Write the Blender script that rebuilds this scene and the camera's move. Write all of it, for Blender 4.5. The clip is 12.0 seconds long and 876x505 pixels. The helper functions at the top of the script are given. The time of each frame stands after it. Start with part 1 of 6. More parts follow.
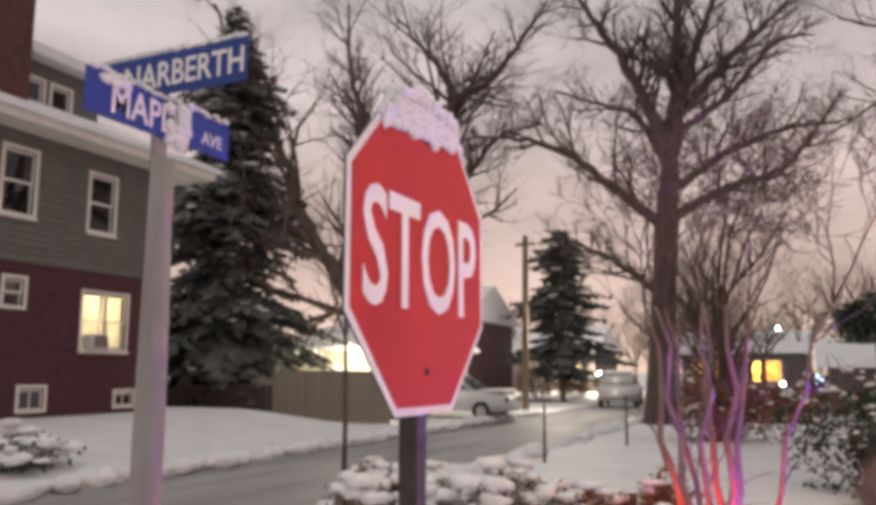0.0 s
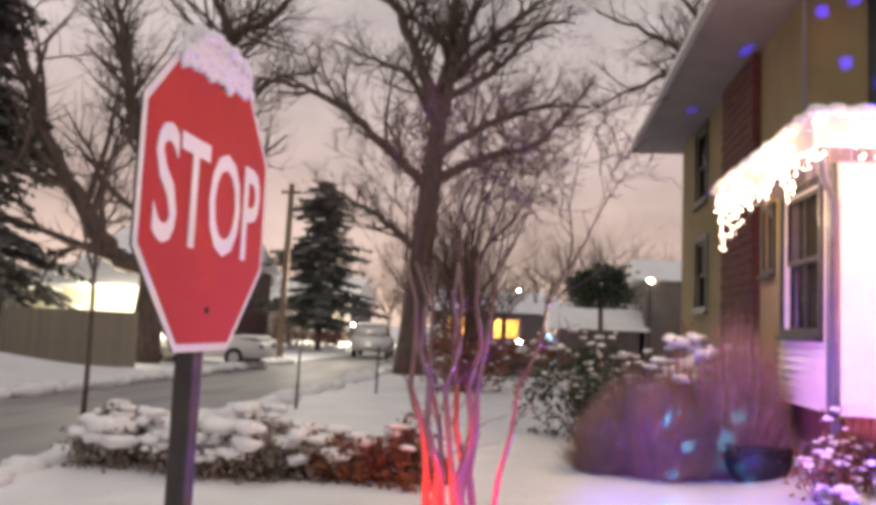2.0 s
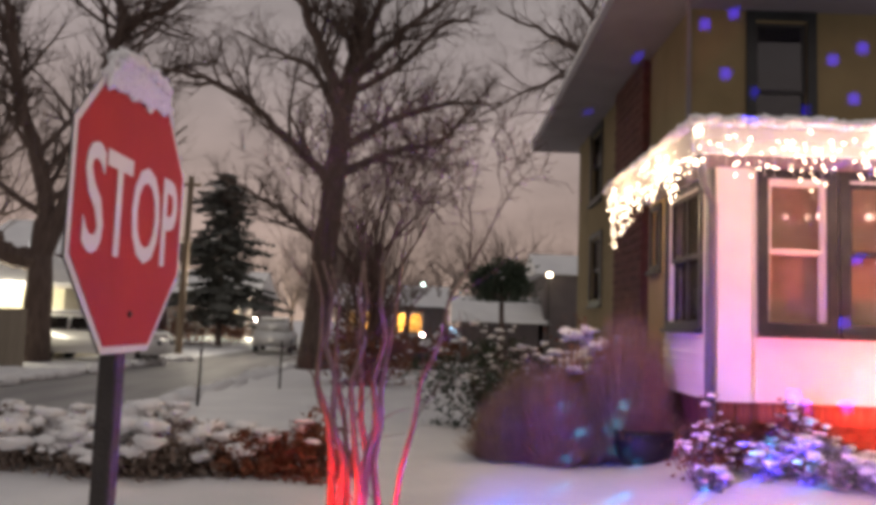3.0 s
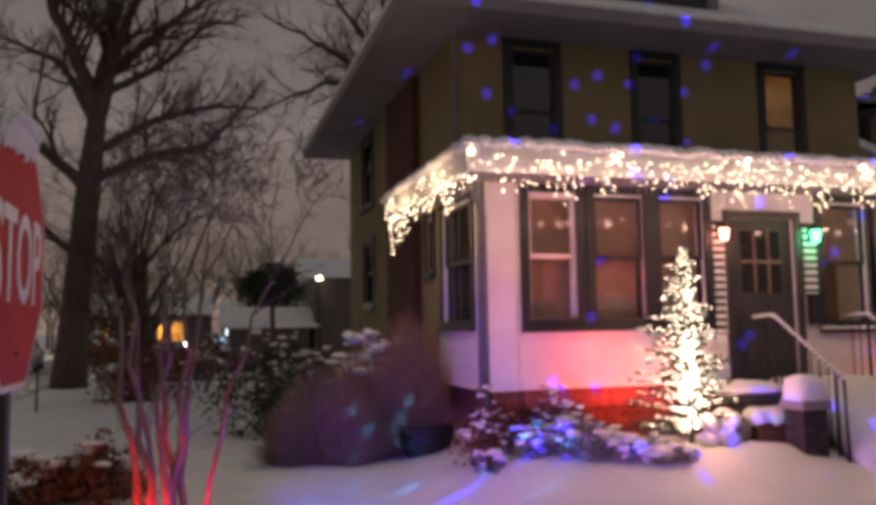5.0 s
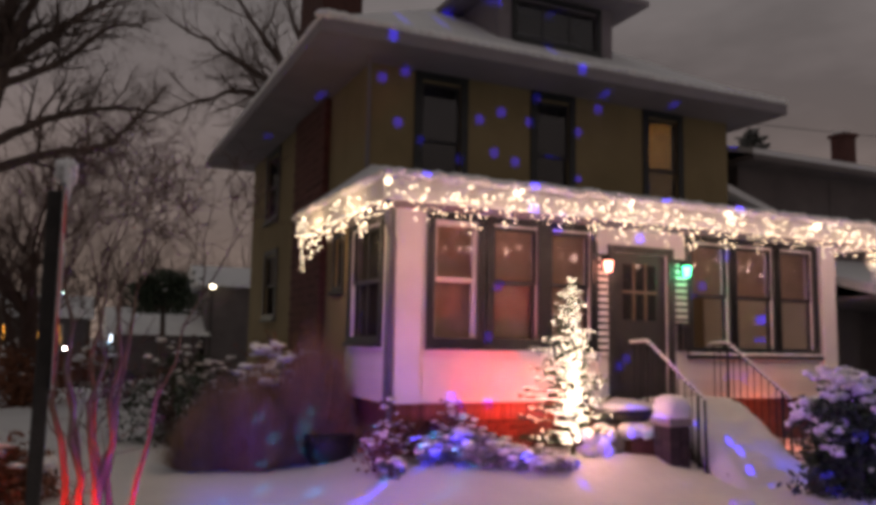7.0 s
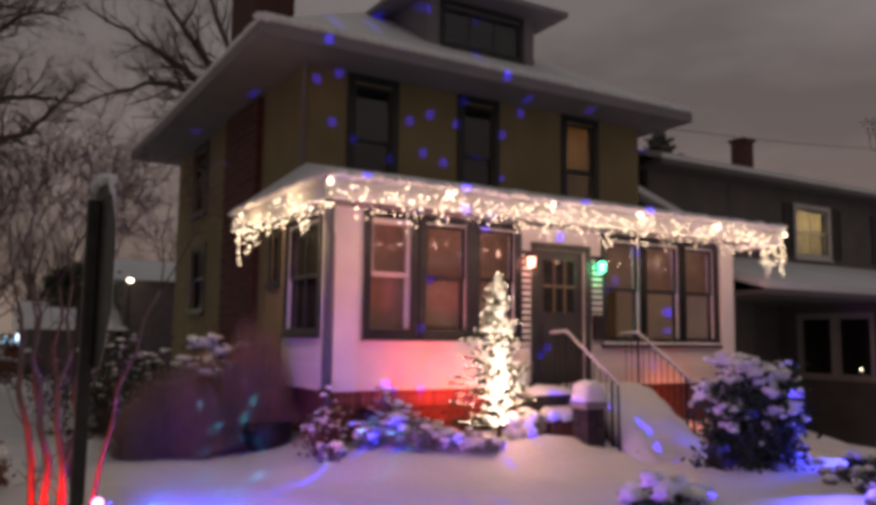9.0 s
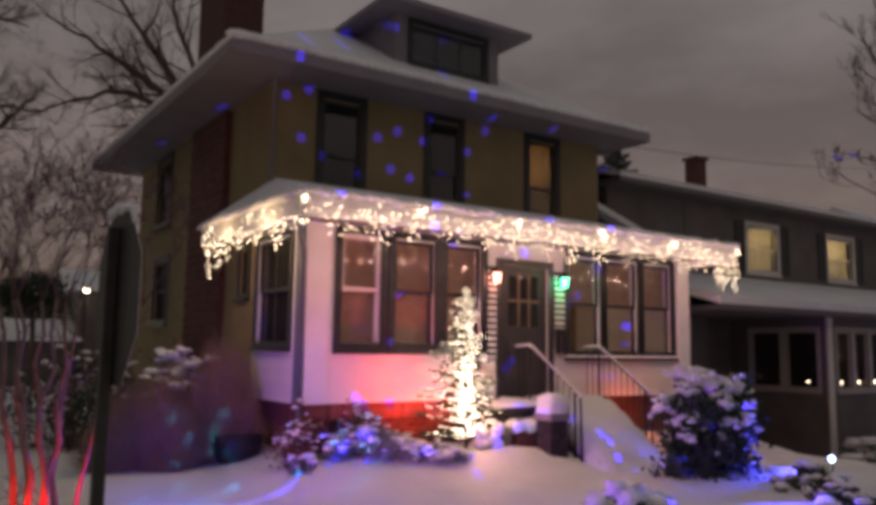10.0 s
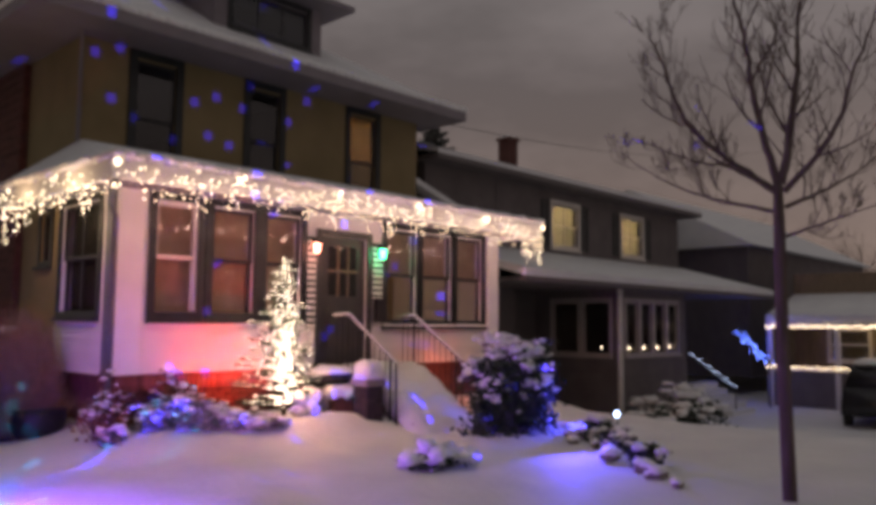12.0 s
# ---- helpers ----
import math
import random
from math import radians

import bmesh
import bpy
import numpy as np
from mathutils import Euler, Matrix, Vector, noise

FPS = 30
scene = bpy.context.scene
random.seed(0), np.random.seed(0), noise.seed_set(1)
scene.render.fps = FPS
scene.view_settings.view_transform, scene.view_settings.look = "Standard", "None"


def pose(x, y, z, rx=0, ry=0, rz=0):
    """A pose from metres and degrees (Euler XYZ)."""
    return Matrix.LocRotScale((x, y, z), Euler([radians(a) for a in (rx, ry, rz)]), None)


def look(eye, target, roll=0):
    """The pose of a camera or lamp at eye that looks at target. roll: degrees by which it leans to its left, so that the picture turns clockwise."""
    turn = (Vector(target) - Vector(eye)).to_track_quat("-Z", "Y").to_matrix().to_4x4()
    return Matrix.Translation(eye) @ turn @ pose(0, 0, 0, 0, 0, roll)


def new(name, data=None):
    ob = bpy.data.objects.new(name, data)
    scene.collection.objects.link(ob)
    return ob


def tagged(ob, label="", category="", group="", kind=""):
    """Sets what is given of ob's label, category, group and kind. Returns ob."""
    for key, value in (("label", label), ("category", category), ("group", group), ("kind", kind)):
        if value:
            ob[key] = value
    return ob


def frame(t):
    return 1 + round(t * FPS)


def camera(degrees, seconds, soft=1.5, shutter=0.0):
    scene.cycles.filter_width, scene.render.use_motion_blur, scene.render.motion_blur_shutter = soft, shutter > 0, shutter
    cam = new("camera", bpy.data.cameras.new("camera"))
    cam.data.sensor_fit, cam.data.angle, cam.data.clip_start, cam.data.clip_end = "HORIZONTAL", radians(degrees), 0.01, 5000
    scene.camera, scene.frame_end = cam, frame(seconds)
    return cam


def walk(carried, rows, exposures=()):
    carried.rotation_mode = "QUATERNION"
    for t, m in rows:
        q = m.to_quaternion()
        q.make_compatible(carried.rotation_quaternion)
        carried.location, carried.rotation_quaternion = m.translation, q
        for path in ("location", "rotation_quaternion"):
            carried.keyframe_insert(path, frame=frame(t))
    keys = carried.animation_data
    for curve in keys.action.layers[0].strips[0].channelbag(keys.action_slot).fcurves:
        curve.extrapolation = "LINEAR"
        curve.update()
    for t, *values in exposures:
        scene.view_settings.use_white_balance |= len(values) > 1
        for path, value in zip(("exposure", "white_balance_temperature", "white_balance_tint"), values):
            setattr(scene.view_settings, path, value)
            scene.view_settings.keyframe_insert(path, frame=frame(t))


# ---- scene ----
cam = camera(57.5, 12.0, soft=4.5)
PATH = [
    (0, (-0.295, -0.25, 1.6), (-1.108, 1.553, 1.896), 0.0),
    (0.5, (-0.293, -0.232, 1.588), (-1.021, 1.613, 1.847), 0.1),
    (0.7, (-0.283, -0.232, 1.591), (-0.974, 1.63, 1.827), 0.7),
    (1, (-0.296, -0.28, 1.589), (-0.873, 1.621, 1.817), 1.3),
    (1.5, (-0.32, -0.332, 1.581), (-0.729, 1.616, 1.779), 1.9),
    (2, (-0.306, -0.392, 1.584), (-0.555, 1.583, 1.77), 2.5),
    (2.5, (-0.291, -0.507, 1.584), (-0.433, 1.48, 1.769), 2.6),
    (3, (-0.294, -0.617, 1.603), (-0.303, 1.375, 1.782), 2.0),
    (3.5, (-0.361, -0.671, 1.602), (-0.168, 1.311, 1.797), 0.6),
    (5.3, (-0.682, -1.084, 1.667), (-0.066, 0.808, 1.862), -0.4),
    (5.5, (-0.722, -1.143, 1.67), (-0.078, 0.739, 1.874), 0.0),
    (6, (-0.853, -1.297, 1.666), (-0.117, 0.551, 1.874), 0.2),
    (6.5, (-0.964, -1.443, 1.682), (-0.18, 0.385, 1.894), 0.7),
    (8.5, (-1.465, -1.874, 1.653), (-0.488, -0.144, 1.888), 0.7),
    (9, (-1.592, -2.002, 1.638), (-0.576, -0.292, 1.849), 0.7),
    (9.5, (-1.759, -2.063, 1.663), (-0.699, -0.382, 1.885), 0.8),
    (10, (-1.899, -2.146, 1.675), (-0.792, -0.497, 1.914), 0.8),
    (10.5, (-1.955, -2.266, 1.668), (-0.77, -0.666, 1.862), 0.8),
    (11, (-2.022, -2.307, 1.649), (-0.78, -0.75, 1.831), 0.8),
    (11.5, (-2.073, -2.294, 1.618), (-0.695, -0.855, 1.791), 0.4),
    (12, (-2.07, -2.334, 1.598), (-0.616, -0.973, 1.777), 0.4),
]
EXPOSURES = [(0.0, 1.97), (1.0, 2.1), (1.6, 2.12), (2.0, 1.98), (2.5, 1.50), (3.5, 0.98), (4.5, 0.45), (5.5, 0.05), (12.0, 0.1)]
walk(cam, [(t, look(eye, target, roll)) for t, eye, target, roll in PATH], EXPOSURES)

# ---- exposure, sky and large lights ----
world = bpy.data.worlds.new("night_sky")
scene.world = world
world.use_nodes = True
wt = world.node_tree
wt.nodes.clear()
w_out = wt.nodes.new("ShaderNodeOutputWorld")
w_bg = wt.nodes.new("ShaderNodeBackground")
w_co = wt.nodes.new("ShaderNodeTexCoord")
w_sep = wt.nodes.new("ShaderNodeSeparateXYZ")
w_ramp = wt.nodes.new("ShaderNodeValToRGB")
w_noise = wt.nodes.new("ShaderNodeTexNoise")
w_mix = wt.nodes.new("ShaderNodeMix")
w_mix.data_type, w_mix.blend_type = "RGBA", "MULTIPLY"
w_mix.inputs[0].default_value = 1.0
w_noise.inputs["Scale"].default_value = 2.6
w_noise.inputs["Detail"].default_value = 5
w_noise.inputs["Roughness"].default_value = 0.55
w_map = wt.nodes.new("ShaderNodeMapping")
w_map.inputs["Scale"].default_value = (1.0, 1.0, 2.6)
w_cloud = wt.nodes.new("ShaderNodeMapRange")
for w_key, w_val in (("From Min", 0.34), ("From Max", 0.66), ("To Min", 0.57), ("To Max", 0.92)):
    w_cloud.inputs[w_key].default_value = w_val
el = w_ramp.color_ramp.elements
el[0].position, el[0].color = 0.0, (0.206, 0.148, 0.118, 1)
el[1].position, el[1].color = 0.85, (0.190, 0.178, 0.172, 1)
e_mid = el.new(0.12)
e_mid.color = (0.163, 0.121, 0.106, 1)
e_mid2 = el.new(0.3)
e_mid2.color = (0.139, 0.115, 0.112, 1)
e_mid3 = el.new(0.45)
e_mid3.color = (0.132, 0.118, 0.117, 1)
wt.links.new(w_co.outputs["Generated"], w_sep.inputs[0])
wt.links.new(w_co.outputs["Generated"], w_map.inputs[0])
wt.links.new(w_map.outputs[0], w_noise.inputs["Vector"])
wt.links.new(w_noise.outputs["Fac"], w_cloud.inputs[0])
wt.links.new(w_sep.outputs["Z"], w_ramp.inputs[0])
wt.links.new(w_ramp.outputs[0], w_mix.inputs[6])
wt.links.new(w_cloud.outputs[0], w_mix.inputs[7])
wt.links.new(w_mix.outputs[2], w_bg.inputs["Color"])
w_bg.inputs["Strength"].default_value = 1.52
wt.links.new(w_bg.outputs[0], w_out.inputs[0])


def lamp(name, kind, at, power, colour, radius=0.05, aim=None, spot=60, blend=0.5):
    data = bpy.data.lights.new(name, kind)
    data.energy, data.color = power, colour
    data.shadow_soft_size = radius
    if kind == "SPOT":
        data.spot_size, data.spot_blend = radians(spot), blend
    ob = new(name, data)
    ob.matrix_world = look(at, aim) if aim else Matrix.Translation(at)
    return ob


WARM = (1.0, 0.72, 0.42)
for i in range(33):
    lamp("string_glow", "POINT", (2.15 + i * 0.253, 6.27, 3.10 + 0.10 * math.sin(i * 2.3)), 1.15, (1.0, 0.57, 0.41), 0.04)
for i in range(14):
    lamp("string_glow", "POINT", (2.3 + i * 0.60, 6.72, 3.02), 2.8, (1.0, 0.57, 0.44), 0.04)
for yy in (7.6, 9.2):
    lamp("string_glow", "POINT", (1.70, yy, 3.05), 13.0, (1.0, 0.68, 0.38), 0.05)
lamp("tree_glow", "POINT", (4.68, 6.50, 1.3), 11.0, (1.0, 0.50, 0.32), 0.05)
lamp("tree_glow", "POINT", (4.60, 6.42, 0.80), 12.0, (1.0, 0.44, 0.27), 0.05)
# red flood behind the lit tree, red and green door lanterns
lamp("red_flood", "SPOT", (4.35, 6.85, 0.72), 95.0, (1.0, 0.05, 0.02), 0.04, (4.3, 7.65, 1.25), 132, 0.7)
lamp("red_flood", "POINT", (8.5, 7.15, 0.75), 9.0, (1.0, 0.12, 0.03), 0.05)
lamp("red_lantern_glow", "POINT", (5.68, 7.50, 2.72), 3.6, (1.0, 0.36, 0.24), 0.03)
lamp("green_lantern_glow", "POINT", (7.08, 7.50, 2.72), 3.0, (0.02, 1.0, 0.30), 0.03)
# spotlights on stakes in the front garden
lamp("stem_flood", "SPOT", (-0.92, 4.76, 0.12), 72.0, (1.0, 0.008, 0.008), 0.03, (-0.82, 5.2, 0.36), 100, 1.0)
lamp("stem_flood_magenta", "SPOT", (-0.52, 4.92, 0.20), 4.0, (1.0, 0.03, 0.60), 0.03, (-0.68, 5.25, 0.45), 100, 1.0)
lamp("shrub_flood", "SPOT", (-0.40, 4.95, 0.55), 270.0, (0.05, 0.05, 1.0), 0.03, (2.2, 8.0, 0.05), 70, 0.8)
lamp("porch_flood", "SPOT", (-0.38, 4.80, 0.62), 185.0, (1.0, 0.22, 0.42), 0.03, (3.6, 7.65, 1.4), 60, 1.0)
lamp("snow_flood", "SPOT", (-0.45, 4.60, 0.42), 660.0, (0.32, 0.08, 1.0), 0.03, (0.8, 4.2, 0.0), 130, 1.0)
lamp("garden_flood", "SPOT", (8.62, 4.02, 0.48), 330.0, (0.06, 0.06, 1.0), 0.03, (7.35, 4.55, 0.1), 84, 0.8)
lamp("garden_flood_edge", "SPOT", (6.4, 3.3, 0.70), 130.0, (0.10, 0.07, 1.0), 0.04, (5.75, 2.65, 0.0), 96, 1.0)


# ---- materials ----
def mat(name, c1, c2, scale=6.0, rough=0.8, bump=0.2, bscale=None, metal=0.0, spread=0.5, stretch=None, per_object=0.0, detail=6):
    m = bpy.data.materials.new(name)
    m.use_nodes = True
    nt = m.node_tree
    b = nt.nodes["Principled BSDF"]
    co = nt.nodes.new("ShaderNodeTexCoord")
    mp = nt.nodes.new("ShaderNodeMapping")
    if stretch:
        mp.inputs["Scale"].default_value = stretch
    nt.links.new(co.outputs["Object"], mp.inputs[0])
    n1 = nt.nodes.new("ShaderNodeTexNoise")
    n1.inputs["Scale"].default_value, n1.inputs["Detail"].default_value = scale, detail
    nt.links.new(mp.outputs[0], n1.inputs["Vector"])
    r = nt.nodes.new("ShaderNodeValToRGB")
    r.color_ramp.elements[0].position, r.color_ramp.elements[1].position = 0.5 - spread / 2, 0.5 + spread / 2
    r.color_ramp.elements[0].color, r.color_ramp.elements[1].color = (*c1, 1), (*c2, 1)
    nt.links.new(n1.outputs["Fac"], r.inputs[0])
    last = r.outputs[0]
    if per_object:
        info = nt.nodes.new("ShaderNodeObjectInfo")
        ma = nt.nodes.new("ShaderNodeMapRange")
        ma.inputs["To Min"].default_value, ma.inputs["To Max"].default_value = 1 - per_object, 1 + per_object
        nt.links.new(info.outputs["Random"], ma.inputs[0])
        vm = nt.nodes.new("ShaderNodeVectorMath")
        vm.operation = "SCALE"
        nt.links.new(last, vm.inputs[0])
        nt.links.new(ma.outputs[0], vm.inputs["Scale"])
        last = vm.outputs[0]
    nt.links.new(last, b.inputs["Base Color"])
    b.inputs["Roughness"].default_value, b.inputs["Metallic"].default_value = rough, metal
    if bump:
        n2 = nt.nodes.new("ShaderNodeTexNoise")
        n2.inputs["Scale"].default_value, n2.inputs["Detail"].default_value = bscale or scale * 6, 5
        nt.links.new(mp.outputs[0], n2.inputs["Vector"])
        bp = nt.nodes.new("ShaderNodeBump")
        bp.inputs["Strength"].default_value, bp.inputs["Distance"].default_value = bump, 0.03
        nt.links.new(n2.outputs["Fac"], bp.inputs["Height"])
        nt.links.new(bp.outputs[0], b.inputs["Normal"])
    return m


def glow(name, colour, strength, sample=False):
    m = bpy.data.materials.new(name)
    m.use_nodes = True
    nt = m.node_tree
    nt.nodes.clear()
    o = nt.nodes.new("ShaderNodeOutputMaterial")
    e = nt.nodes.new("ShaderNodeEmission")
    e.inputs[0].default_value, e.inputs[1].default_value = (*colour, 1), strength
    nt.links.new(e.outputs[0], o.inputs[0])
    if not sample:
        m.cycles.emission_sampling = "NONE"
    return m


def glass_mat(name, tint=(0.9, 0.92, 0.95), gloss=0.10):
    m = bpy.data.materials.new(name)
    m.use_nodes = True
    nt = m.node_tree
    nt.nodes.clear()
    o = nt.nodes.new("ShaderNodeOutputMaterial")
    t = nt.nodes.new("ShaderNodeBsdfTransparent")
    t.inputs[0].default_value = (*tint, 1)
    g = nt.nodes.new("ShaderNodeBsdfGlossy")
    g.inputs["Roughness"].default_value = 0.03
    x = nt.nodes.new("ShaderNodeMixShader")
    x.inputs[0].default_value = gloss
    nt.links.new(t.outputs[0], x.inputs[1])
    nt.links.new(g.outputs[0], x.inputs[2])
    nt.links.new(x.outputs[0], o.inputs[0])
    return m


def cloth_mat(name, colour, through_part=0.5):
    m = bpy.data.materials.new(name)
    m.use_nodes = True
    nt = m.node_tree
    nt.nodes.clear()
    o = nt.nodes.new("ShaderNodeOutputMaterial")
    d = nt.nodes.new("ShaderNodeBsdfDiffuse")
    t = nt.nodes.new("ShaderNodeBsdfTranslucent")
    d.inputs[0].default_value = t.inputs[0].default_value = (*colour, 1)
    n = nt.nodes.new("ShaderNodeTexNoise")
    n.inputs["Scale"].default_value = 5.0
    r = nt.nodes.new("ShaderNodeValToRGB")
    r.color_ramp.elements[0].color = (*[c * 0.6 for c in colour], 1)
    r.color_ramp.elements[1].color = (*colour, 1)
    co = nt.nodes.new("ShaderNodeTexCoord")
    nt.links.new(co.outputs["Object"], n.inputs["Vector"])
    nt.links.new(n.outputs["Fac"], r.inputs[0])
    nt.links.new(r.outputs[0], d.inputs[0])
    nt.links.new(r.outputs[0], t.inputs[0])
    x = nt.nodes.new("ShaderNodeMixShader")
    x.inputs[0].default_value = through_part
    nt.links.new(d.outputs[0], x.inputs[1])
    nt.links.new(t.outputs[0], x.inputs[2])
    nt.links.new(x.outputs[0], o.inputs[0])
    return m


SNOW = mat("snow", (0.65, 0.65, 0.675), (0.77, 0.77, 0.78), 1.3, 0.65, 0.5, 9.0)
SNOW_CLUMP = mat("snow_clump", (0.78, 0.78, 0.80), (0.88, 0.88, 0.88), 8, 0.6, 0.4, 30)
ROAD_SNOW = mat("slushy_road", (0.17, 0.165, 0.165), (0.36, 0.35, 0.35), 0.7, 0.6, 0.5, 6, spread=0.6, stretch=(2.2, 0.35, 1))
TAN_WALL = mat("tan_stucco", (0.22, 0.170, 0.085), (0.30, 0.232, 0.122), 1.4, 0.9, 0.3, 60)
WHITE_WALL = mat("white_clapboard_paint", (0.72, 0.70, 0.68), (0.82, 0.80, 0.78), 2.5, 0.6, 0.1, 40, per_object=0.05)
SOFFIT = mat("soffit_paint", (0.20, 0.175, 0.195), (0.27, 0.24, 0.265), 1.5, 0.7, 0.1)
TRIM_DARK = mat("dark_green_trim", (0.012, 0.015, 0.017), (0.026, 0.030, 0.032), 5, 0.45, 0.1)
# Corner trim tone; on the downspout it stands in for blue light.
TRIM_BLUE_TINT = mat("blue_grey_trim_and_light_tint", (0.10, 0.115, 0.13), (0.16, 0.18, 0.20), 5, 0.5, 0.1)
SASH_WHITE = mat("white_sash", (0.62, 0.58, 0.54), (0.74, 0.70, 0.66), 5, 0.5, 0.1)
SASH_DULL = mat("dull_grey_sash", (0.36, 0.32, 0.31), (0.46, 0.42, 0.40), 5, 0.5, 0.1)
SASH_DARK = mat("dark_sash", (0.018, 0.018, 0.022), (0.04, 0.038, 0.042), 5, 0.5, 0.1)
BRICK = mat("red_brick", (0.16, 0.045, 0.035), (0.30, 0.095, 0.065), 8, 0.85, 0.4, 50, per_object=0.3)
MORTAR = mat("mortar", (0.22, 0.19, 0.17), (0.32, 0.28, 0.25), 20, 0.9, 0.3)
# Dark chimney brick; also the red porch base with its shade painted in.
DARK_AND_SHADED_BRICK = mat("dark_chimney_and_shaded_brick", (0.075, 0.030, 0.026), (0.14, 0.055, 0.045), 8, 0.9, 0.4, 40, per_object=0.3)
DOOR_PAINT = mat("dark_grey_door", (0.032, 0.031, 0.033), (0.055, 0.052, 0.050), 3, 0.5, 0.1)
# Unlit rooms: their darkness is put into this near-black colour.
ROOM_SHADE = mat("unlit_room_shade", (0.03, 0.028, 0.026), (0.06, 0.055, 0.05), 2, 0.9, 0.0)
GLASS = glass_mat("window_glass", gloss=0.016)
GLASS_DARK = glass_mat("dark_window_glass", (0.55, 0.57, 0.6), 0.08)
GLASS_DIM = glass_mat("dull_porch_glass", (0.6, 0.6, 0.6), 0.03)
CURTAIN = cloth_mat("tan_blind", (0.60, 0.45, 0.34), 0.55)
BLIND_GREY = cloth_mat("grey_blind", (0.20, 0.19, 0.17), 0.3)
BLIND_PALE = cloth_mat("pale_blind", (0.88, 0.82, 0.66), 0.6)
CREAM = cloth_mat("cream_blind", (0.90, 0.74, 0.46), 0.6)
# Bark tone is lifted a little to stand in for haze.
BARK = mat("haze_lightened_bark", (0.072, 0.050, 0.044), (0.155, 0.112, 0.096), 9, 0.95, 0.7, 30, stretch=(1, 1, 0.25))
BARK_PALE = mat("smooth_pale_bark", (0.15, 0.095, 0.078), (0.27, 0.19, 0.155), 14, 0.8, 0.3, 40, stretch=(1, 1, 0.3))
BARK_RED = mat("reddish_twigs", (0.075, 0.045, 0.038), (0.13, 0.08, 0.068), 12, 0.9, 0.3)
# Haze over the conifers is put into this lightened needle colour.
NEEDLE = mat("haze_lightened_needles", (0.060, 0.064, 0.060), (0.165, 0.168, 0.158), 3, 0.8, 0.0, per_object=0.15)
LEAF_RUST = mat("rusty_leaves", (0.10, 0.035, 0.018), (0.28, 0.10, 0.045), 9, 0.7, 0.0)
HEDGE_LEAF = mat("frosted_brown_leaves", (0.12, 0.075, 0.05), (0.40, 0.34, 0.30), 12, 0.8, 0.0)
LEAF_GREEN = mat("evergreen_leaves", (0.018, 0.032, 0.018), (0.05, 0.075, 0.042), 8, 0.6, 0.0)
GRASS_TAN = mat("dry_grass", (0.26, 0.16, 0.085), (0.46, 0.30, 0.17), 9, 0.9, 0.0)
GRASS_BROWN = mat("brown_grass", (0.24, 0.155, 0.105), (0.40, 0.27, 0.18), 7, 0.9, 0.0)
# Pillar's shade is put into a near-black brick, against the reddening string light.
PILLAR_SHADE_BRICK = mat("shade_black_brick", (0.028, 0.020, 0.019), (0.060, 0.040, 0.036), 9, 0.85, 0.4, 45, per_object=0.3)
DUSTED_LEAF = mat("snow_dusted_leaves", (0.16, 0.15, 0.13), (0.50, 0.49, 0.48), 11, 0.8, 0.0)
SIGN_RED = mat("red_sign_sheeting", (0.44, 0.010, 0.012), (0.54, 0.016, 0.016), 3, 0.7, 0.05)
SIGN_WHITE = mat("white_sign_sheeting", (0.76, 0.74, 0.74), (0.84, 0.82, 0.82), 5, 0.45, 0.05)
SIGN_BLUE = mat("blue_sign_sheeting", (0.010, 0.036, 0.20), (0.016, 0.055, 0.27), 4, 0.65, 0.05)
POST_DARK = mat("dark_steel_post", (0.030, 0.027, 0.027), (0.060, 0.052, 0.050), 12, 0.6, 0.3, metal=0.3)
POLE_GREY = mat("weathered_grey_pole", (0.20, 0.185, 0.175), (0.33, 0.305, 0.29), 7, 0.7, 0.2, stretch=(1, 1, 0.3))
IRON = mat("black_iron", (0.020, 0.020, 0.022), (0.045, 0.042, 0.042), 10, 0.5, 0.2, metal=0.5)
FENCE_DARK = mat("dark_fence_boards", (0.075, 0.052, 0.046), (0.13, 0.095, 0.08), 4, 0.9, 0.3, stretch=(6, 6, 0.6), per_object=0.2)
FENCE_PALE = mat("pale_fence_boards", (0.22, 0.19, 0.15), (0.32, 0.28, 0.22), 4, 0.9, 0.3, stretch=(6, 6, 0.6), per_object=0.10)
WOOD_GREY = mat("weathered_wood", (0.16, 0.12, 0.085), (0.28, 0.21, 0.15), 4, 0.9, 0.3, stretch=(6, 6, 0.6), per_object=0.15)
GREY_SIDING = mat("grey_siding", (0.115, 0.098, 0.100), (0.165, 0.142, 0.142), 2, 0.8, 0.1, per_object=0.05)
GREEN_SIDING = mat("sage_siding", (0.108, 0.100, 0.088), (0.150, 0.140, 0.124), 2, 0.8, 0.1, per_object=0.05)
MAROON_BRICK = mat("maroon_brick_wall", (0.055, 0.016, 0.024), (0.09, 0.028, 0.037), 6, 0.9, 0.3, 40)
CREAM_WALL = mat("cream_garage_wall", (0.62, 0.58, 0.42), (0.74, 0.70, 0.54), 2, 0.8, 0.1)
CAR_PAINT = mat("silver_car_paint", (0.42, 0.42, 0.43), (0.52, 0.52, 0.53), 2, 0.3, 0.0, metal=0.4)
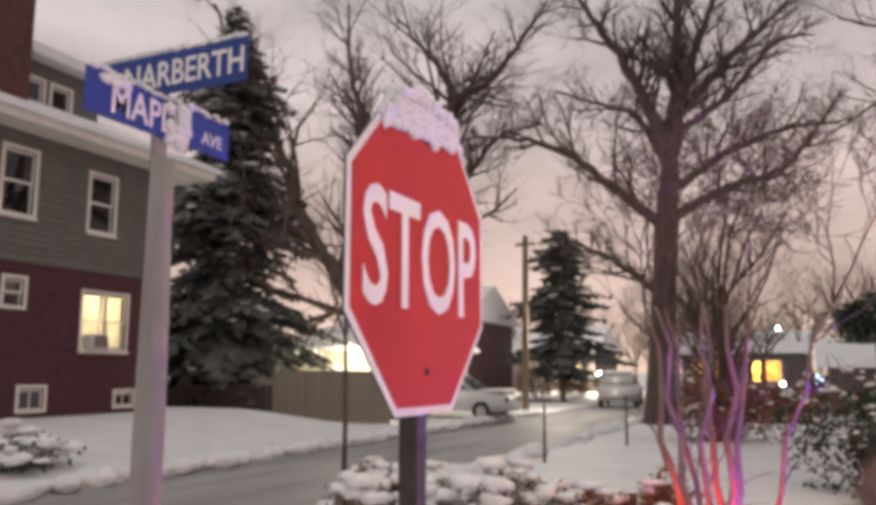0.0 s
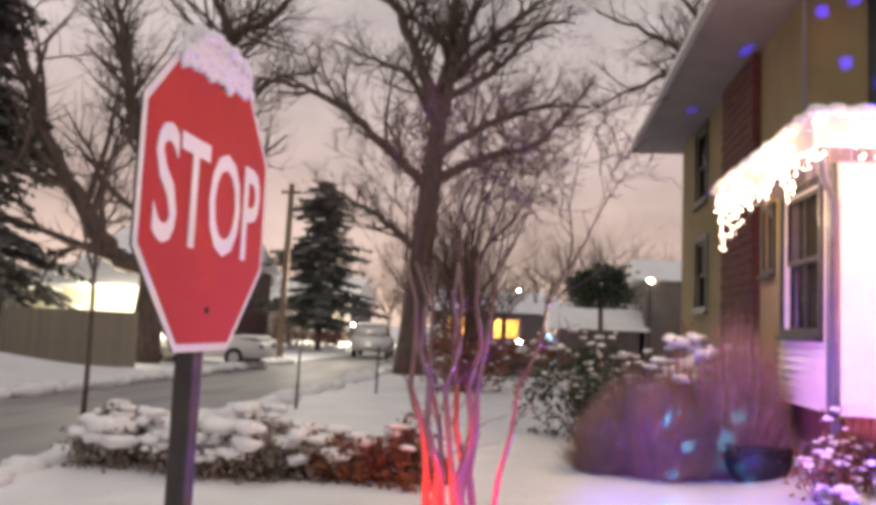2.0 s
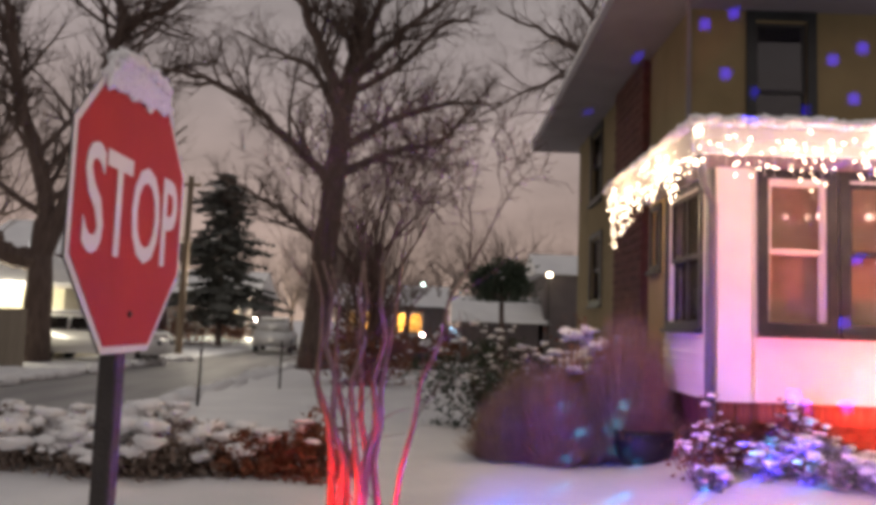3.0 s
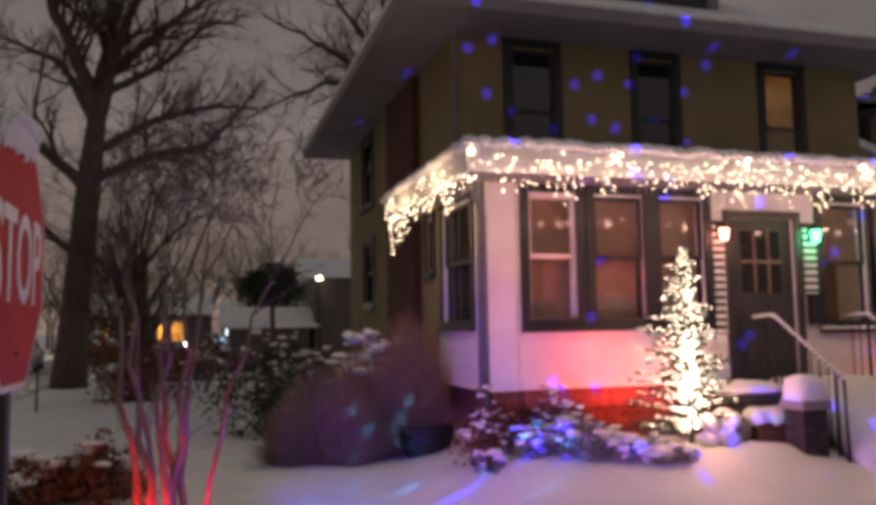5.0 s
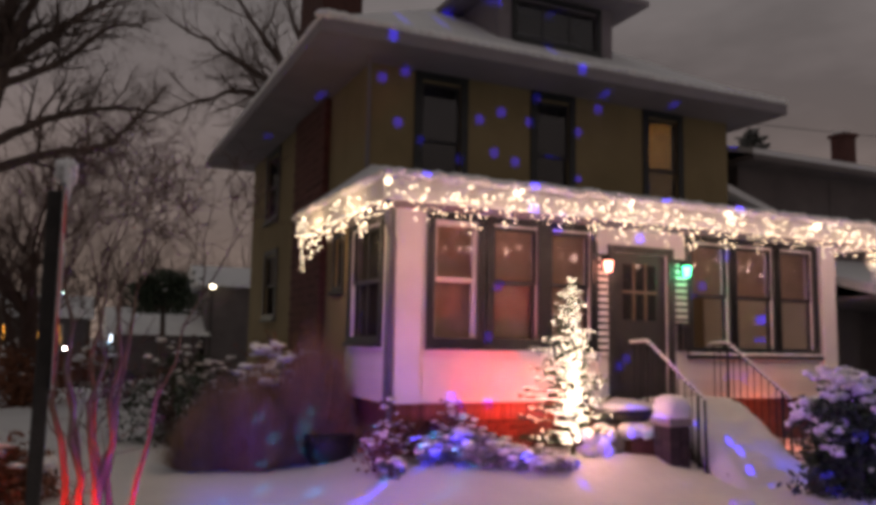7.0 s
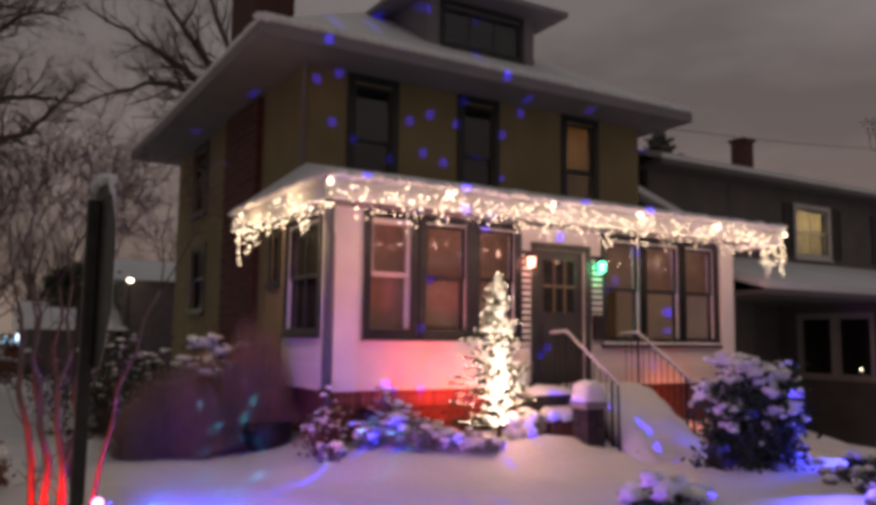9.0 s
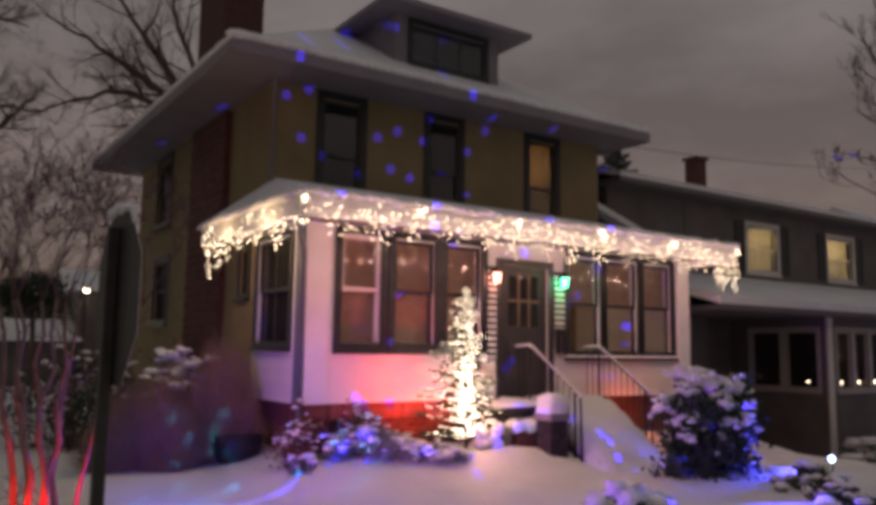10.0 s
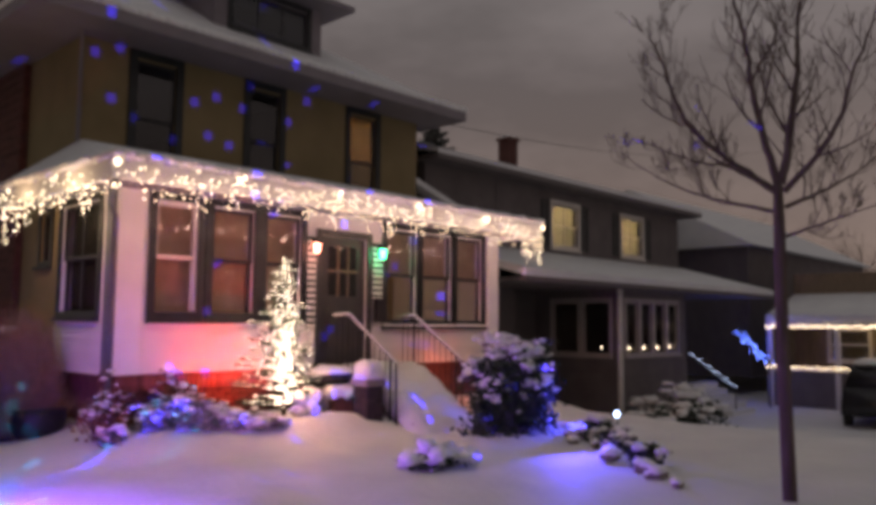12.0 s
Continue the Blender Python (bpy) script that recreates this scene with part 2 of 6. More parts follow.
RUBBER = mat("tyre_rubber", (0.02, 0.02, 0.02), (0.035, 0.035, 0.035), 10, 0.9, 0.1)
BULB = glow("warm_bulb", (1.0, 0.76, 0.54), 20.0)
BULB_DIM = glow("string_bulb", (1.0, 0.76, 0.50), 8.0)


# ---- mesh helpers ----
def part(name, bm, material, parent=None, label="", smooth=False):
    me = bpy.data.meshes.new(name)
    if isinstance(bm, tuple):
        me.from_pydata(bm[0], [], bm[1])
    else:
        bm.to_mesh(me)
        bm.free()
    if smooth:
        for p in me.polygons:
            p.use_smooth = True
    me.materials.append(material)
    ob = new(name, me)
    if parent is not None:
        ob.parent = parent
        ob.matrix_parent_inverse = Matrix.Translation(-parent.location) if parent.type == "EMPTY" else Matrix()
    if label:
        ob["label"] = label
    return ob


def thing(name, at, label, category, group="", kind=""):
    e = new(name)
    e.empty_display_size = 0.1
    e.location = at
    return tagged(e, label, category, group, kind)


def box(bm, x0, x1, y0, y1, z0, z1, bevel=0.0):
    v = [bm.verts.new(p) for p in ((x0, y0, z0), (x1, y0, z0), (x1, y1, z0), (x0, y1, z0), (x0, y0, z1), (x1, y0, z1), (x1, y1, z1), (x0, y1, z1))]
    fs = [bm.faces.new([v[i] for i in q]) for q in ((3, 2, 1, 0), (4, 5, 6, 7), (0, 1, 5, 4), (1, 2, 6, 5), (2, 3, 7, 6), (3, 0, 4, 7))]
    if bevel:
        es = list({e for f in fs for e in f.edges})
        bmesh.ops.bevel(bm, geom=es, offset=bevel, segments=1, affect="EDGES")


def boxed(*a, bevel=0.0):
    bm = bmesh.new()
    box(bm, *a, bevel=bevel)
    return bm


def poly(bm, pts):
    return bm.faces.new([bm.verts.new(p) for p in pts])


def prism(bm, top, thick):
    """A slab under the polygon top, thick metres deep."""
    a = [bm.verts.new(p) for p in top]
    b = [bm.verts.new((p[0], p[1], p[2] - thick)) for p in top]
    bm.faces.new(a)
    bm.faces.new(b[::-1])
    n = len(a)
    for i in range(n):
        bm.faces.new((a[i], b[i], b[(i + 1) % n], a[(i + 1) % n]))


def tube(V, F, p, q, r0, r1, sides=6):
    p, q = Vector(p), Vector(q)
    d = (q - p).normalized()
    u = d.orthogonal().normalized()
    w = d.cross(u)
    n = len(V)
    for c, r in ((p, r0), (q, r1)):
        for i in range(sides):
            a = 2 * math.pi * i / sides
            V.append(tuple(c + u * (r * math.cos(a)) + w * (r * math.sin(a))))
    for i in range(sides):
        j = (i + 1) % sides
        F.append((n + i, n + j, n + sides + j, n + sides + i))
    F.append(tuple(n + sides + i for i in range(sides)))
    F.append(tuple(n + i for i in reversed(range(sides))))


def hose(V, F, pts, radii, sides=8):
    """One unbroken tube through the points."""
    pts = [Vector(p) for p in pts]
    n0 = len(V)
    u = (pts[1] - pts[0]).orthogonal().normalized()
    for k, p in enumerate(pts):
        d = (pts[min(k + 1, len(pts) - 1)] - pts[max(k - 1, 0)]).normalized()
        u = (u - d * u.dot(d)).normalized()
        w = d.cross(u)
        for i in range(sides):
            a = 2 * math.pi * i / sides
            V.append(tuple(p + u * (radii[k] * math.cos(a)) + w * (radii[k] * math.sin(a))))
    for k in range(len(pts) - 1):
        for i in range(sides):
            j = (i + 1) % sides
            a = n0 + k * sides
            F.append((a + i, a + j, a + sides + j, a + sides + i))
    F.append(tuple(n0 + i for i in reversed(range(sides))))
    F.append(tuple(n0 + (len(pts) - 1) * sides + i for i in range(sides)))


def pipe(pts, r, sides=8):
    V, F = [], []
    hose(V, F, pts, [r] * len(pts), sides)
    return V, F


def blob(V, F, c, rx, ry, rz, rnd, rough=0.25, seg=7, rings=5):
    """A lumpy closed clump."""
    n = len(V)
    V.append((c[0], c[1], c[2] - rz))
    for k in range(1, rings):
        t = math.pi * k / rings
        for i in range(seg):
            a = 2 * math.pi * i / seg
            s = 1 + rnd.uniform(-rough, rough)
            V.append((c[0] + rx * s * math.sin(t) * math.cos(a), c[1] + ry * s * math.sin(t) * math.sin(a), c[2] - rz * math.cos(t) * s))
    V.append((c[0], c[1], c[2] + rz))
    for i in range(seg):
        j = (i + 1) % seg
        F.append((n, n + 1 + j, n + 1 + i))
        for k in range(rings - 2):
            a, b = n + 1 + k * seg, n + 1 + (k + 1) * seg
            F.append((a + i, a + j, b + j, b + i))
        F.append((n + 1 + (rings - 2) * seg + i, n + 1 + (rings - 2) * seg + j, len(V) - 1))


def pane_wall(u0, u1, z0, z1, holes, plane, thick, axis):
    """A wall with openings through it. axis 'y': the wall lies along x at y = plane and goes back by thick; axis 'x': along y."""
    us = sorted({u0, u1, *[h[0] for h in holes], *[h[1] for h in holes]})
    zs = sorted({z0, z1, *[h[2] for h in holes], *[h[3] for h in holes]})
    bm = bmesh.new()
    for a, b in zip(us, us[1:]):
        for c, d in zip(zs, zs[1:]):
            m, k = (a + b) / 2, (c + d) / 2
            if any(h[0] < m < h[1] and h[2] < k < h[3] for h in holes):
                continue
            if axis == "y":
                box(bm, a, b, plane, plane + thick, c, d)
            else:
                box(bm, plane, plane + thick, a, b, c, d)
    bmesh.ops.remove_doubles(bm, verts=bm.verts, dist=0.0005)
    return bm


def framed(bm, u0, u1, z0, z1, w, p0, p1, axis):
    """Four bars round an opening, from depth p0 to p1."""
    for a, b, c, d in ((u0, u1, z0, z0 + w), (u0, u1, z1 - w, z1), (u0, u0 + w, z0 + w, z1 - w), (u1 - w, u1, z0 + w, z1 - w)):
        if axis == "y":
            box(bm, a, b, p0, p1, c, d)
        else:
            box(bm, p0, p1, a, b, c, d)


def window(parent, u0, u1, z0, z1, plane, axis="y", sign=1, trim=TRIM_DARK, sash=SASH_DARK, glass=GLASS_DARK, behind=None, tw=0.1, split=True, cols=1, sill=True, behind_part=(0.0, 1.0), name="window"):
    """A sash window in a wall: trim proud of the wall, two sashes, panes, a sill and what hangs behind. sign: the way into the house."""
    s = sign
    dep = lambda a, b: (min(plane + s * a, plane + s * b), max(plane + s * a, plane + s * b))
    bm = bmesh.new()
    framed(bm, u0 - tw, u1 + tw, z0 - tw * 0.6, z1 + tw * 1.2, tw, *dep(-0.035, 0.0), axis)
    win = part(name, bm, trim, parent)
    mid = (z0 + z1) / 2
    bm = bmesh.new()
    if split:
        framed(bm, u0, u1, mid, z1, 0.05, *dep(0.03, 0.06), axis)
        framed(bm, u0, u1, z0, mid + 0.04, 0.05, *dep(0.061, 0.095), axis)
    else:
        framed(bm, u0, u1, z0, z1, 0.05, *dep(0.03, 0.07), axis)
    for k in range(1, cols):
        u = u0 + (u1 - u0) * k / cols
        a, b = dep(0.035, 0.058)
        box(bm, *((u - 0.018, u + 0.018, a, b) if axis == "y" else (a, b, u - 0.018, u + 0.018)), z0, z1)
    part("sash", bm, sash, win)
    for k, (c, d) in enumerate(((mid, z1), (z0, mid)) if split else ((z0, z1),)):
        a, b = dep(0.04 + 0.03 * k, 0.045 + 0.03 * k)
        g = part("pane", boxed(*((u0, u1, a, b) if axis == "y" else (a, b, u0, u1)), c, d), glass, win)
        g.visible_shadow = False
    if sill:
        a, b = dep(-0.09, 0.0)
        part("sill", boxed(*((u0 - tw, u1 + tw, a, b) if axis == "y" else (a, b, u0 - tw, u1 + tw)), z0 - tw * 0.6 - 0.05, z0 - tw * 0.6), trim, win)
    if behind is not None:
        a, b = dep(0.16, 0.17)
        zz = (z0 + (z1 - z0) * behind_part[0], z0 + (z1 - z0) * behind_part[1])
        part("blind", boxed(*((u0 - 0.03, u1 + 0.03, a, b) if axis == "y" else (a, b, u0 - 0.03, u1 + 0.03)), *zz), behind, win)
    return win


def smoothstep(a, b, x):
    t = min(1.0, max(0.0, (x - a) / (b - a)))
    return t * t * (3 - 2 * t)


# ---- the ground, one sheet to the horizon ----
def ground_z(x, y):
    z = 0.05
    z += 0.25 * smoothstep(5.6, 7.2, y) * smoothstep(1.5, 3.0, x) * (1 - smoothstep(10.5, 12.5, x))
    z += 0.17 * math.exp(-((x - 4.95) / 0.85) ** 2 - ((y - 6.45) / 0.42) ** 2)
    z -= 0.95 * smoothstep(10.0, 15.0, x)
    u = min(1.0, max(0.0, (x - 7.3) / 1.2))
    z += 0.15 * math.exp(-(((x - 7.3 - 1.2 * u) / 0.3) ** 2 + ((y - 4.75 + 0.75 * u) / 0.3) ** 2))
    z += 0.60 * smoothstep(-10.2, -14.5, x) * (1 - smoothstep(17.0, 22.0, y))
    road = smoothstep(-10.0, -9.6, x) * (1 - smoothstep(-5.5, -5.1, x))
    z -= 0.12 * road
    if -12 < x < 16 and -6 < y < 24:
        lump = noise.noise((x * 0.8, y * 0.8, 3.0)) * 0.06 + noise.noise((x * 2.6, y * 2.6, 9.0)) * 0.025
        z += lump * (1 - 0.7 * road)
    return z


def ground():
    xs = [-900, -400, -180, -90, -60, -42, -30] + [-24 + 0.25 * i for i in range(185)] + [24, 30, 42, 60, 90, 180, 400, 900]
    ys = [-900, -400, -180, -90, -50, -25, -14] + [-8 + 0.25 * i for i in range(161)] + [34, 40, 50, 65, 90, 150, 300, 600, 900]
    V = [(x, y, ground_z(x, y)) for y in ys for x in xs]
    n = len(xs)
    F = [(j * n + i, j * n + i + 1, (j + 1) * n + i + 1, (j + 1) * n + i) for j in range(len(ys) - 1) for i in range(n - 1)]
    me = bpy.data.meshes.new("ground")
    me.from_pydata(V, [], F)
    me.materials.append(SNOW)
    me.materials.append(ROAD_SNOW)
    for p in me.polygons:
        p.use_smooth = True
        c = p.center
        if -9.75 < c.x < -5.35:
            p.material_index = 1
    return tagged(new("ground", me), "snow-covered ground with a slushy side street", "ground", kind="structure")


ground()


# ---- the tan two-storey house with its enclosed front porch ----
HX0, HX1, HY0, HY1 = 3.12, 10.75, 10.36, 19.3
PX0, PX1, PY0 = 2.56, 10.22, 7.65
EAVE = 6.30
house = thing("house", (6.9, 13.0, 0.05), "tan stucco two-storey house with snowy hip roof and lit enclosed porch", "house")


def main_house():
    fw = [(4.03, 4.76, 4.0, 6.02), (6.27, 6.95, 4.0, 6.02), (8.75, 9.47, 4.0, 6.02)]
    part("wall", pane_wall(HX0, HX1, 0.0, 6.40, fw, HY0, 0.2, "y"), TAN_WALL, house, "tan stucco front wall")
    sw = [(16.5, 17.6, 4.5, 6.0), (16.4, 17.5, 2.2, 3.6)]
    part("wall", pane_wall(HY0 + 0.2, HY1, 0.0, 6.40, sw, HX0, 0.2, "x"), TAN_WALL, house, "tan stucco side wall")
    part("wall", boxed(HX1 - 0.2, HX1, HY0 + 0.2, HY1, 0, 6.4), TAN_WALL, house)
    part("wall", boxed(HX0 + 0.2, HX1 - 0.2, HY1 - 0.2, HY1, 0, 6.4), TAN_WALL, house)
    part("upper_floor", boxed(HX0 + 0.2, HX1 - 0.2, HY0 + 0.2, HY1 - 0.2, 3.55, 3.7), ROOM_SHADE, house)
    part("partition", boxed(7.7, 7.8, HY0 + 0.2, HY1 - 0.2, 3.7, 6.3), ROOM_SHADE, house)
    for i, (a, b, c, d) in enumerate(fw):
        window(house, a, b, c, d, HY0, "y", 1, behind=CREAM if i == 2 else None, behind_part=(0.5, 1.0), tw=0.13, sash=SASH_DARK)
    for a, b, c, d in sw:
        window(house, a, b, c, d, HX0, "x", 1, tw=0.12)
    lamp("bedroom_lamp", "POINT", (9.1, 11.4, 5.6), 40.0, (1.0, 0.62, 0.32), 0.1)
    # downspout at the corner
    part("downspout", pipe([(3.08, 10.30, 3.9), (3.08, 10.30, 6.1), (2.95, 10.0, 6.22)], 0.035), SOFFIT, house, "pale metal downspout", True)
    # Blue projector light is put into this downspout's colour.
    part("downspout", pipe([(2.06, 6.66, 3.3), (2.3, 7.3, 3.12), (2.50, 7.60, 2.95), (2.50, 7.60, 0.45)], 0.04), TRIM_BLUE_TINT, house, "porch downspout tinted for the blue light on it", True)
    # outside chimney on the side wall
    ch = part("chimney", boxed(3.0, 3.118, 12.5, 14.6, 0.0, 6.16), DARK_AND_SHADED_BRICK, house, "dark brick outside chimney")
    part("chimney_top", boxed(2.9, 3.7, 12.6, 14.2, 6.3, 9.4), DARK_AND_SHADED_BRICK, house, "dark brick chimney rising above the roof")
    me = bpy.data.meshes.new("brick")
    bm = boxed(-0.012, 0.012, -0.105, 0.105, -0.033, 0.033)
    bm.to_mesh(me)
    bm.free()
    me.materials.append(DARK_AND_SHADED_BRICK)
    for r in range(34):
        for k in range(9):
            yy = 12.5 + 0.115 + k * 0.2285 + (0.05 if r % 2 else -0.02)
            if yy + 0.105 > 14.62:
                continue
            b = new("brick", me)
            b.parent = ch
            b.location = (2.992, yy, 0.75 + r * 0.16)


main_house()
EX0, EX1, EY0, EY1 = 2.02, 11.22, 9.34, 19.95


def hip(bm, z_off, grow):
    x0, x1, y0, y1 = EX0 - grow, EX1 + grow, EY0 - grow, EY1 + grow
    run = (x1 - x0) / 2
    zt = EAVE + z_off + run * 0.62
    a, b, c, d = (x0, y0, EAVE + z_off), (x1, y0, EAVE + z_off), (x1, y1, EAVE + z_off), (x0, y1, EAVE + z_off)
    cx = (x0 + x1) / 2
    r0, r1 = (cx, y0 + run, zt), (cx, y1 - run, zt)
    va, vb, vc, vd, v0, v1 = [bm.verts.new(p) for p in (a, b, c, d, r0, r1)]
    for f in ((va, vb, v0), (vb, vc, v1, v0), (vc, vd, v1), (vd, va, v0, v1), (vd, vc, vb, va)):
        bm.faces.new(f)


def house_roof():
    part("soffit", boxed(EX0, EX1, EY0, EY1, EAVE - 0.12, EAVE), SOFFIT, house, "pale boxed eaves")
    part("fascia", boxed(EX0 - 0.04, EX1 + 0.04, EY0 - 0.04, EY0, EAVE - 0.14, EAVE + 0.05), SOFFIT, house)
    part("fascia", boxed(EX0 - 0.04, EX0, EY0, EY1, EAVE - 0.14, EAVE + 0.05), SOFFIT, house)
    part("fascia", boxed(EX1, EX1 + 0.04, EY0, EY1, EAVE - 0.14, EAVE + 0.05), SOFFIT, house)
    bm = bmesh.new()
    hip(bm, 0.06, 0.02)
    r = part("roof", bm, SNOW, house, "hip roof under deep snow", False)
    # snow lip along the eaves
    rnd = random.Random(4)
    V, F = [], []
    n = 60
    for i in range(n):
        x = EX0 + (EX1 - EX0) * i / (n - 1)
        blob(V, F, (x, EY0 + 0.04, EAVE + 0.11 + rnd.uniform(-.01, .02)), 0.14, 0.10, 0.085, rnd, 0.15)
        y = EY0 + (EY1 - EY0) * i / (n - 1)
        blob(V, F, (EX0 + 0.04, y, EAVE + 0.11 + rnd.uniform(-.01, .02)), 0.10, 0.15, 0.085, rnd, 0.15)
    tagged(part("eave_snow", (V, F), SNOW_CLUMP, house, "", True), kind="stuff")
    # front dormer
    d0, d1, dy, zb, zt = 5.86, 7.86, 10.60, 7.0, 8.14
    dm = part("dormer", pane_wall(d0 - 0.25, d1 + 0.25, zb - 0.2, zt, [(d0 + 0.12, d1 - 0.12, zb + 0.2, zt - 0.18)], dy, 0.15, "y"), SOFFIT, house, "small hip-roofed attic dormer")
    part("dormer_cheek", boxed(d0 - 0.25, d0 - 0.1, dy + 0.15, dy + 3.2, zb - 0.4, zt), SOFFIT, dm)
    part("dormer_cheek", boxed(d1 + 0.1, d1 + 0.25, dy + 0.15, dy + 3.2, zb - 0.4, zt), SOFFIT, dm)
    # Dark sheet stands in for the unlit attic behind the panes.
    part("dormer_dark_sheet", boxed(d0 - 0.1, d1 + 0.1, dy + 1.0, dy + 1.1, zb - 0.4, zt), ROOM_SHADE, dm)
    window(house, d0 + 0.12, d1 - 0.12, zb + 0.2, zt - 0.18, dy, "y", 1, tw=0.1, split=False, cols=3, name="attic_window")
    bm = bmesh.new()
    x0, x1, y0, y1, z = d0 - 0.75, d1 + 0.75, dy - 0.5, dy + 3.4, zt
    prism(bm, [(x0, y0, z + 0.08), (x1, y0, z + 0.08), (x1, y1, z + 0.08), (x0, y1, z + 0.08)], 0.1)
    part("dormer_eave", bm, SOFFIT, dm)
    bm = bmesh.new()
    v = [bm.verts.new(p) for p in ((x0, y0, z + 0.085), (x1, y0, z + 0.085), (x1, y1, z + 0.085), (x0, y1, z + 0.085), (x0 + 1.6, y0 + 1.6, z + 0.9), (x1 - 1.6, y0 + 1.6, z + 0.9), (x1 - 1.6, y1, z + 0.9), (x0 + 1.6, y1, z + 0.9))]
    for q in ((0, 1, 5, 4), (1, 2, 6, 5), (3, 0, 4, 7), (4, 5, 6, 7), (2, 3, 7, 6)):
        bm.faces.new([v[i] for i in q])
    part("dormer_roof", bm, SNOW, dm)


house_roof()


def side_lean_to():
    bm = bmesh.new()
    prism(bm, [(10.76, 10.42, 4.98), (12.5, 10.42, 4.42), (12.5, 10.78, 4.42), (10.76, 10.78, 4.98)], 0.14)
    part("lean_to_roof", bm, SNOW, house, "snowy sloping roof of a side lean-to")
    part("lean_to_wall", boxed(10.76, 12.3, 10.5, 10.76, 3.75, 4.34), TAN_WALL, house)


side_lean_to()


def porch():
    z_f, z_s, z_h, z_t = 0.92, 1.70, 3.22, 3.46
    front = [(3.09, 3.70, z_s, z_h), (3.94, 4.62, z_s, z_h), (4.84, 5.48, z_s, z_h), (5.88, 6.85, z_f, 3.00), (7.30, 8.02, 1.62, z_h), (8.18, 8.94, 1.62, z_h), (9.10, 9.82, 1.62, z_h)]
    part("porch_wall", pane_wall(PX0, PX1, z_f, z_t, front, PY0, 0.16, "y"), WHITE_WALL, house, "white porch front wall")
    side = [(8.14, 9.36, z_s, z_h)]
    part("porch_wall", pane_wall(PY0 + 0.16, 9.5, z_f, z_t, side, PX0, 0.16, "x"), WHITE_WALL, house, "white clapboard porch side wall")
    part("porch_return", pane_wall(9.5, HY0, z_f, z_t, [(9.76, 10.14, 2.45, 3.2)], PX0, 0.16, "x"), TAN_WALL, house, "tan stucco return behind the porch windows")
    window(house, 9.76, 10.14, 2.45, 3.2, PX0, "x", 1, tw=0.07, split=False)
    part("porch_wall", boxed(PX1 - 0.16, PX1, PY0 + 0.16, HY0, z_f, z_t), WHITE_WALL, house)
    part("porch_floor", boxed(PX0 + 0.16, PX1 - 0.16, PY0 + 0.16, HY0, z_f - 0.1, z_f), WOOD_GREY, house)
    part("porch_ceiling", boxed(PX0 - 0.5, PX1 + 0.1, 6.62, HY0, z_t - 0.06, z_t), SOFFIT, house)
    # brick base with a soldier course; the shade below is put into darker brick
    base = part("porch_base", boxed(PX0 + 0.09, PX1, PY0 + 0.09, HY0, 0.0, z_f), DARK_AND_SHADED_BRICK, house, "red brick porch base coloured dark for shade")
    me = bpy.data.meshes.new("brick")
    bm = boxed(-0.034, 0.034, -0.055, 0.06, -0.105, 0.105)
    bm.to_mesh(me)
    bm.free()
    me.materials.append(BRICK)
    me2 = bpy.data.meshes.new("brick")
    bm = boxed(-0.105, 0.105, -0.03, 0.0, -0.033, 0.033)
    bm.to_mesh(me2)
    bm.free()
    # Lower courses: shade under the top course is part of the colour.
    me2.materials.append(DARK_AND_SHADED_BRICK)
    x = PX0 + 0.07
    while x < 5.6:
        b = new("brick", me)
        b.parent, b.location = base, (x, PY0 + 0.03, z_f - 0.108)
        x += 0.077
    for r in range(6):
        x = PX0 + 0.14 + (0.115 if r % 2 else 0)
        while x < 5.6:
            b = new("brick", me2)
            b.parent, b.location = base, (x, PY0 + 0.095, z_f - 0.255 - r * 0.076)
            x += 0.223
    # dark triple window surround, each window with its own sashes
    for i, (a, b, c, d) in enumerate(front):
        if i == 3:
            continue
        window(house, a, b, c, d, PY0, "y", 1, tw=0.11, sash=SASH_WHITE if i == 0 else SASH_DARK, glass=GLASS, behind=CURTAIN, behind_part=(0.0, 1.0) if i < 3 else (0.52, 1.0))
    for a, b, c, d in side:
        window(house, a, b, c, d, PX0, "x", 1, tw=0.08, cols=2, glass=GLASS_DIM, behind=BLIND_GREY, behind_part=(0.0, 1.0))
    # clapboards
    def boards(u0, u1, z0, z1, plane, axis):
        z = z0
        while z + 0.03 < z1:
            h = min(0.092, z1 - z)
            bm = bmesh.new()
            for s in (0,):
                if axis == "y":
                    pts = [(u0, plane, z + h), (u1, plane, z + h), (u1, plane - 0.045, z), (u0, plane - 0.045, z), (u0, plane, z), (u1, plane, z)]
                else:
                    pts = [(plane, u0, z + h), (plane, u1, z + h), (plane - 0.045, u1, z), (plane - 0.045, u0, z), (plane, u0, z), (plane, u1, z)]
                v = [bm.verts.new(p) for p in pts]
                for q in ((0, 1, 2, 3), (3, 2, 5, 4), (0, 3, 4), (1, 5, 2)):
                    bm.faces.new([v[k] for k in q])
            part("clapboard", bm, WHITE_WALL, house)
            z += 0.092
    boards(PY0 + 0.05, 9.48, z_f, z_s - 0.15, PX0, "x")
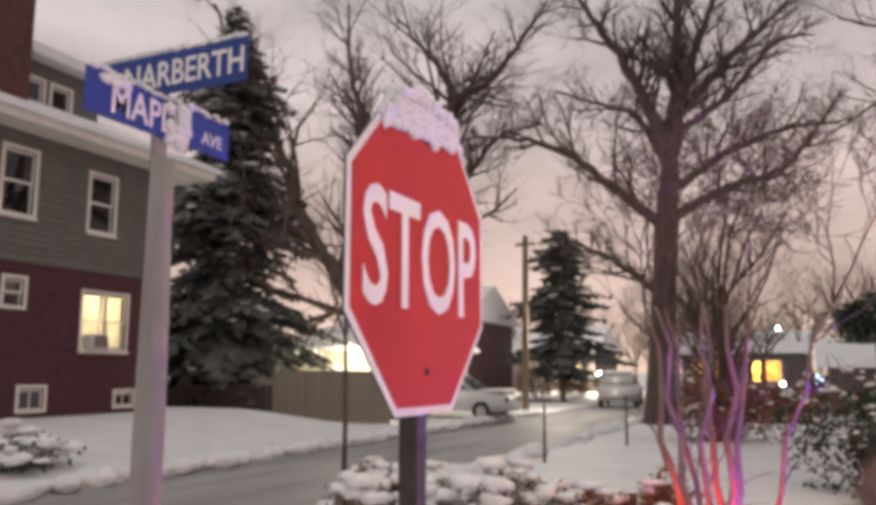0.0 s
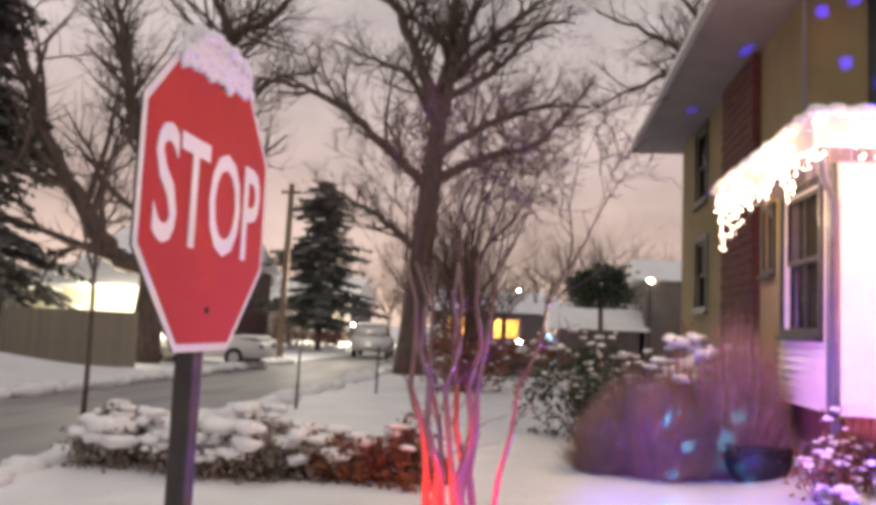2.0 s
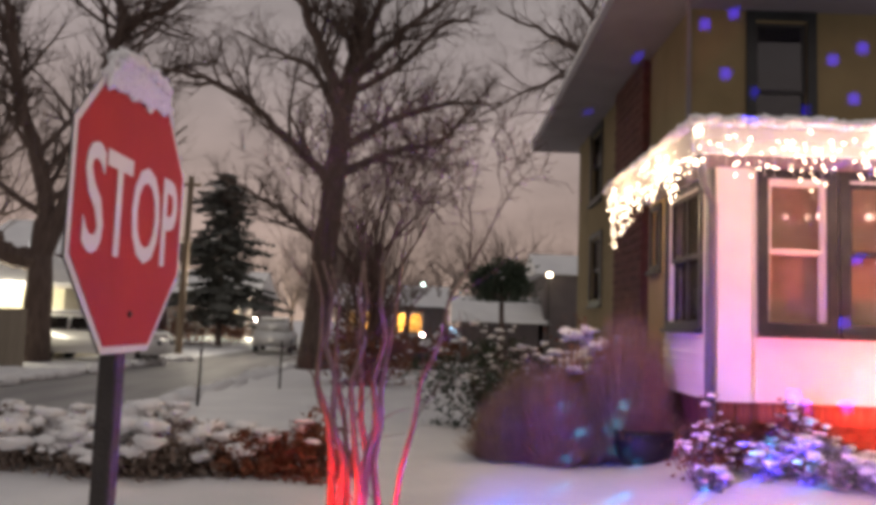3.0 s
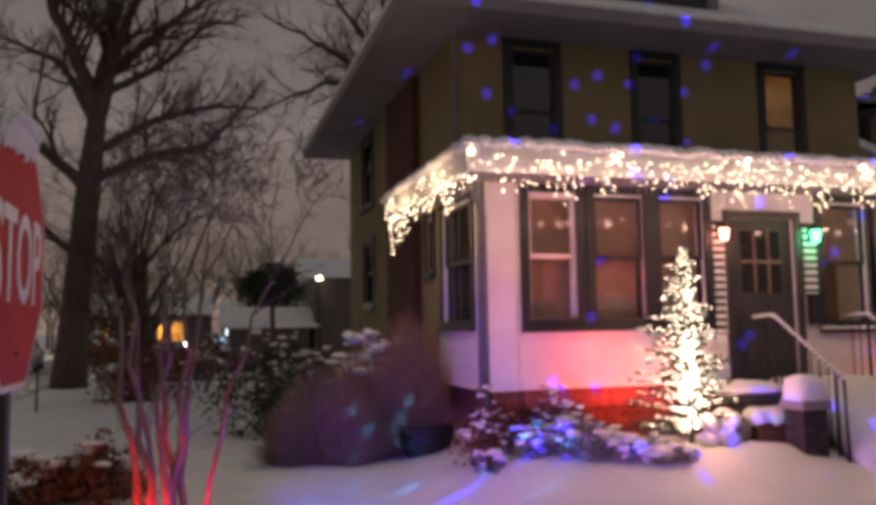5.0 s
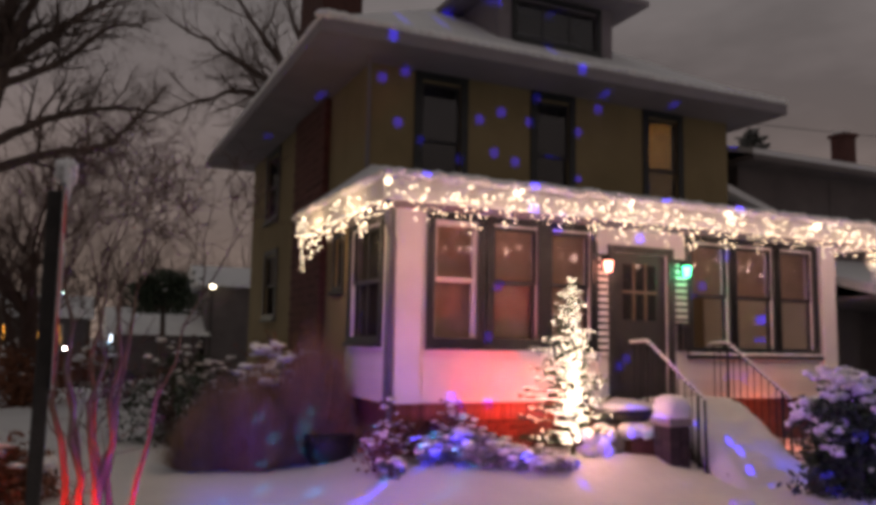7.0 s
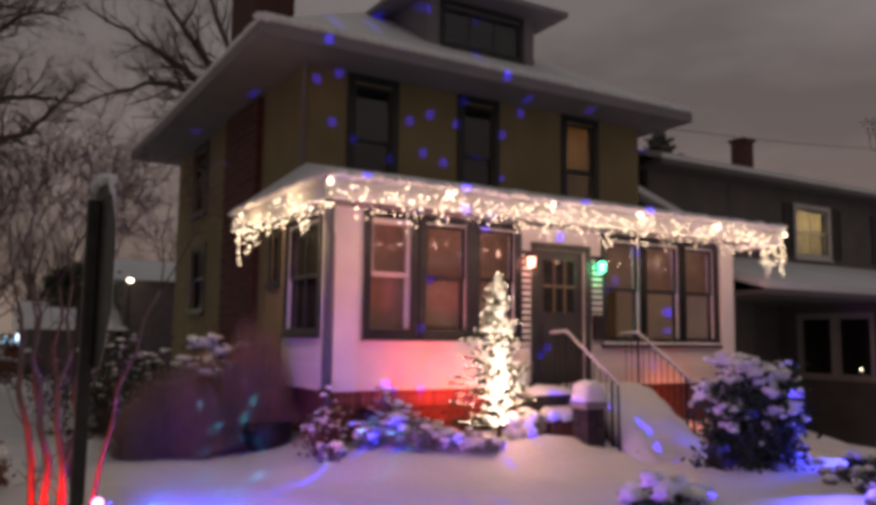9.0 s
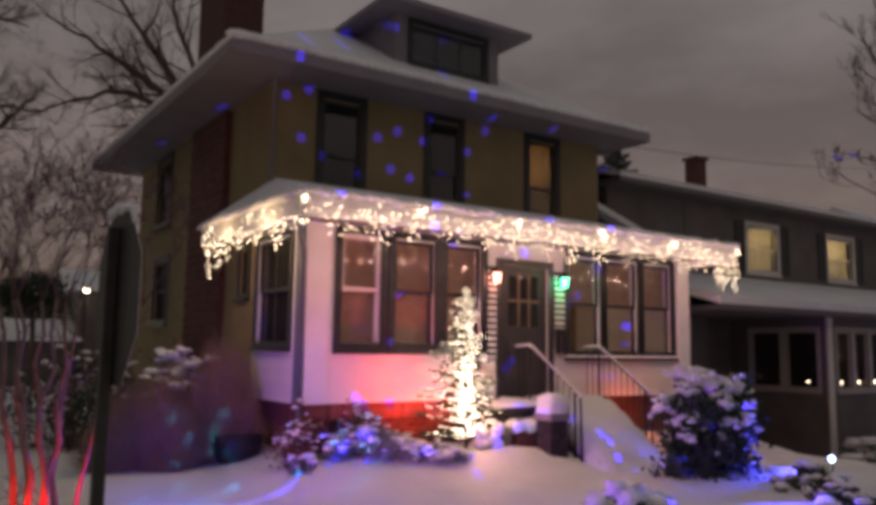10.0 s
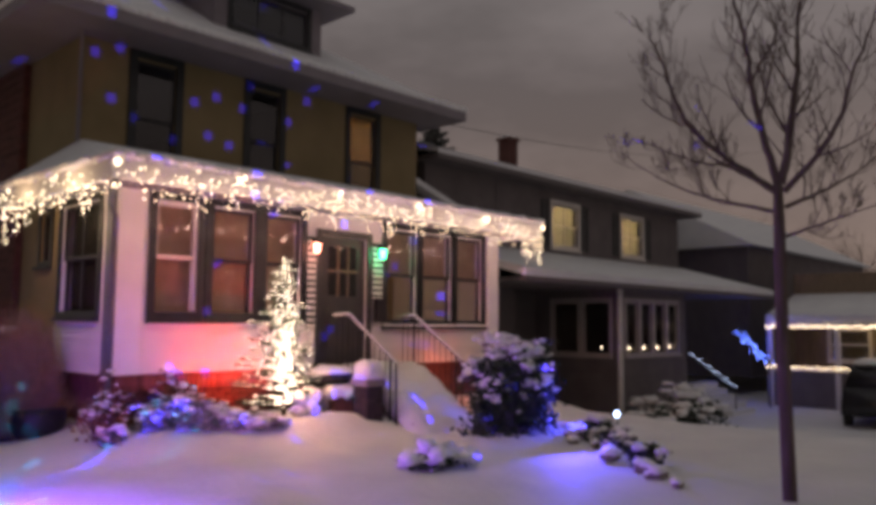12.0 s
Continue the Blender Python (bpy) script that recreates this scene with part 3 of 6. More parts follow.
    boards(5.60, 5.76, z_f, 1.50, PY0, "y")
    boards(6.97, 7.18, z_f, 1.60, PY0, "y")
    # Added dark backing paints the shade lines between the clapboards beside the door.
    for a, b, z in ((5.60, 5.76, 1.52), (6.97, 7.18, 1.98)):
        back = part("slat_panel", boxed(a, b, PY0 - 0.014, PY0 - 0.003, z, 2.96), TRIM_DARK, house, "dark backing added for the shade lines between the porch boards")
        while z < 2.9:
            part("slat", boxed(a, b, PY0 - 0.048, PY0 - 0.015, z + 0.012, z + 0.066, bevel=0.006), WHITE_WALL, back)
            z += 0.094
    rnd = random.Random(15)
    V, F = [], []
    for i in range(44):
        blob(V, F, (7.24 + 2.66 * i / 43, 7.605, 1.570 + rnd.uniform(-.008, .008)), 0.06, 0.045, 0.028, rnd, 0.25)
    tagged(part("sill_snow", (V, F), SNOW_CLUMP, house, "snow lying along the window sills", True), kind="stuff")
    boards(7.18, 9.9, z_f, 1.5, PY0, "y")
    part("corner_post", boxed(9.93, 10.25, 7.56, 7.648, z_f, z_t), WHITE_WALL, house, "plain white corner post")
    part("corner_trim", boxed(2.55, 2.9, 7.60, 7.648, z_f, z_t), WHITE_WALL, house)
    part("corner_board", boxed(PX0 - 0.05, PX0 - 0.003, 7.67, 7.86, z_f, z_t - 0.02), TRIM_BLUE_TINT, house, "blue-grey painted corner board")
    # door
    dr = part("door", boxed(5.88, 6.85, PY0 + 0.05, PY0 + 0.10, z_f, 3.0), DOOR_PAINT, house, "dark front door with a grid of small panes")
    bm = bmesh.new()
    framed(bm, 5.78, 6.95, z_f - 0.02, 3.10, 0.10, PY0 - 0.03, PY0, "y")
    part("door_frame", bm, DOOR_PAINT, dr)
    for r in range(2):
        for c in range(3):
            part("pane", boxed(6.075 + c * 0.21, 6.235 + c * 0.21, PY0 + 0.035, PY0 + 0.048, 2.05 + r * 0.42, 2.42 + r * 0.42), GLASS_BLACK, dr)
        part("muntin", boxed(6.25 + r * 0.21, 6.27 + r * 0.21, PY0 + 0.02, PY0 + 0.048, 2.03, 2.86), WOOD_GREY, dr)
    part("muntin", boxed(6.06, 6.67, PY0 + 0.022, PY0 + 0.048, 2.43, 2.46), WOOD_GREY, dr)
    part("panel", boxed(6.05, 6.68, PY0 + 0.03, PY0 + 0.048, 1.15, 1.85), DOOR_PAINT, dr)
    # roof of the porch
    x0, x1, y0, zt = 2.02, 10.27, 6.58, 3.44
    zr = 4.36
    k = HY0 - y0
    for dz, g, m, nm, lb in ((0.0, 0.0, SOFFIT, "porch_roof_deck", ""), (0.14, 0.05, SNOW, "porch_roof", "low porch roof under snow")):
        bm = bmesh.new()
        v = [bm.verts.new(p) for p in ((x0 - g, y0 - g, zt + dz - 0.10), (x1 + g, y0 - g, zt + dz - 0.10), (x1 + g, HY0, zt + dz - 0.10), (x0 - g, HY0, zt + dz - 0.10), (x0 - g, y0 - g, zt + dz), (x1 + g, y0 - g, zt + dz), (x1 + g, HY0, zt + dz), (x0 - g, HY0, zt + dz), (x0 + 1.15, HY0, zr + dz), (x1 - 1.6, HY0, zr + dz))]
        for q in ((0, 1, 5, 4), (1, 2, 6, 5), (3, 0, 4, 7), (4, 5, 9, 8), (5, 6, 9), (7, 4, 8), (3, 2, 1, 0)):
            bm.faces.new([v[i] for i in q])
        part(nm, bm, m, house, lb)
    part("fascia", boxed(x0, x1, y0 - 0.045, y0, zt - 0.20, zt + 0.035), WHITE_WALL, house, "white porch fascia")
    part("fascia", boxed(x0 - 0.045, x0, y0, HY0, zt - 0.20, zt + 0.035), WHITE_WALL, house)
    part("fascia", boxed(x1, x1 + 0.03, y0, HY0, zt - 0.20, zt - 0.01), WHITE_WALL, house)
    rnd = random.Random(8)
    V, F = [], []
    for i in range(70):
        x = x0 + (x1 - x0) * i / 69
        blob(V, F, (x, y0 - 0.03, zt + 0.10 + rnd.uniform(-.01, .02)), 0.11, 0.08, 0.06, rnd, 0.2)
    for i in range(30):
        y = y0 + (HY0 - y0) * i / 29
        blob(V, F, (x0 - 0.03, y, zt + 0.10 + rnd.uniform(-.01, .02)), 0.08, 0.11, 0.06, rnd, 0.2)
    tagged(part("eave_snow", (V, F), SNOW_CLUMP, house, "", True), kind="stuff")
    lamp("porch_lamp", "POINT", (4.3, 9.3, 2.9), 26.0, (1.0, 0.56, 0.34), 0.15)
    lamp("porch_lamp", "POINT", (8.6, 9.3, 2.9), 10.0, (1.0, 0.55, 0.32), 0.15)


GLASS_BLACK = mat("black_glass", (0.010, 0.009, 0.010), (0.020, 0.017, 0.018), 4, 0.08, 0.0)
porch()


# ---- icicle light string on the porch eaves ----
def icicle_lights():
    ls = thing("icicle_light_string", (6.3, 6.5, 3.2), "warm white icicle light string along the snowy porch eaves", "string lights")
    rnd = random.Random(21)
    V, F, CV, CF = [], [], [], []
    def bulb(p, r):
        n = len(V)
        for d in ((r, 0, 0), (-r, 0, 0), (0, r, 0), (0, -r, 0), (0, 0, r * 1.5), (0, 0, -r * 1.5)):
            V.append((p[0] + d[0], p[1] + d[1], p[2] + d[2]))
        for q in ((0, 2, 4), (2, 1, 4), (1, 3, 4), (3, 0, 4), (2, 0, 5), (1, 2, 5), (3, 1, 5), (0, 3, 5)):
            F.append(tuple(n + i for i in q))
    path = []
    for i in range(42):
        path.append((2.0, 10.25 - i * 0.088, 3.36))
    for i in range(96):
        path.append((2.0 + i * 0.0868, 6.53, 3.36))
    for i in range(6):
        path.append((10.31, 6.6 + i * 0.08, 3.36))
    for i, p in enumerate(path):
        q = path[min(i + 1, len(path) - 1)]
        tube(CV, CF, p, (q[0] + 1e-4, q[1], q[2] - 1e-4), 0.004, 0.004, 3)
        s = abs(math.sin(i * 0.52 + 1.4 * math.sin(i * 0.09)))
        far_end = p[1] > 9.2 or p[0] > 9.5
        drop = (0.17 + 0.36 * s * rnd.uniform(0.25, 1.0)) * (1.45 if far_end else 1.0)
        n = int(drop / 0.062) + 1
        tube(CV, CF, p, (p[0], p[1] + 1e-4, p[2] - drop), 0.003, 0.002, 3)
        for k in range(n):
            if rnd.random() < 0.14:
                continue
            r = 0.0085 * rnd.uniform(0.7, 1.35)
            bulb((p[0] + rnd.uniform(-.038, .038), p[1] + rnd.uniform(-.05, .03), p[2] + 0.02 - drop * k / n + rnd.uniform(-.03, .03)), r)
        if rnd.random() < 0.45:
            bulb((p[0] + rnd.uniform(-.04, .04), p[1] - 0.03, p[2] + rnd.uniform(0.0, 0.13)), 0.011)
        if i % 19 == 4:
            for k in range(5):
                bulb((p[0] + rnd.gauss(0, .03), p[1] - 0.03, p[2] + 0.08 + rnd.gauss(0, .035)), 0.013)
    part("cable", (CV, CF), SASH_WHITE, ls)
    tagged(part("bulb_string", (V, F), BULB_DIM, ls, "glowing warm white bulbs"), kind="stuff")


icicle_lights()


# ---- street furniture on the corner ----
def text_mesh(body, size, extrude=0.001):
    cu = bpy.data.curves.new("lettering", "FONT")
    cu.body, cu.size, cu.extrude, cu.align_x, cu.align_y, cu.resolution_u = body, size, extrude, "CENTER", "CENTER", 3
    cu.offset = size * 0.012
    tmp = new("lettering", cu)
    me = bpy.data.meshes.new_from_object(tmp.evaluated_get(bpy.context.evaluated_depsgraph_get()))
    bpy.data.objects.remove(tmp)
    return me


def lettering(body, size, m, material, parent, sx=1.0):
    me = text_mesh(body, size)
    me.transform(m @ Matrix.Diagonal((sx, 1, 1, 1)))
    me.materials.clear()
    me.materials.append(material)
    ob = new("lettering", me)
    ob.parent = parent
    ob.matrix_parent_inverse = Matrix.Translation(-parent.location) if parent.type == "EMPTY" else Matrix()
    return ob


def octagon(r, x0, x1, cy, cz):
    bm = bmesh.new()
    pts = [(cy + r / math.cos(math.pi / 8) * math.cos(math.pi / 8 + i * math.pi / 4), cz + r / math.cos(math.pi / 8) * math.sin(math.pi / 8 + i * math.pi / 4)) for i in range(8)]
    a = [bm.verts.new((x0, p[0], p[1])) for p in pts]
    b = [bm.verts.new((x1, p[0], p[1])) for p in pts]
    bm.faces.new(a[::-1])
    bm.faces.new(b)
    for i in range(8):
        bm.faces.new((a[i], a[(i + 1) % 8], b[(i + 1) % 8], b[i]))
    bmesh.ops.recalc_face_normals(bm, faces=bm.faces)
    return bm


def stop_sign():
    x, cy, cz = -1.117, 1.505, 1.881
    st = thing("stop_sign", (x - 0.05, cy, 0.0), "red octagonal stop sign with snow on its top edge", "road sign")
    part("post", boxed(x - 0.06, x - 0.012, cy - 0.032, cy + 0.032, -0.1, 2.18, bevel=0.006), POST_DARK, st, "dark steel post")
    part("plate", octagon(0.380, x - 0.010, x - 0.004, cy, cz), POST_DARK, st, "dark metal back plate")
    part("border", octagon(0.381, x - 0.004, x - 0.002, cy, cz), SIGN_WHITE, st, "white reflective border")
    part("face", octagon(0.362, x - 0.002, x, cy, cz), SIGN_RED, st, "red reflective face")
    lettering("STOP", 0.368, pose(x + 0.002, cy - 0.004, cz - 0.022, 90, 0, 90), SIGN_WHITE, st, 0.73)
    for dz in (-0.28, 0.29):
        V, F = [], []
        tube(V, F, (x, cy, cz + dz), (x + 0.006, cy, cz + dz), 0.009, 0.007, 8)
        part("bolt", (V, F), IRON, st)
    rnd = random.Random(3)
    V, F = [], []
    for i in range(70):
        u = rnd.uniform(-1, 1)
        blob(V, F, (x - 0.004 + rnd.uniform(-.02, .016), cy + u * 0.155, cz + 0.366 + 0.026 * (1 - abs(u) ** 1.6) * rnd.random() ** 0.7), 0.020, 0.030, 0.018, rnd, 0.25, 8, 6)
    for i in range(260):
        u = rnd.uniform(-1, 1)
        low = 0.075 - 0.028 * u + 0.022 * noise.noise((u * 6.0, 0.3, 1.7))
        d = low * rnd.random()
        blob(V, F, (x + 0.004, cy + u * (0.160 + d * 0.85), cz + 0.372 - d), 0.012 * (1.1 - d / low * 0.6), 0.017, 0.017, rnd, 0.2)
    for sgn in (-1, 1):
        for i in range(10):
            t = 0.5 * i / 9
            blob(V, F, (x - 0.004, cy + sgn * (0.155 + 0.17 * t), cz + 0.380 - 0.17 * t), 0.009, 0.016, 0.010 * (1.1 - t), rnd, 0.25)
    tagged(part("snow_cap", (V, F), SNOW_CLUMP, st, "lumpy wet snow", True), kind="stuff")


stop_sign()


def street_name_sign():
    x, y = -2.51, 2.06
    ss = thing("street_name_sign", (x, y, 0), "grey pole with two crossed blue street name blades under snow", "road sign")
    V, F = [], []
    hose(V, F, [(x, y, -0.1 + 0.315 * i) for i in range(9)], [0.058, 0.058, 0.058, 0.058, 0.058, 0.056, 0.052, 0.046, 0.044], 16)
    part("pole", (V, F), POLE_GREY, ss, "weathered grey round pole", True)
    part("bracket", boxed(x - 0.045, x - 0.006, y - 0.03, y + 0.03, 2.40, 2.69, bevel=0.006), POLE_GREY, ss)
    # maple blade runs along y, the other along x
    b1 = part("blade", boxed(x - 0.004, x + 0.004, 1.67, 2.44, 2.50, 2.665, bevel=0.002), SIGN_BLUE, ss, "blue name blade with snow over its letters")
    lettering("MAPLE", 0.16, pose(x + 0.006, 1.97, 2.575, 90, 0, 90), SIGN_WHITE, b1, 0.8)
    lettering("AVE", 0.075, pose(x + 0.006, 2.33, 2.56, 90, 0, 90), SIGN_WHITE, b1, 0.95)
    b2 = part("blade", boxed(-2.90, -2.12, y - 0.004, y + 0.004, 2.68, 2.855, bevel=0.002), SIGN_BLUE, ss, "blue name blade with white lettering")
    lettering("E. NARBERTH", 0.145, pose(-2.49, y - 0.006, 2.76, 90, 0, 0), SIGN_WHITE, b2, 0.83)
    rnd = random.Random(5)
    V, F = [], []
    for i in range(30):
        blob(V, F, (x + rnd.uniform(-.01, .02), 1.70 + 0.72 * i / 29, 2.668 + rnd.uniform(-.006, .006)), 0.014, 0.020, 0.010, rnd, 0.35)
    for i in range(22):
        blob(V, F, (x + 0.014 + rnd.uniform(-.008, .012), 2.12 + rnd.gauss(0, .028), 2.63 - 0.15 * rnd.random()), 0.02, 0.03, 0.03, rnd, 0.3)
    for i in range(24):
        blob(V, F, (-2.88 + 0.74 * i / 23, y, 2.862 + rnd.uniform(-.004, .008)), 0.02, 0.012, 0.010, rnd, 0.3)
    for i in range(14):
        blob(V, F, (x + 0.008, 1.74 + 0.12 * rnd.random(), 2.655 - 0.02 * rnd.random()), 0.012, 0.02, 0.016, rnd, 0.3)
    tagged(part("snow_cap", (V, F), SNOW_CLUMP, ss, "clinging wet snow", True), kind="stuff")


street_name_sign()


# ---- trees and shrubs ----
def grow(V, F, p, d, length, r, level, rnd, spread=0.7, kids=5, up=0.15, bend=0.22, sides=5, lean=None):
    """A tapering limb with side limbs; returns nothing, adds to V and F."""
    n = 4 if level > 1 else 3
    pts = [Vector(p)]
    d = Vector(d).normalized()
    for i in range(n):
        d = (d + Vector((rnd.gauss(0, bend), rnd.gauss(0, bend), rnd.gauss(up, bend * 0.6)))).normalized()
        pts.append(pts[-1] + d * (length / n))
    for i in range(n):
        a, b = r * (1 - 0.75 * i / n), r * (1 - 0.75 * (i + 1) / n)
        tube(V, F, pts[i], pts[i + 1], max(a, 0.003), max(b, 0.0025), sides if level > 1 else 3)
    if level <= 0:
        return
    for k in range(kids):
        f = rnd.uniform(0.25, 1.0)
        i = min(n - 1, int(f * n))
        q = pts[i].lerp(pts[i + 1], f * n - i)
        base = (pts[i + 1] - pts[i]).normalized()
        side = Vector((rnd.gauss(0, 1), rnd.gauss(0, 1), rnd.gauss(0.1, 0.7)))
        side = (side - base * side.dot(base)).normalized()
        grow(V, F, q, base * (1 - spread) + side * spread + Vector((0, 0, up)), length * rnd.uniform(0.42, 0.68), r * (1 - 0.7 * f) * 0.62, level - 1, rnd, spread, kids, up, bend, sides)


def bare_tree(name, label, trunk, radii, limbs, seed, bark=BARK, level=3, kids=5, spread=0.6, up=0.12, group=""):
    """trunk: points up the stem; limbs: (index of the trunk point, dx, dy, dz, radius)."""
    rnd = random.Random(seed)
    t = thing(name, trunk[0], label, "tree", group)
    V, F = [], []
    hose(V, F, trunk, radii, 10)
    part("trunk", (V, F), bark, t, "", True)
    for i, dx, dy, dz, r in limbs:
        V, F = [], []
        v = Vector((dx, dy, dz))
        grow(V, F, trunk[i], v, v.length, r, level, rnd, spread, kids, up)
        part("limb", (V, F), bark, t)
    return t


def curve(pts, n):
    """Points along a smooth line through pts, n to a span."""
    q = [pts[0] * 2 - pts[1]] + list(pts) + [pts[-1] * 2 - pts[-2]]
    out = []
    for k in range(1, len(q) - 2):
        a, b, c, d = q[k - 1:k + 3]
        for i in range(n):
            t = i / n
            out.append(0.5 * (2 * b + (c - a) * t + (2 * a - 5 * b + 4 * c - d) * t * t + (3 * b - a - 3 * c + d) * t ** 3))
    return out + [pts[-1]]


def limbed_tree(name, label, foot, across, stem, radii, limbs, seed, bark=BARK, kids=19, twig=0.40, fine=6, up=0.07):
    """stem: (sideways, up) points; limbs: (radius, depth reached at the tip, (sideways, up) points), each drawn as a winding tapered limb with forking twigs."""
    rnd = random.Random(seed)
    t = thing(name, foot, label, "tree")
    foot, across = Vector(foot), Vector(across).normalized()
    away = Vector((-across.y, across.x, 0))
    at = lambda s, z, d=0.0: Vector((foot.x, foot.y, 0)) + across * s + away * d + Vector((0, 0, z))
    V, F = [], []
    hose(V, F, [at(*p) for p in stem], radii, 12)
    part("trunk", (V, F), bark, t, "", True)
    for r, deep, pts in limbs:
        m = len(pts) - 1
        run = curve([at(p[0], p[1], deep * (k / m) ** 1.3) for k, p in enumerate(pts)], 6)
        size = sum((b - a).length for a, b in zip(run, run[1:]))
        wob = size * 0.0035
        run = [p + Vector((rnd.gauss(0, wob), rnd.gauss(0, wob), rnd.gauss(0, wob))) * min(1.0, k / 3) for k, p in enumerate(run)]
        n = len(run)
        V, F = [], []
        hose(V, F, run, [max(0.006, 1.15 * r * (1 - 0.86 * k / (n - 1))) for k in range(n)], 7)
        for k in range(kids):
            f = 0.16 + 0.82 * (k + rnd.random()) / kids
            i = min(n - 2, int(f * (n - 1)))
            base = (run[i + 1] - run[i]).normalized()
            side = Vector((rnd.gauss(0, 1), rnd.gauss(0, 1), rnd.gauss(0.25, 0.8)))
            side = (side - base * side.dot(base)).normalized()
            grow(V, F, run[i], base * 0.55 + side * 0.6, size * twig * rnd.uniform(0.5, 1.0) * (1.1 - 0.6 * f), r * (1 - 0.80 * f) * 0.55, 2, rnd, 0.55, fine, up, 0.15, 5)
        part("limb", (V, F), bark, t)
    return t


def big_tree():
    limbs = [(0.22, -1.5, ((0.3, 8.3), (-0.3, 10.0), (-1.1, 11.7), (-2.0, 13.2), (-2.9, 15.0))),
             (0.24, 1.0, ((0.3, 8.4), (0.6, 11.0), (0.65, 13.5), (0.8, 15.2))),
             (0.20, -1.0, ((0.4, 8.4), (0.9, 10.6), (1.7, 12.5), (2.5, 14.2))),
             (0.16, 1.6, ((0.6, 9.6), (2.0, 11.2), (3.3, 12.6), (4.2, 13.5))),
             (0.17, -1.8, ((0.0, 6.1), (-1.3, 7.3), (-2.9, 8.6), (-4.6, 9.2), (-6.6, 9.2))),
             (0.15, -0.6, ((0.4, 6.4), (1.9, 7.1), (3.5, 7.5), (4.2, 8.2), (5.0, 9.2))),
             (0.14, 1.2, ((0.5, 7.3), (2.1, 8.4), (3.9, 9.0), (5.6, 9.2)))]
    limbs += [(0.12, 0.8, ((-0.1, 3.9), (-1.3, 4.9), (-2.6, 5.7), (-4.1, 6.4))),
              (0.13, 2.0, ((0.3, 7.9), (-0.8, 9.9), (-2.1, 10.7), (-4.0, 11.8))),
              (0.12, -1.5, ((0.6, 9.1), (2.1, 9.9), (3.5, 11.1), (4.6, 11.0)))]
    limbed_tree("oak_tree", "large bare dark tree standing on the snowy verge", (-3.97, 25.0, -0.1), (1, 0, 0), ((-0.3, -0.15), (-0.26, 1.2), (-0.1, 3.4), (0.12, 6.2), (0.32, 8.5)), (0.56, 0.44, 0.38, 0.36, 0.26), limbs, 11)


def street_tree():
    limbs = [(0.30, -0.8, ((0.0, 3.1), (-1.1, 3.4), (-2.3, 4.9), (-3.6, 6.9), (-4.8, 10.0), (-6.3, 12.7), (-7.8, 16.0))),
             (0.26, 1.0, ((0.0, 3.2), (-0.1, 5.3), (-1.0, 7.8), (-1.8, 9.9), (-2.7, 12.1))),
             (0.15, -1.2, ((-0.9, 7.4), (-1.3, 10.2), (-1.6, 12.4), (-1.5, 14.6))),
             (0.24, 0.6, ((0.0, 3.2), (1.1, 6.5), (1.8, 10.2), (1.5, 12.0), (-0.4, 14.5))),
             (0.15, -0.6, ((1.6, 9.2), (2.2, 10.7), (3.5, 11.2), (4.9, 12.7), (5.7, 13.6))),
             (0.13, 1.5, ((1.2, 7.0), (2.4, 8.2), (3.4, 9.6), (4.8, 10.1))),
             (0.13, 1.2, ((-3.0, 6.0), (-4.8, 6.9), (-6.0, 8.8), (-8.0, 9.6)))]
    limbed_tree("maple_tree", "bare crooked tree with dark spreading limbs beside the road", (-12.7, 24.0, -0.1), (1, 0, 0), ((0.0, -0.1), (0.0, 1.2), (0.04, 2.3), (0.0, 3.3)), (0.55, 0.45, 0.40, 0.34), [(r * 1.15, d, q) for r, d, q in limbs], 23, kids=20)


def back_tree():
    limbs = [(0.20, -0.5, ((0.0, 8.0), (-2.0, 10.0), (-3.7, 11.3), (-5.4, 12.1), (-7.5, 13.0))),
             (0.14, 0.6, ((-0.5, 8.5), (-3.9, 10.8), (-5.8, 10.6), (-8.1, 9.4))),
             (0.16, 0.8, ((-1.6, 9.8), (-3.0, 12.0), (-4.5, 14.0), (-5.6, 16.0))),
             (0.16, -1.0, ((-0.2, 8.5), (-1.6, 11.0), (-3.0, 13.6), (-3.6, 16.0)))]
    limbed_tree("yard_tree", "bare tree behind the house with limbs over the roof edge", (9.0, 28.0, -0.1), (1, 0, 0), ((0.0, -0.1), (0.05, 3.0), (0.0, 6.0), (-0.1, 8.8)), (0.48, 0.40, 0.34, 0.24), limbs, 37, kids=15)


def small_tree():
    x, y = -1.97, 20.0
    trunk = [(x, y, -0.1), (x, y, 0.9), (x + 0.03, y, 2.0), (x, y, 3.2)]
    rnd = random.Random(6)
    limbs = []
    for i in range(20):
        a = rnd.uniform(0, 2 * math.pi)
        limbs.append((rnd.choice((1, 2, 2, 3)), 1.5 * math.cos(a), 1.2 * math.sin(a), rnd.uniform(1.2, 2.8), 0.055))
    bare_tree("ornamental_tree", "dense bare ornamental tree with fine reddish twigs", trunk, [0.22, 0.20, 0.17, 0.1], limbs, 31, bark=BARK_RED, level=3, kids=5, spread=0.55)


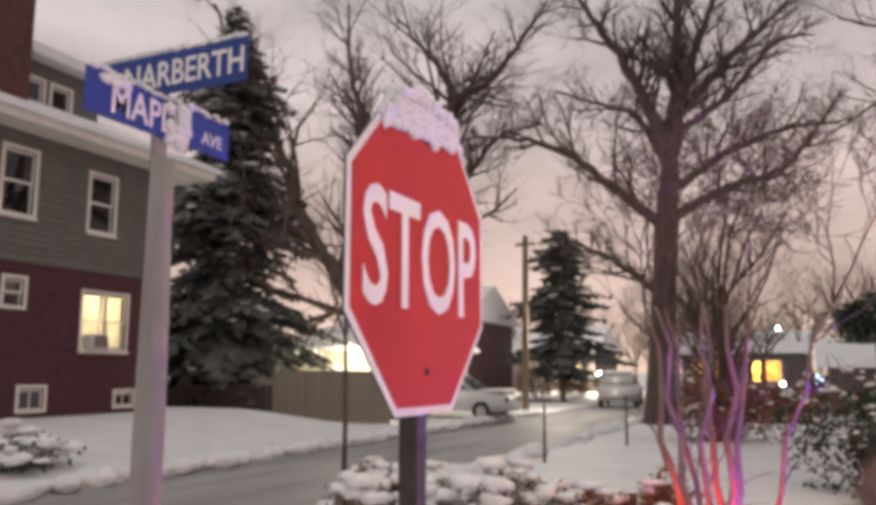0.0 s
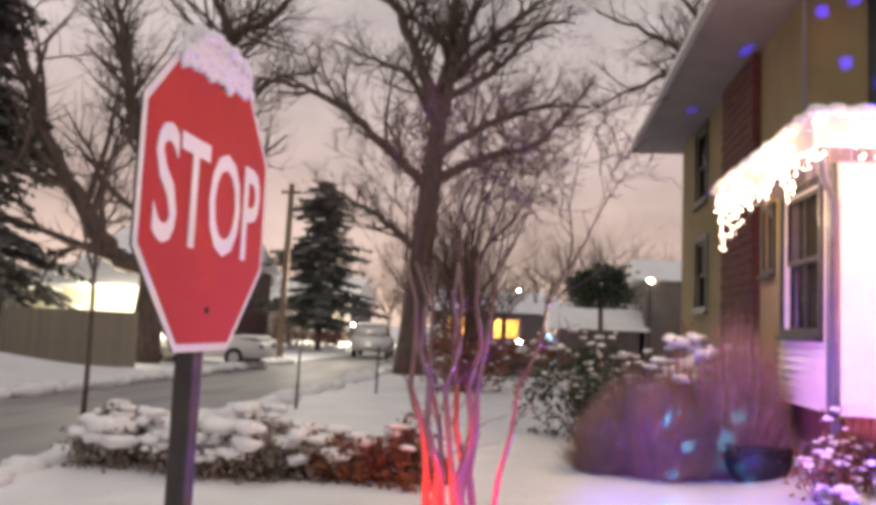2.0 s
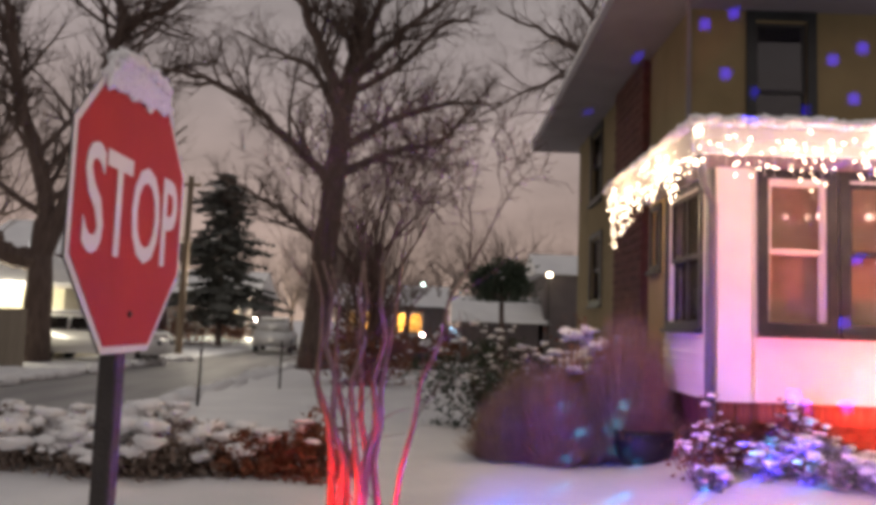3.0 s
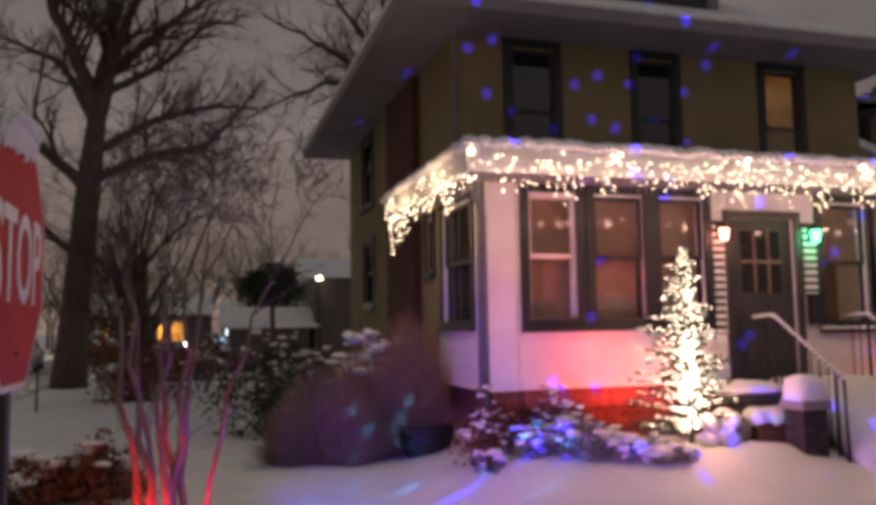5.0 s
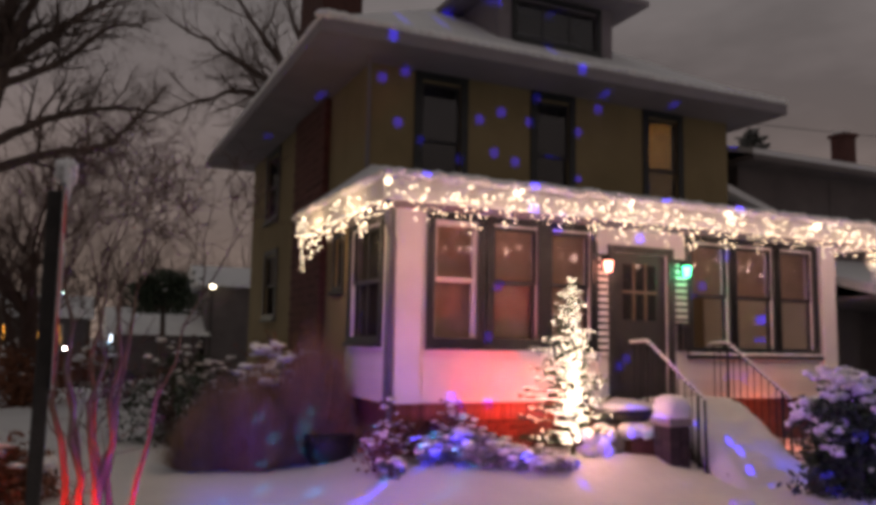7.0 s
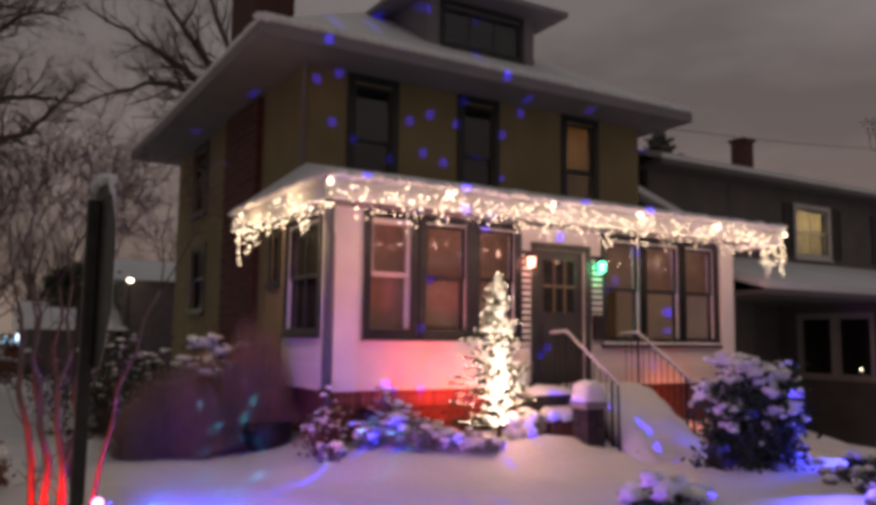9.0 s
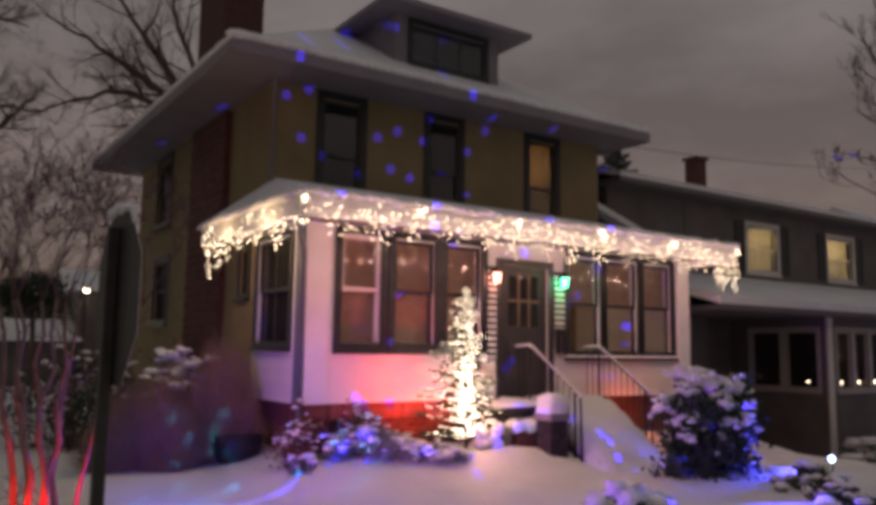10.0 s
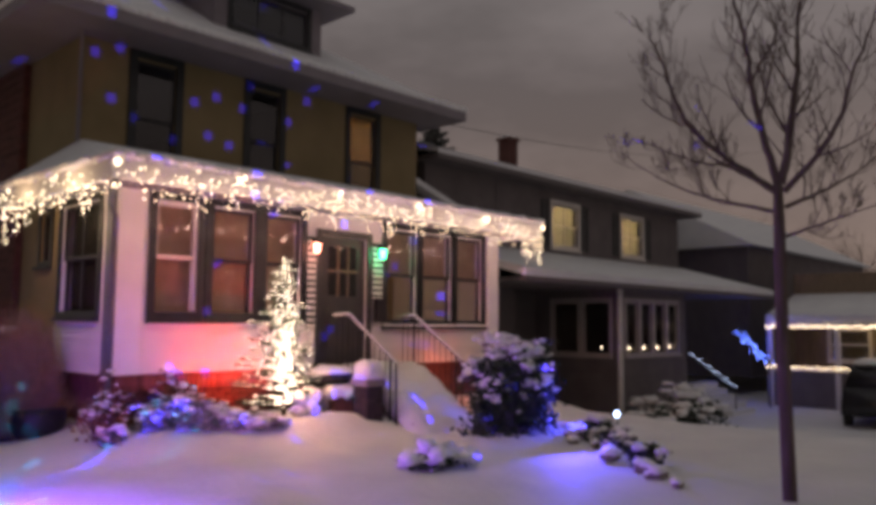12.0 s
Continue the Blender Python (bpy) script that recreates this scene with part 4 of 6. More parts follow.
def crape_myrtle():
    x, y = -0.82, 5.15
    rnd = random.Random(12)
    t = thing("crape_myrtle", (x, y, 0.05), "multi-stemmed smooth-barked shrub tree glowing red from floodlights", "shrub")
    for i, (dx, dy) in enumerate(((-0.34, 0.1), (-0.24, -0.1), (-0.20, 0.2), (0.0, -0.08), (0.07, 0.1), (0.14, 0.22), (0.52, 0.1), (-0.05, 0.3))):
        V, F = [], []
        p = Vector((x + dx * 0.35, y + dy * 0.5, 0.0))
        s, run = p, [p]
        for k in range(7):
            f = (k + 1) / 7
            q = Vector((x + dx * (0.35 + 1.05 * f ** 1.2) + rnd.gauss(0, .034), y + dy * (0.5 + 0.8 * f) + rnd.gauss(0, .034), 2.05 * f + rnd.gauss(0, .02)))
            run.append(q)
            s = q
        thick = 0.024 if dx > 0.4 else rnd.uniform(0.028, 0.037)
        hose(V, F, run, [thick * (1 - 0.095 * k) for k in range(8)], 7)
        part("stem", (V, F), BARK_PALE, t, "", True)
        for k in (1, 2, 3, 4, 5, 6):
            if rnd.random() < 0.75:
                V, F = [], []
                grow(V, F, run[k], (dx + rnd.gauss(0, 0.5), dy + rnd.gauss(0, 0.5), 0.9), rnd.uniform(0.3, 0.6), 0.007, 1, rnd, 0.5, 3, 0.05, 0.22, 4)
                part("branch", (V, F), BARK_RED, t)
        for k in range(2):
            V, F = [], []
            grow(V, F, s, (dx * 0.8 + rnd.gauss(0, 0.25), dy + rnd.gauss(0, 0.25), 1.0), rnd.uniform(0.75, 1.25), 0.010, 3, rnd, 0.5, 4, 0.05, 0.22, 4)
            part("branch", (V, F), BARK_RED, t)


def sapling(name, label, x, y, h, r, seed, fork=0.5, n=8, spread_h=1.0, z0=0.0):
    rnd = random.Random(seed)
    trunk = [(x, y, z0), (x + 0.01, y, z0 + h * fork * 0.5), (x - 0.01, y, z0 + h * fork), (x, y, z0 + h * 0.75), (x + 0.02, y, z0 + h)]
    limbs = []
    for i in range(n):
        a = 2 * math.pi * i / n * 2.4
        limbs.append((rnd.choice((2, 2, 3, 3)), spread_h * math.cos(a), spread_h * math.sin(a), rnd.uniform(0.8, 1.6) * spread_h, r * 0.38))
    return bare_tree(name, label, trunk, [r, r * 0.9, r * 0.75, r * 0.45, r * 0.2], limbs, seed, level=3 if n > 12 else 2, kids=5, spread=0.5)


big_tree()
street_tree()
back_tree()
small_tree()
crape_myrtle()
sapling("young_tree", "slim young bare tree staked by the road", -5.75, 8.9, 3.4, 0.035, 41, 0.6, 9, 0.8, 0.0)


def verge_tree():
    limbs = [(0.018, 0.3, ((-0.04, 2.66), (-0.5, 2.80), (-1.0, 3.02), (-1.5, 3.38))),
             (0.030, 0.2, ((-0.03, 2.86), (-0.5, 3.24), (-0.86, 3.70), (-1.05, 4.26), (-1.2, 4.66))),
             (0.036, -0.3, ((0.0, 2.92), (-0.17, 3.64), (-0.26, 4.32), (-0.45, 5.1))),
             (0.036, 0.3, ((0.03, 2.92), (0.17, 3.76), (0.22, 4.43), (0.3, 5.2))),
             (0.028, -0.3, ((0.05, 2.84), (0.45, 3.31), (0.68, 3.93), (0.9, 4.55))),
             (0.020, 0.5, ((0.06, 2.70), (0.5, 2.92), (0.95, 3.26))),
             (0.020, -0.4, ((-0.03, 2.84), (-0.4, 3.09), (-0.74, 3.15), (-1.25, 3.37))),
             (0.016, -0.4, ((0.03, 2.42), (0.4, 2.53), (0.8, 2.64))),
             (0.022, 0.7, ((0.0, 2.88), (0.12, 3.3), (-0.1, 4.0), (0.05, 4.7)))]
    limbed_tree("verge_tree", "young bare tree with upswept branches on the verge", (5.43, 0.37, 0.0), (0.34, -0.94, 0), ((0.02, -0.05), (0.0, 1.3), (0.0, 2.5), (0.0, 2.95)), (0.064, 0.058, 0.052, 0.040), limbs, 52, kids=10, twig=0.42, fine=4, up=0.20)


verge_tree()


def stake(x, y, h):
    V, F = [], []
    tube(V, F, (x, y, -0.05), (x + 0.015, y, h), 0.03, 0.022, 6)
    tagged(part("marker_stake", (V, F), POST_DARK), "thin dark stake standing in the snow", "stake", "stakes along the verge")


stake(-4.48, 13.55, 1.05)
stake(-3.81, 17.4, 1.1)


def leaf(V, F, p, s, rnd):
    n = Vector((rnd.gauss(0, 1), rnd.gauss(0, 1), rnd.gauss(0.4, 0.8))).normalized()
    u = n.orthogonal().normalized()
    w = n.cross(u)
    a = rnd.uniform(0, 6.28)
    u, w = u * math.cos(a) + w * math.sin(a), w * math.cos(a) - u * math.sin(a)
    i = len(V)
    p = Vector(p)
    V.extend(tuple(v) for v in (p - u * s, p + w * s * 0.45 + n * s * 0.12, p + u * s, p - w * s * 0.45 + n * s * 0.12))
    F.extend(((i, i + 1, i + 2), (i, i + 2, i + 3)))


def bush(name, label, c, rx, ry, h, leaf_mat, n_leaf, size, seed, n_snow=0, snow_size=0.06, stems=18, snow_top=0.55, category="shrub", group="", twig=BARK_RED, lumps=9, puff=0.5):
    """A shrub of many stems, small leaves in uneven clumps, and snow caught on top."""
    rnd = random.Random(seed)
    t = thing(name, c, label, category, group)
    x, y, z = c
    V, F = [], []
    tips = []
    for i in range(stems):
        a, k = rnd.uniform(0, 6.28), math.sqrt(rnd.random())
        top = Vector((x + rx * k * math.cos(a), y + ry * k * math.sin(a), z + h * (1 - 0.45 * k * k) * rnd.uniform(0.7, 1.05)))
        p = Vector((x + rx * 0.25 * k * math.cos(a), y + ry * 0.25 * k * math.sin(a), z - 0.03))
        m = p.lerp(top, 0.5) + Vector((rnd.gauss(0, .04), rnd.gauss(0, .04), 0))
        tube(V, F, p, m, 0.011, 0.007, 4)
        tube(V, F, m, top, 0.007, 0.003, 4)
        tips.append(top)
        for k2 in range(4):
            q = m.lerp(top, rnd.random())
            e = q + Vector((rnd.gauss(0, rx * 0.22), rnd.gauss(0, ry * 0.22), min(abs(rnd.gauss(0, h * 0.12)), h * 0.2)))
            tube(V, F, q, e, 0.004, 0.002, 3)
            tips.append(e)
    tagged(part("twig_mass", (V, F), twig, t), kind="stuff")
    if n_leaf:
        V, F = [], []
        cl = [(rnd.choice(tips), rnd.uniform(0.10, 0.26)) for _ in range(max(lumps * 4, 1))]
        for i in range(n_leaf):
            q, s = rnd.choice(cl)
            f = rnd.random()
            p = Vector((q.x + rnd.gauss(0, s * rx), q.y + rnd.gauss(0, s * ry), max(z + 0.02, q.z - abs(rnd.gauss(0, s * h * 1.6)))))
            leaf(V, F, p, size * rnd.uniform(0.6, 1.3), rnd)
        tagged(part("foliage", (V, F), leaf_mat, t), kind="stuff")
    if n_snow:
        V, F = [], []
        for i in range(n_snow):
            q = rnd.choice(tips)
            s = snow_size * rnd.uniform(0.4, 1.25)
            if (q.z - z) / h < snow_top * rnd.uniform(0.3, 1.0):
                s *= 0.5
            blob(V, F, (q.x + rnd.gauss(0, s), q.y + rnd.gauss(0, s), q.z + rnd.gauss(0, s * 0.4)), s * 1.2 * rnd.uniform(0.7, 1.3), s * 1.1 * rnd.uniform(0.7, 1.3), s * puff * rnd.uniform(0.7, 1.3), rnd, 0.38)
        tagged(part("snow_clumps", (V, F), SNOW_CLUMP, t, "wet snow caught on the twigs", True), kind="stuff")
    return t


def grass_clump(name, label, c, r, h, n, seed, material=GRASS_TAN):
    rnd = random.Random(seed)
    t = thing(name, c, label, "grass")
    V, F = [], []
    for i in range(n):
        a, k = rnd.uniform(0, 6.28), math.sqrt(rnd.random())
        p = Vector((c[0] + 0.45 * r * k * math.cos(a), c[1] + 0.45 * r * k * math.sin(a), c[2] - 0.03))
        k2 = k * rnd.uniform(0.55, 1.4)
        hh = h * math.sqrt(max(0.05, 1 - 0.88 * min(1.0, k2 * k2))) * rnd.triangular(0.45, 1.28, 0.9)
        a2 = a + rnd.gauss(0, 0.35)
        e = Vector((c[0] + r * k2 * math.cos(a2), c[1] + r * k2 * math.sin(a2), c[2] + hh))
        m = p.lerp(e, 0.55) + Vector((rnd.gauss(0, 0.03), rnd.gauss(0, 0.03), 0.10 * hh))
        b = a + rnd.uniform(-1.5, 1.5)
        w = Vector((-math.sin(b), math.cos(b), 0)) * 0.0045
        i0 = len(V)
        V.extend(tuple(v) for v in (p - w, p + w, m - w * 0.8, m + w * 0.8, e))
        F.extend(((i0, i0 + 1, i0 + 3, i0 + 2), (i0 + 2, i0 + 3, i0 + 4)))
    tagged(part("blades", (V, F), material, t), kind="stuff")
    return t


# low hedge by the corner
for i in range(7):
    hx = -4.5 + i * 0.5
    bush("barberry_shrub", "low rust-leaved hedge shrub topped with fresh snow", (hx, 7.5 + 0.12 * math.sin(i * 2.1), 0.05), 0.38, 0.40, 0.54 + 0.14 * math.sin(i * 2.3 + 0.6) - 0.08 * (i == 6), HEDGE_LEAF if i < 5 else LEAF_RUST, 2100, 0.036, 100 + i, (70, 84, 44, 66, 40, 14, 8)[i], 0.105, 30, 0.7, group="shrubs of the low hedge")
bush("dogwood_shrub", "broad rust-brown twiggy shrub below the bare ornamental tree", (-1.95, 19.4, 0.05), 0.95, 0.8, 1.35, LEAF_RUST, 3800, 0.055, 210, 20, 0.06, 60, 0.5)
# garden bed at the house's corner
bush("yew_shrub", "dark spreading shrub dusted with snow", (0.55, 11.7, 0.05), 0.95, 0.7, 1.70, LEAF_GREEN, 3600, 0.05, 201, 110, 0.055, 55, 0.4)
bush("hydrangea_shrub", "tall shrub with snow-laden seed heads", (1.65, 10.1, 0.05), 0.62, 0.5, 1.72, LEAF_RUST, 900, 0.04, 202, 95, 0.105, 34, 0.85)
for gx, gy, gr, gh, sd in ((0.50, 8.85, 0.50, 0.78, 203), (1.05, 8.72, 0.58, 0.98, 207), (0.85, 9.3, 0.62, 1.15, 208), (1.45, 8.95, 0.45, 0.8, 209)):
    grass_clump("feathery_grass", "brown clump of feathery dormant grass in the bed", (gx, gy, 0.05), gr, gh, 2600, sd, GRASS_BROWN)
grass_clump("ornamental_grass", "tall dry tan ornamental grass clump", (2.0, 9.05, 0.05), 0.66, 1.70, 4600, 205)
grass_clump("ornamental_grass", "low dry tan ornamental grass clump", (1.42, 9.5, 0.05), 0.62, 1.30, 2400, 206)


def garden_ball():
    x, y = 2.08, 8.66
    t = thing("planter_pot", (x, y, 0.05), "wide dark glazed garden pot half sunk in snow", "pot")
    V, F = [], []
    rings = 9
    hose(V, F, [(x, y, 0.02 + 0.42 * k / (rings - 1)) for k in range(rings)], [0.34 * math.sqrt(1 - (0.92 - 1.15 * k / (rings - 1)) ** 2) for k in range(rings)], 26)
    part("bowl", (V, F), IRON, t, "", True)
    V, F = [], []
    hose(V, F, [(x, y, 0.425), (x, y, 0.447), (x, y, 0.470)], [0.335, 0.35, 0.335], 26)
    part("rim", (V, F), IRON, t, "", True)


garden_ball()
# tall-stemmed perennials at the corner, low snow-laden ones along the brick
for bx, by, bh, sd in ((2.28, 7.28, 0.62, 301), (2.52, 7.45, 0.80, 302), (3.28, 7.36, 0.92, 303)):
    bush("perennial", "spindly dead perennial with small frosted seed heads", (bx, by, ground_z(bx, by)), 0.26, 0.22, bh * 0.85, LEAF_RUST, 380, 0.030, sd, 26, 0.038, 14, 0.4, group="perennials along the porch")
for bx, by, rr, bh, sd in ((2.95, 7.22, 0.26, 0.40, 304), (3.3, 7.05, 0.34, 0.44, 305), (3.62, 6.92, 0.30, 0.34, 306), (3.92, 6.72, 0.30, 0.24, 307), (2.3, 6.98, 0.13, 0.30, 308), (4.15, 6.5, 0.24, 0.14, 309)):
    bush("low_shrub", "low leafy shrub sagging under wet snow", (bx, by, ground_z(bx, by) - 0.02), rr, rr * 0.85, bh, DUSTED_LEAF, int(5200 * rr), 0.034, sd, int(150 * rr), 0.055, 14, 0.3, group="low shrubs in the snowy bed")


# ---- lit spruce by the steps ----
def lit_tree():
    x, y, z, h = 4.72, 6.95, 0.30, 2.2
    rnd = random.Random(77)
    t = thing("lit_spruce", (x, y, z), "slim young spruce densely wrapped in warm white lights", "christmas tree")
    V, F = [], []
    tube(V, F, (x, y, z - 0.05), (x, y, z + h), 0.035, 0.006, 8)
    part("trunk", (V, F), BARK, t)
    NV, NF, BV, BF = [], [], [], []
    def dot(p, r):
        n = len(BV)
        for d in ((r, 0, 0), (-r, 0, 0), (0, r, 0), (0, -r, 0), (0, 0, r), (0, 0, -r)):
            BV.append((p[0] + d[0], p[1] + d[1], p[2] + d[2]))
        for q in ((0, 2, 4), (2, 1, 4), (1, 3, 4), (3, 0, 4), (2, 0, 5), (1, 2, 5), (3, 1, 5), (0, 3, 5)):
            BF.append(tuple(n + i for i in q))
    for i in range(120):
        f = (i + rnd.random()) / 120
        zz = z + 0.12 + f * (h - 0.12)
        ln = 0.56 * (1 - f) ** 0.8 * rnd.uniform(0.5, 1.25) + 0.04
        a = i * 2.4 + rnd.gauss(0, .2)
        ln *= 1.0 + 0.35 * math.cos(a - 3.6)
        if rnd.random() < 0.12:
            continue
        e = Vector((x + ln * math.cos(a), y + ln * math.sin(a), zz + ln * 0.12))
        p = Vector((x, y, zz))
        tube(NV, NF, p, e, 0.007, 0.003, 3)
        for k in range(int(ln * 70) + 4):
            q = p.lerp(e, rnd.uniform(0.15, 1))
            leaf(NV, NF, q + Vector((rnd.gauss(0, .02), rnd.gauss(0, .02), rnd.gauss(0, .015))), 0.035, rnd)
        for k in range(int(ln * 95) + 6):
            q = p.lerp(e, min(1.0, abs(rnd.gauss(0.0, 0.42))) if f < 0.5 else rnd.uniform(0.1, 1.0))
            dot((q.x + rnd.gauss(0, .02), q.y + rnd.gauss(0, .02), q.z + rnd.gauss(0.012, 0.012)), (0.0044 if f < 0.5 else 0.0036) * rnd.uniform(0.5, 1.4))
    for i in range(170):
        f = rnd.random() ** 1.3 * 0.8
        k = 0.11 * (1 - f)
        dot((x + rnd.gauss(0.02, k), y + rnd.gauss(-0.03, k), z + 0.15 + f * h), 0.0075 * rnd.uniform(0.6, 1.5))
    tagged(part("bough_mass", (NV, NF), LEAF_GREEN, t), kind="stuff")
    tagged(part("bulb_string", (BV, BF), BULB, t, "glowing warm white bulbs"), kind="stuff")
    V, F = [], []
    for i in range(12):
        blob(V, F, (x + 0.16 + rnd.gauss(0, .1), y - 0.32 + rnd.gauss(0, .06), z + 0.08 + rnd.uniform(0, .26)), 0.13, 0.12, 0.11, rnd, 0.2)
    part("snow_mound", (V, F), SNOW_CLUMP, t, "snow banked round its foot", True)


lit_tree()


# ---- steps, rails, pillar and urn at the door ----
def front_steps():
    t = thing("front_steps", (6.9, 6.6, 0.1), "front steps buried under smooth deep snow", "steps")
    rise, n = 0.165, 5
    bm = bmesh.new()
    for i in range(n):
        box(bm, 6.24, 7.56, 7.62 - 0.55 - (i + 1) * 0.29, 7.62, -0.1, 0.66 - i * rise)
    part("treads", bm, MORTAR, t, "brick steps")
    bm = bmesh.new()
    m, k = 44, 17
    g = [[None] * k for _ in range(m)]
    for j in range(m):
        yy = 7.60 - 2.6 * j / (m - 1)
        half = 0.70 + 0.35 * smoothstep(6.1, 5.2, yy)
        f = min(1.0, max(0.0, (7.08 - yy) / 1.5))
        for i in range(k):
            u = -1 + 2 * i / (k - 1)
            xx = 6.90 + half * u
            low = ground_z(xx, yy) - 0.05
            z = 0.97 + (low + 0.03 - 0.97) * f - 0.018 * math.sin(f * 5 * 2 * math.pi) * (1 - f ** 4) + 0.05 * noise.noise((xx * 2.4, yy * 2.4, 0.5)) * (1 - f ** 5)
            z -= (0.10 + 0.15 * f) * smoothstep(0.78, 1.0, abs(u))
            g[j][i] = bm.verts.new((xx, yy, max(z, low)))
    for j in range(m - 1):
        for i in range(k - 1):
            bm.faces.new((g[j][i], g[j + 1][i], g[j + 1][i + 1], g[j][i + 1]))
    r = bmesh.ops.extrude_face_region(bm, geom=list(bm.faces))
    for v in [e for e in r["geom"] if isinstance(e, bmesh.types.BMVert)]:
        v.co.z -= 0.12
    bmesh.ops.recalc_face_normals(bm, faces=bm.faces)
    part("snow_cover", bm, SNOW, t, "smooth snow over the steps", True)


front_steps()


def handrail(x, label):
    t = thing("handrail", (x, 6.3, 0.1), label, "railing", "handrails of the front steps")
    rail = [(x, 7.62, 1.71), (x, 7.28, 1.73), (x, 6.20, 1.02), (x, 6.18, 0.05)]
    part("rail", pipe(rail, 0.018), IRON, t, "black iron rail", True)
    for i in range(11):
        f = i / 10
        yy = 7.55 - 1.25 * f
        top = 1.72 if yy > 7.28 else 1.73 - (7.28 - yy) * 0.657
        V, F = [], []
        tube(V, F, (x, yy, top - 0.9), (x, yy, top), 0.008, 0.008, 6)
        part("baluster", (V, F), IRON, t)
    part("post", pipe([(x, 7.28, 0.8), (x, 7.28, 1.73)], 0.016), IRON, t)
    part("post", pipe([(x, 6.32, 0.05), (x, 6.32, 1.09)], 0.016), IRON, t)
    rnd = random.Random(int(x * 10))
    V, F = [], []
    for i in range(34):
        f = i / 33
        p = Vector(rail[0]).lerp(Vector(rail[1]), f * 2) if f < 0.5 else Vector(rail[1]).lerp(Vector(rail[2]), f * 2 - 1)
        blob(V, F, (p.x, p.y, p.z + 0.024), 0.034, 0.040, 0.026, rnd, 0.2, 6, 4)
    part("rail_snow", (V, F), SNOW_CLUMP, t, "ridge of snow along the rail", True)


handrail(6.16, "black iron handrail edged with snow beside the steps")
handrail(7.62, "black iron handrail with thin balusters and snow")


def brick_pillar():
    t = thing("brick_pillar", (5.82, 6.42, 0.1), "brick gate pillar coloured dark for shade under a thick snow cap", "pillar")
    core = part("core", boxed(5.67, 5.97, 6.27, 6.57, 0.0, 0.70), PILLAR_SHADE_BRICK, t)
    me = bpy.data.meshes.new("brick")
    bm = boxed(-0.072, 0.072, -0.04, 0.04, -0.03, 0.03)
    bm.to_mesh(me)
    bm.free()
    me.materials.append(PILLAR_SHADE_BRICK)
    for r in range(9):
        for k in range(2):
            for side in range(4):
                b = new("brick", me)
                b.parent = core
                o = -0.078 + 0.156 * k
                c = {0: (5.82 + o, 6.30), 1: (5.82 + o, 6.54), 2: (5.70, 6.42 + o), 3: (5.94, 6.42 + o)}[side]
                b.location = (c[0], c[1], 0.06 + r * 0.072)
                b.rotation_euler = (0, 0, 0 if side < 2 else math.pi / 2)
    part("cap", boxed(5.63, 6.01, 6.23, 6.61, 0.70, 0.80, bevel=0.012), MORTAR, t)
    V, F = [], []
    rnd = random.Random(2)
    blob(V, F, (0, 0, 0), 1.0, 1.0, 1.0, rnd, 0.03, 20, 14)
    square = lambda u: math.copysign(abs(u) ** 0.6, u)
    V = [(5.82 + 0.200 * square(v[0]), 6.42 + 0.200 * square(v[1]), 0.80 + 0.28 * max(0.0, square(v[2]))) for v in V]
    part("snow_cap", (V, F), SNOW_CLUMP, t, "rounded snow cap", True)


brick_pillar()


def urn():
    x, y = 5.55, 7.05
    t = thing("urn_planter", (x, y, 0.3), "dark wide urn planter heaped with snow", "planter")
    V, F = [], []
    prof = ((0.24, 0.20), (0.34, 0.20), (0.40, 0.15), (0.54, 0.20), (0.70, 0.33), (0.83, 0.39), (0.87, 0.40))
    for (z0, r0), (z1, r1) in zip(prof, prof[1:]):
        tube(V, F, (x, y, z0), (x, y, z1), r0, r1, 18)
    part("bowl", (V, F), IRON, t, "dark flared bowl", True)
    V, F = [], []
    blob(V, F, (x, y, 0.88), 0.41, 0.41, 0.11, random.Random(9), 0.08, 14, 8)
    part("snow_cap", (V, F), SNOW_CLUMP, t, "", True)
    # low garden ball and snowy slab beside it
    bm = bmesh.new()
    bmesh.ops.create_uvsphere(bm, u_segments=20, v_segments=12, radius=0.16, matrix=Matrix.Translation((5.18, 6.78, 0.46)))
    for v in bm.verts:
        v.co += 0.02 * noise.noise(v.co * 6) * (v.co - Vector((5.18, 6.78, 0.46))).normalized()
    part_ob = part("garden_stone", bm, MORTAR, None, "", True)
    tagged(part_ob, "pale rounded garden stone resting on the snow bank", "stone")
    s = thing("low_wall", (5.62, 6.75, 0.1), "low dark brick wall stub with a snow-covered top", "wall")
    part("body", boxed(5.36, 5.86, 6.62, 6.98, 0.0, 0.56), DARK_AND_SHADED_BRICK, s)
    V, F = [], []
    for i in range(9):
        blob(V, F, (5.38 + 0.052 * i, 6.72 + 0.03 * math.sin(i), 0.61), 0.12, 0.15, 0.11, random.Random(i), 0.12, 9, 6)
    part("snow_cover", (V, F), SNOW_CLUMP, s, "", True)


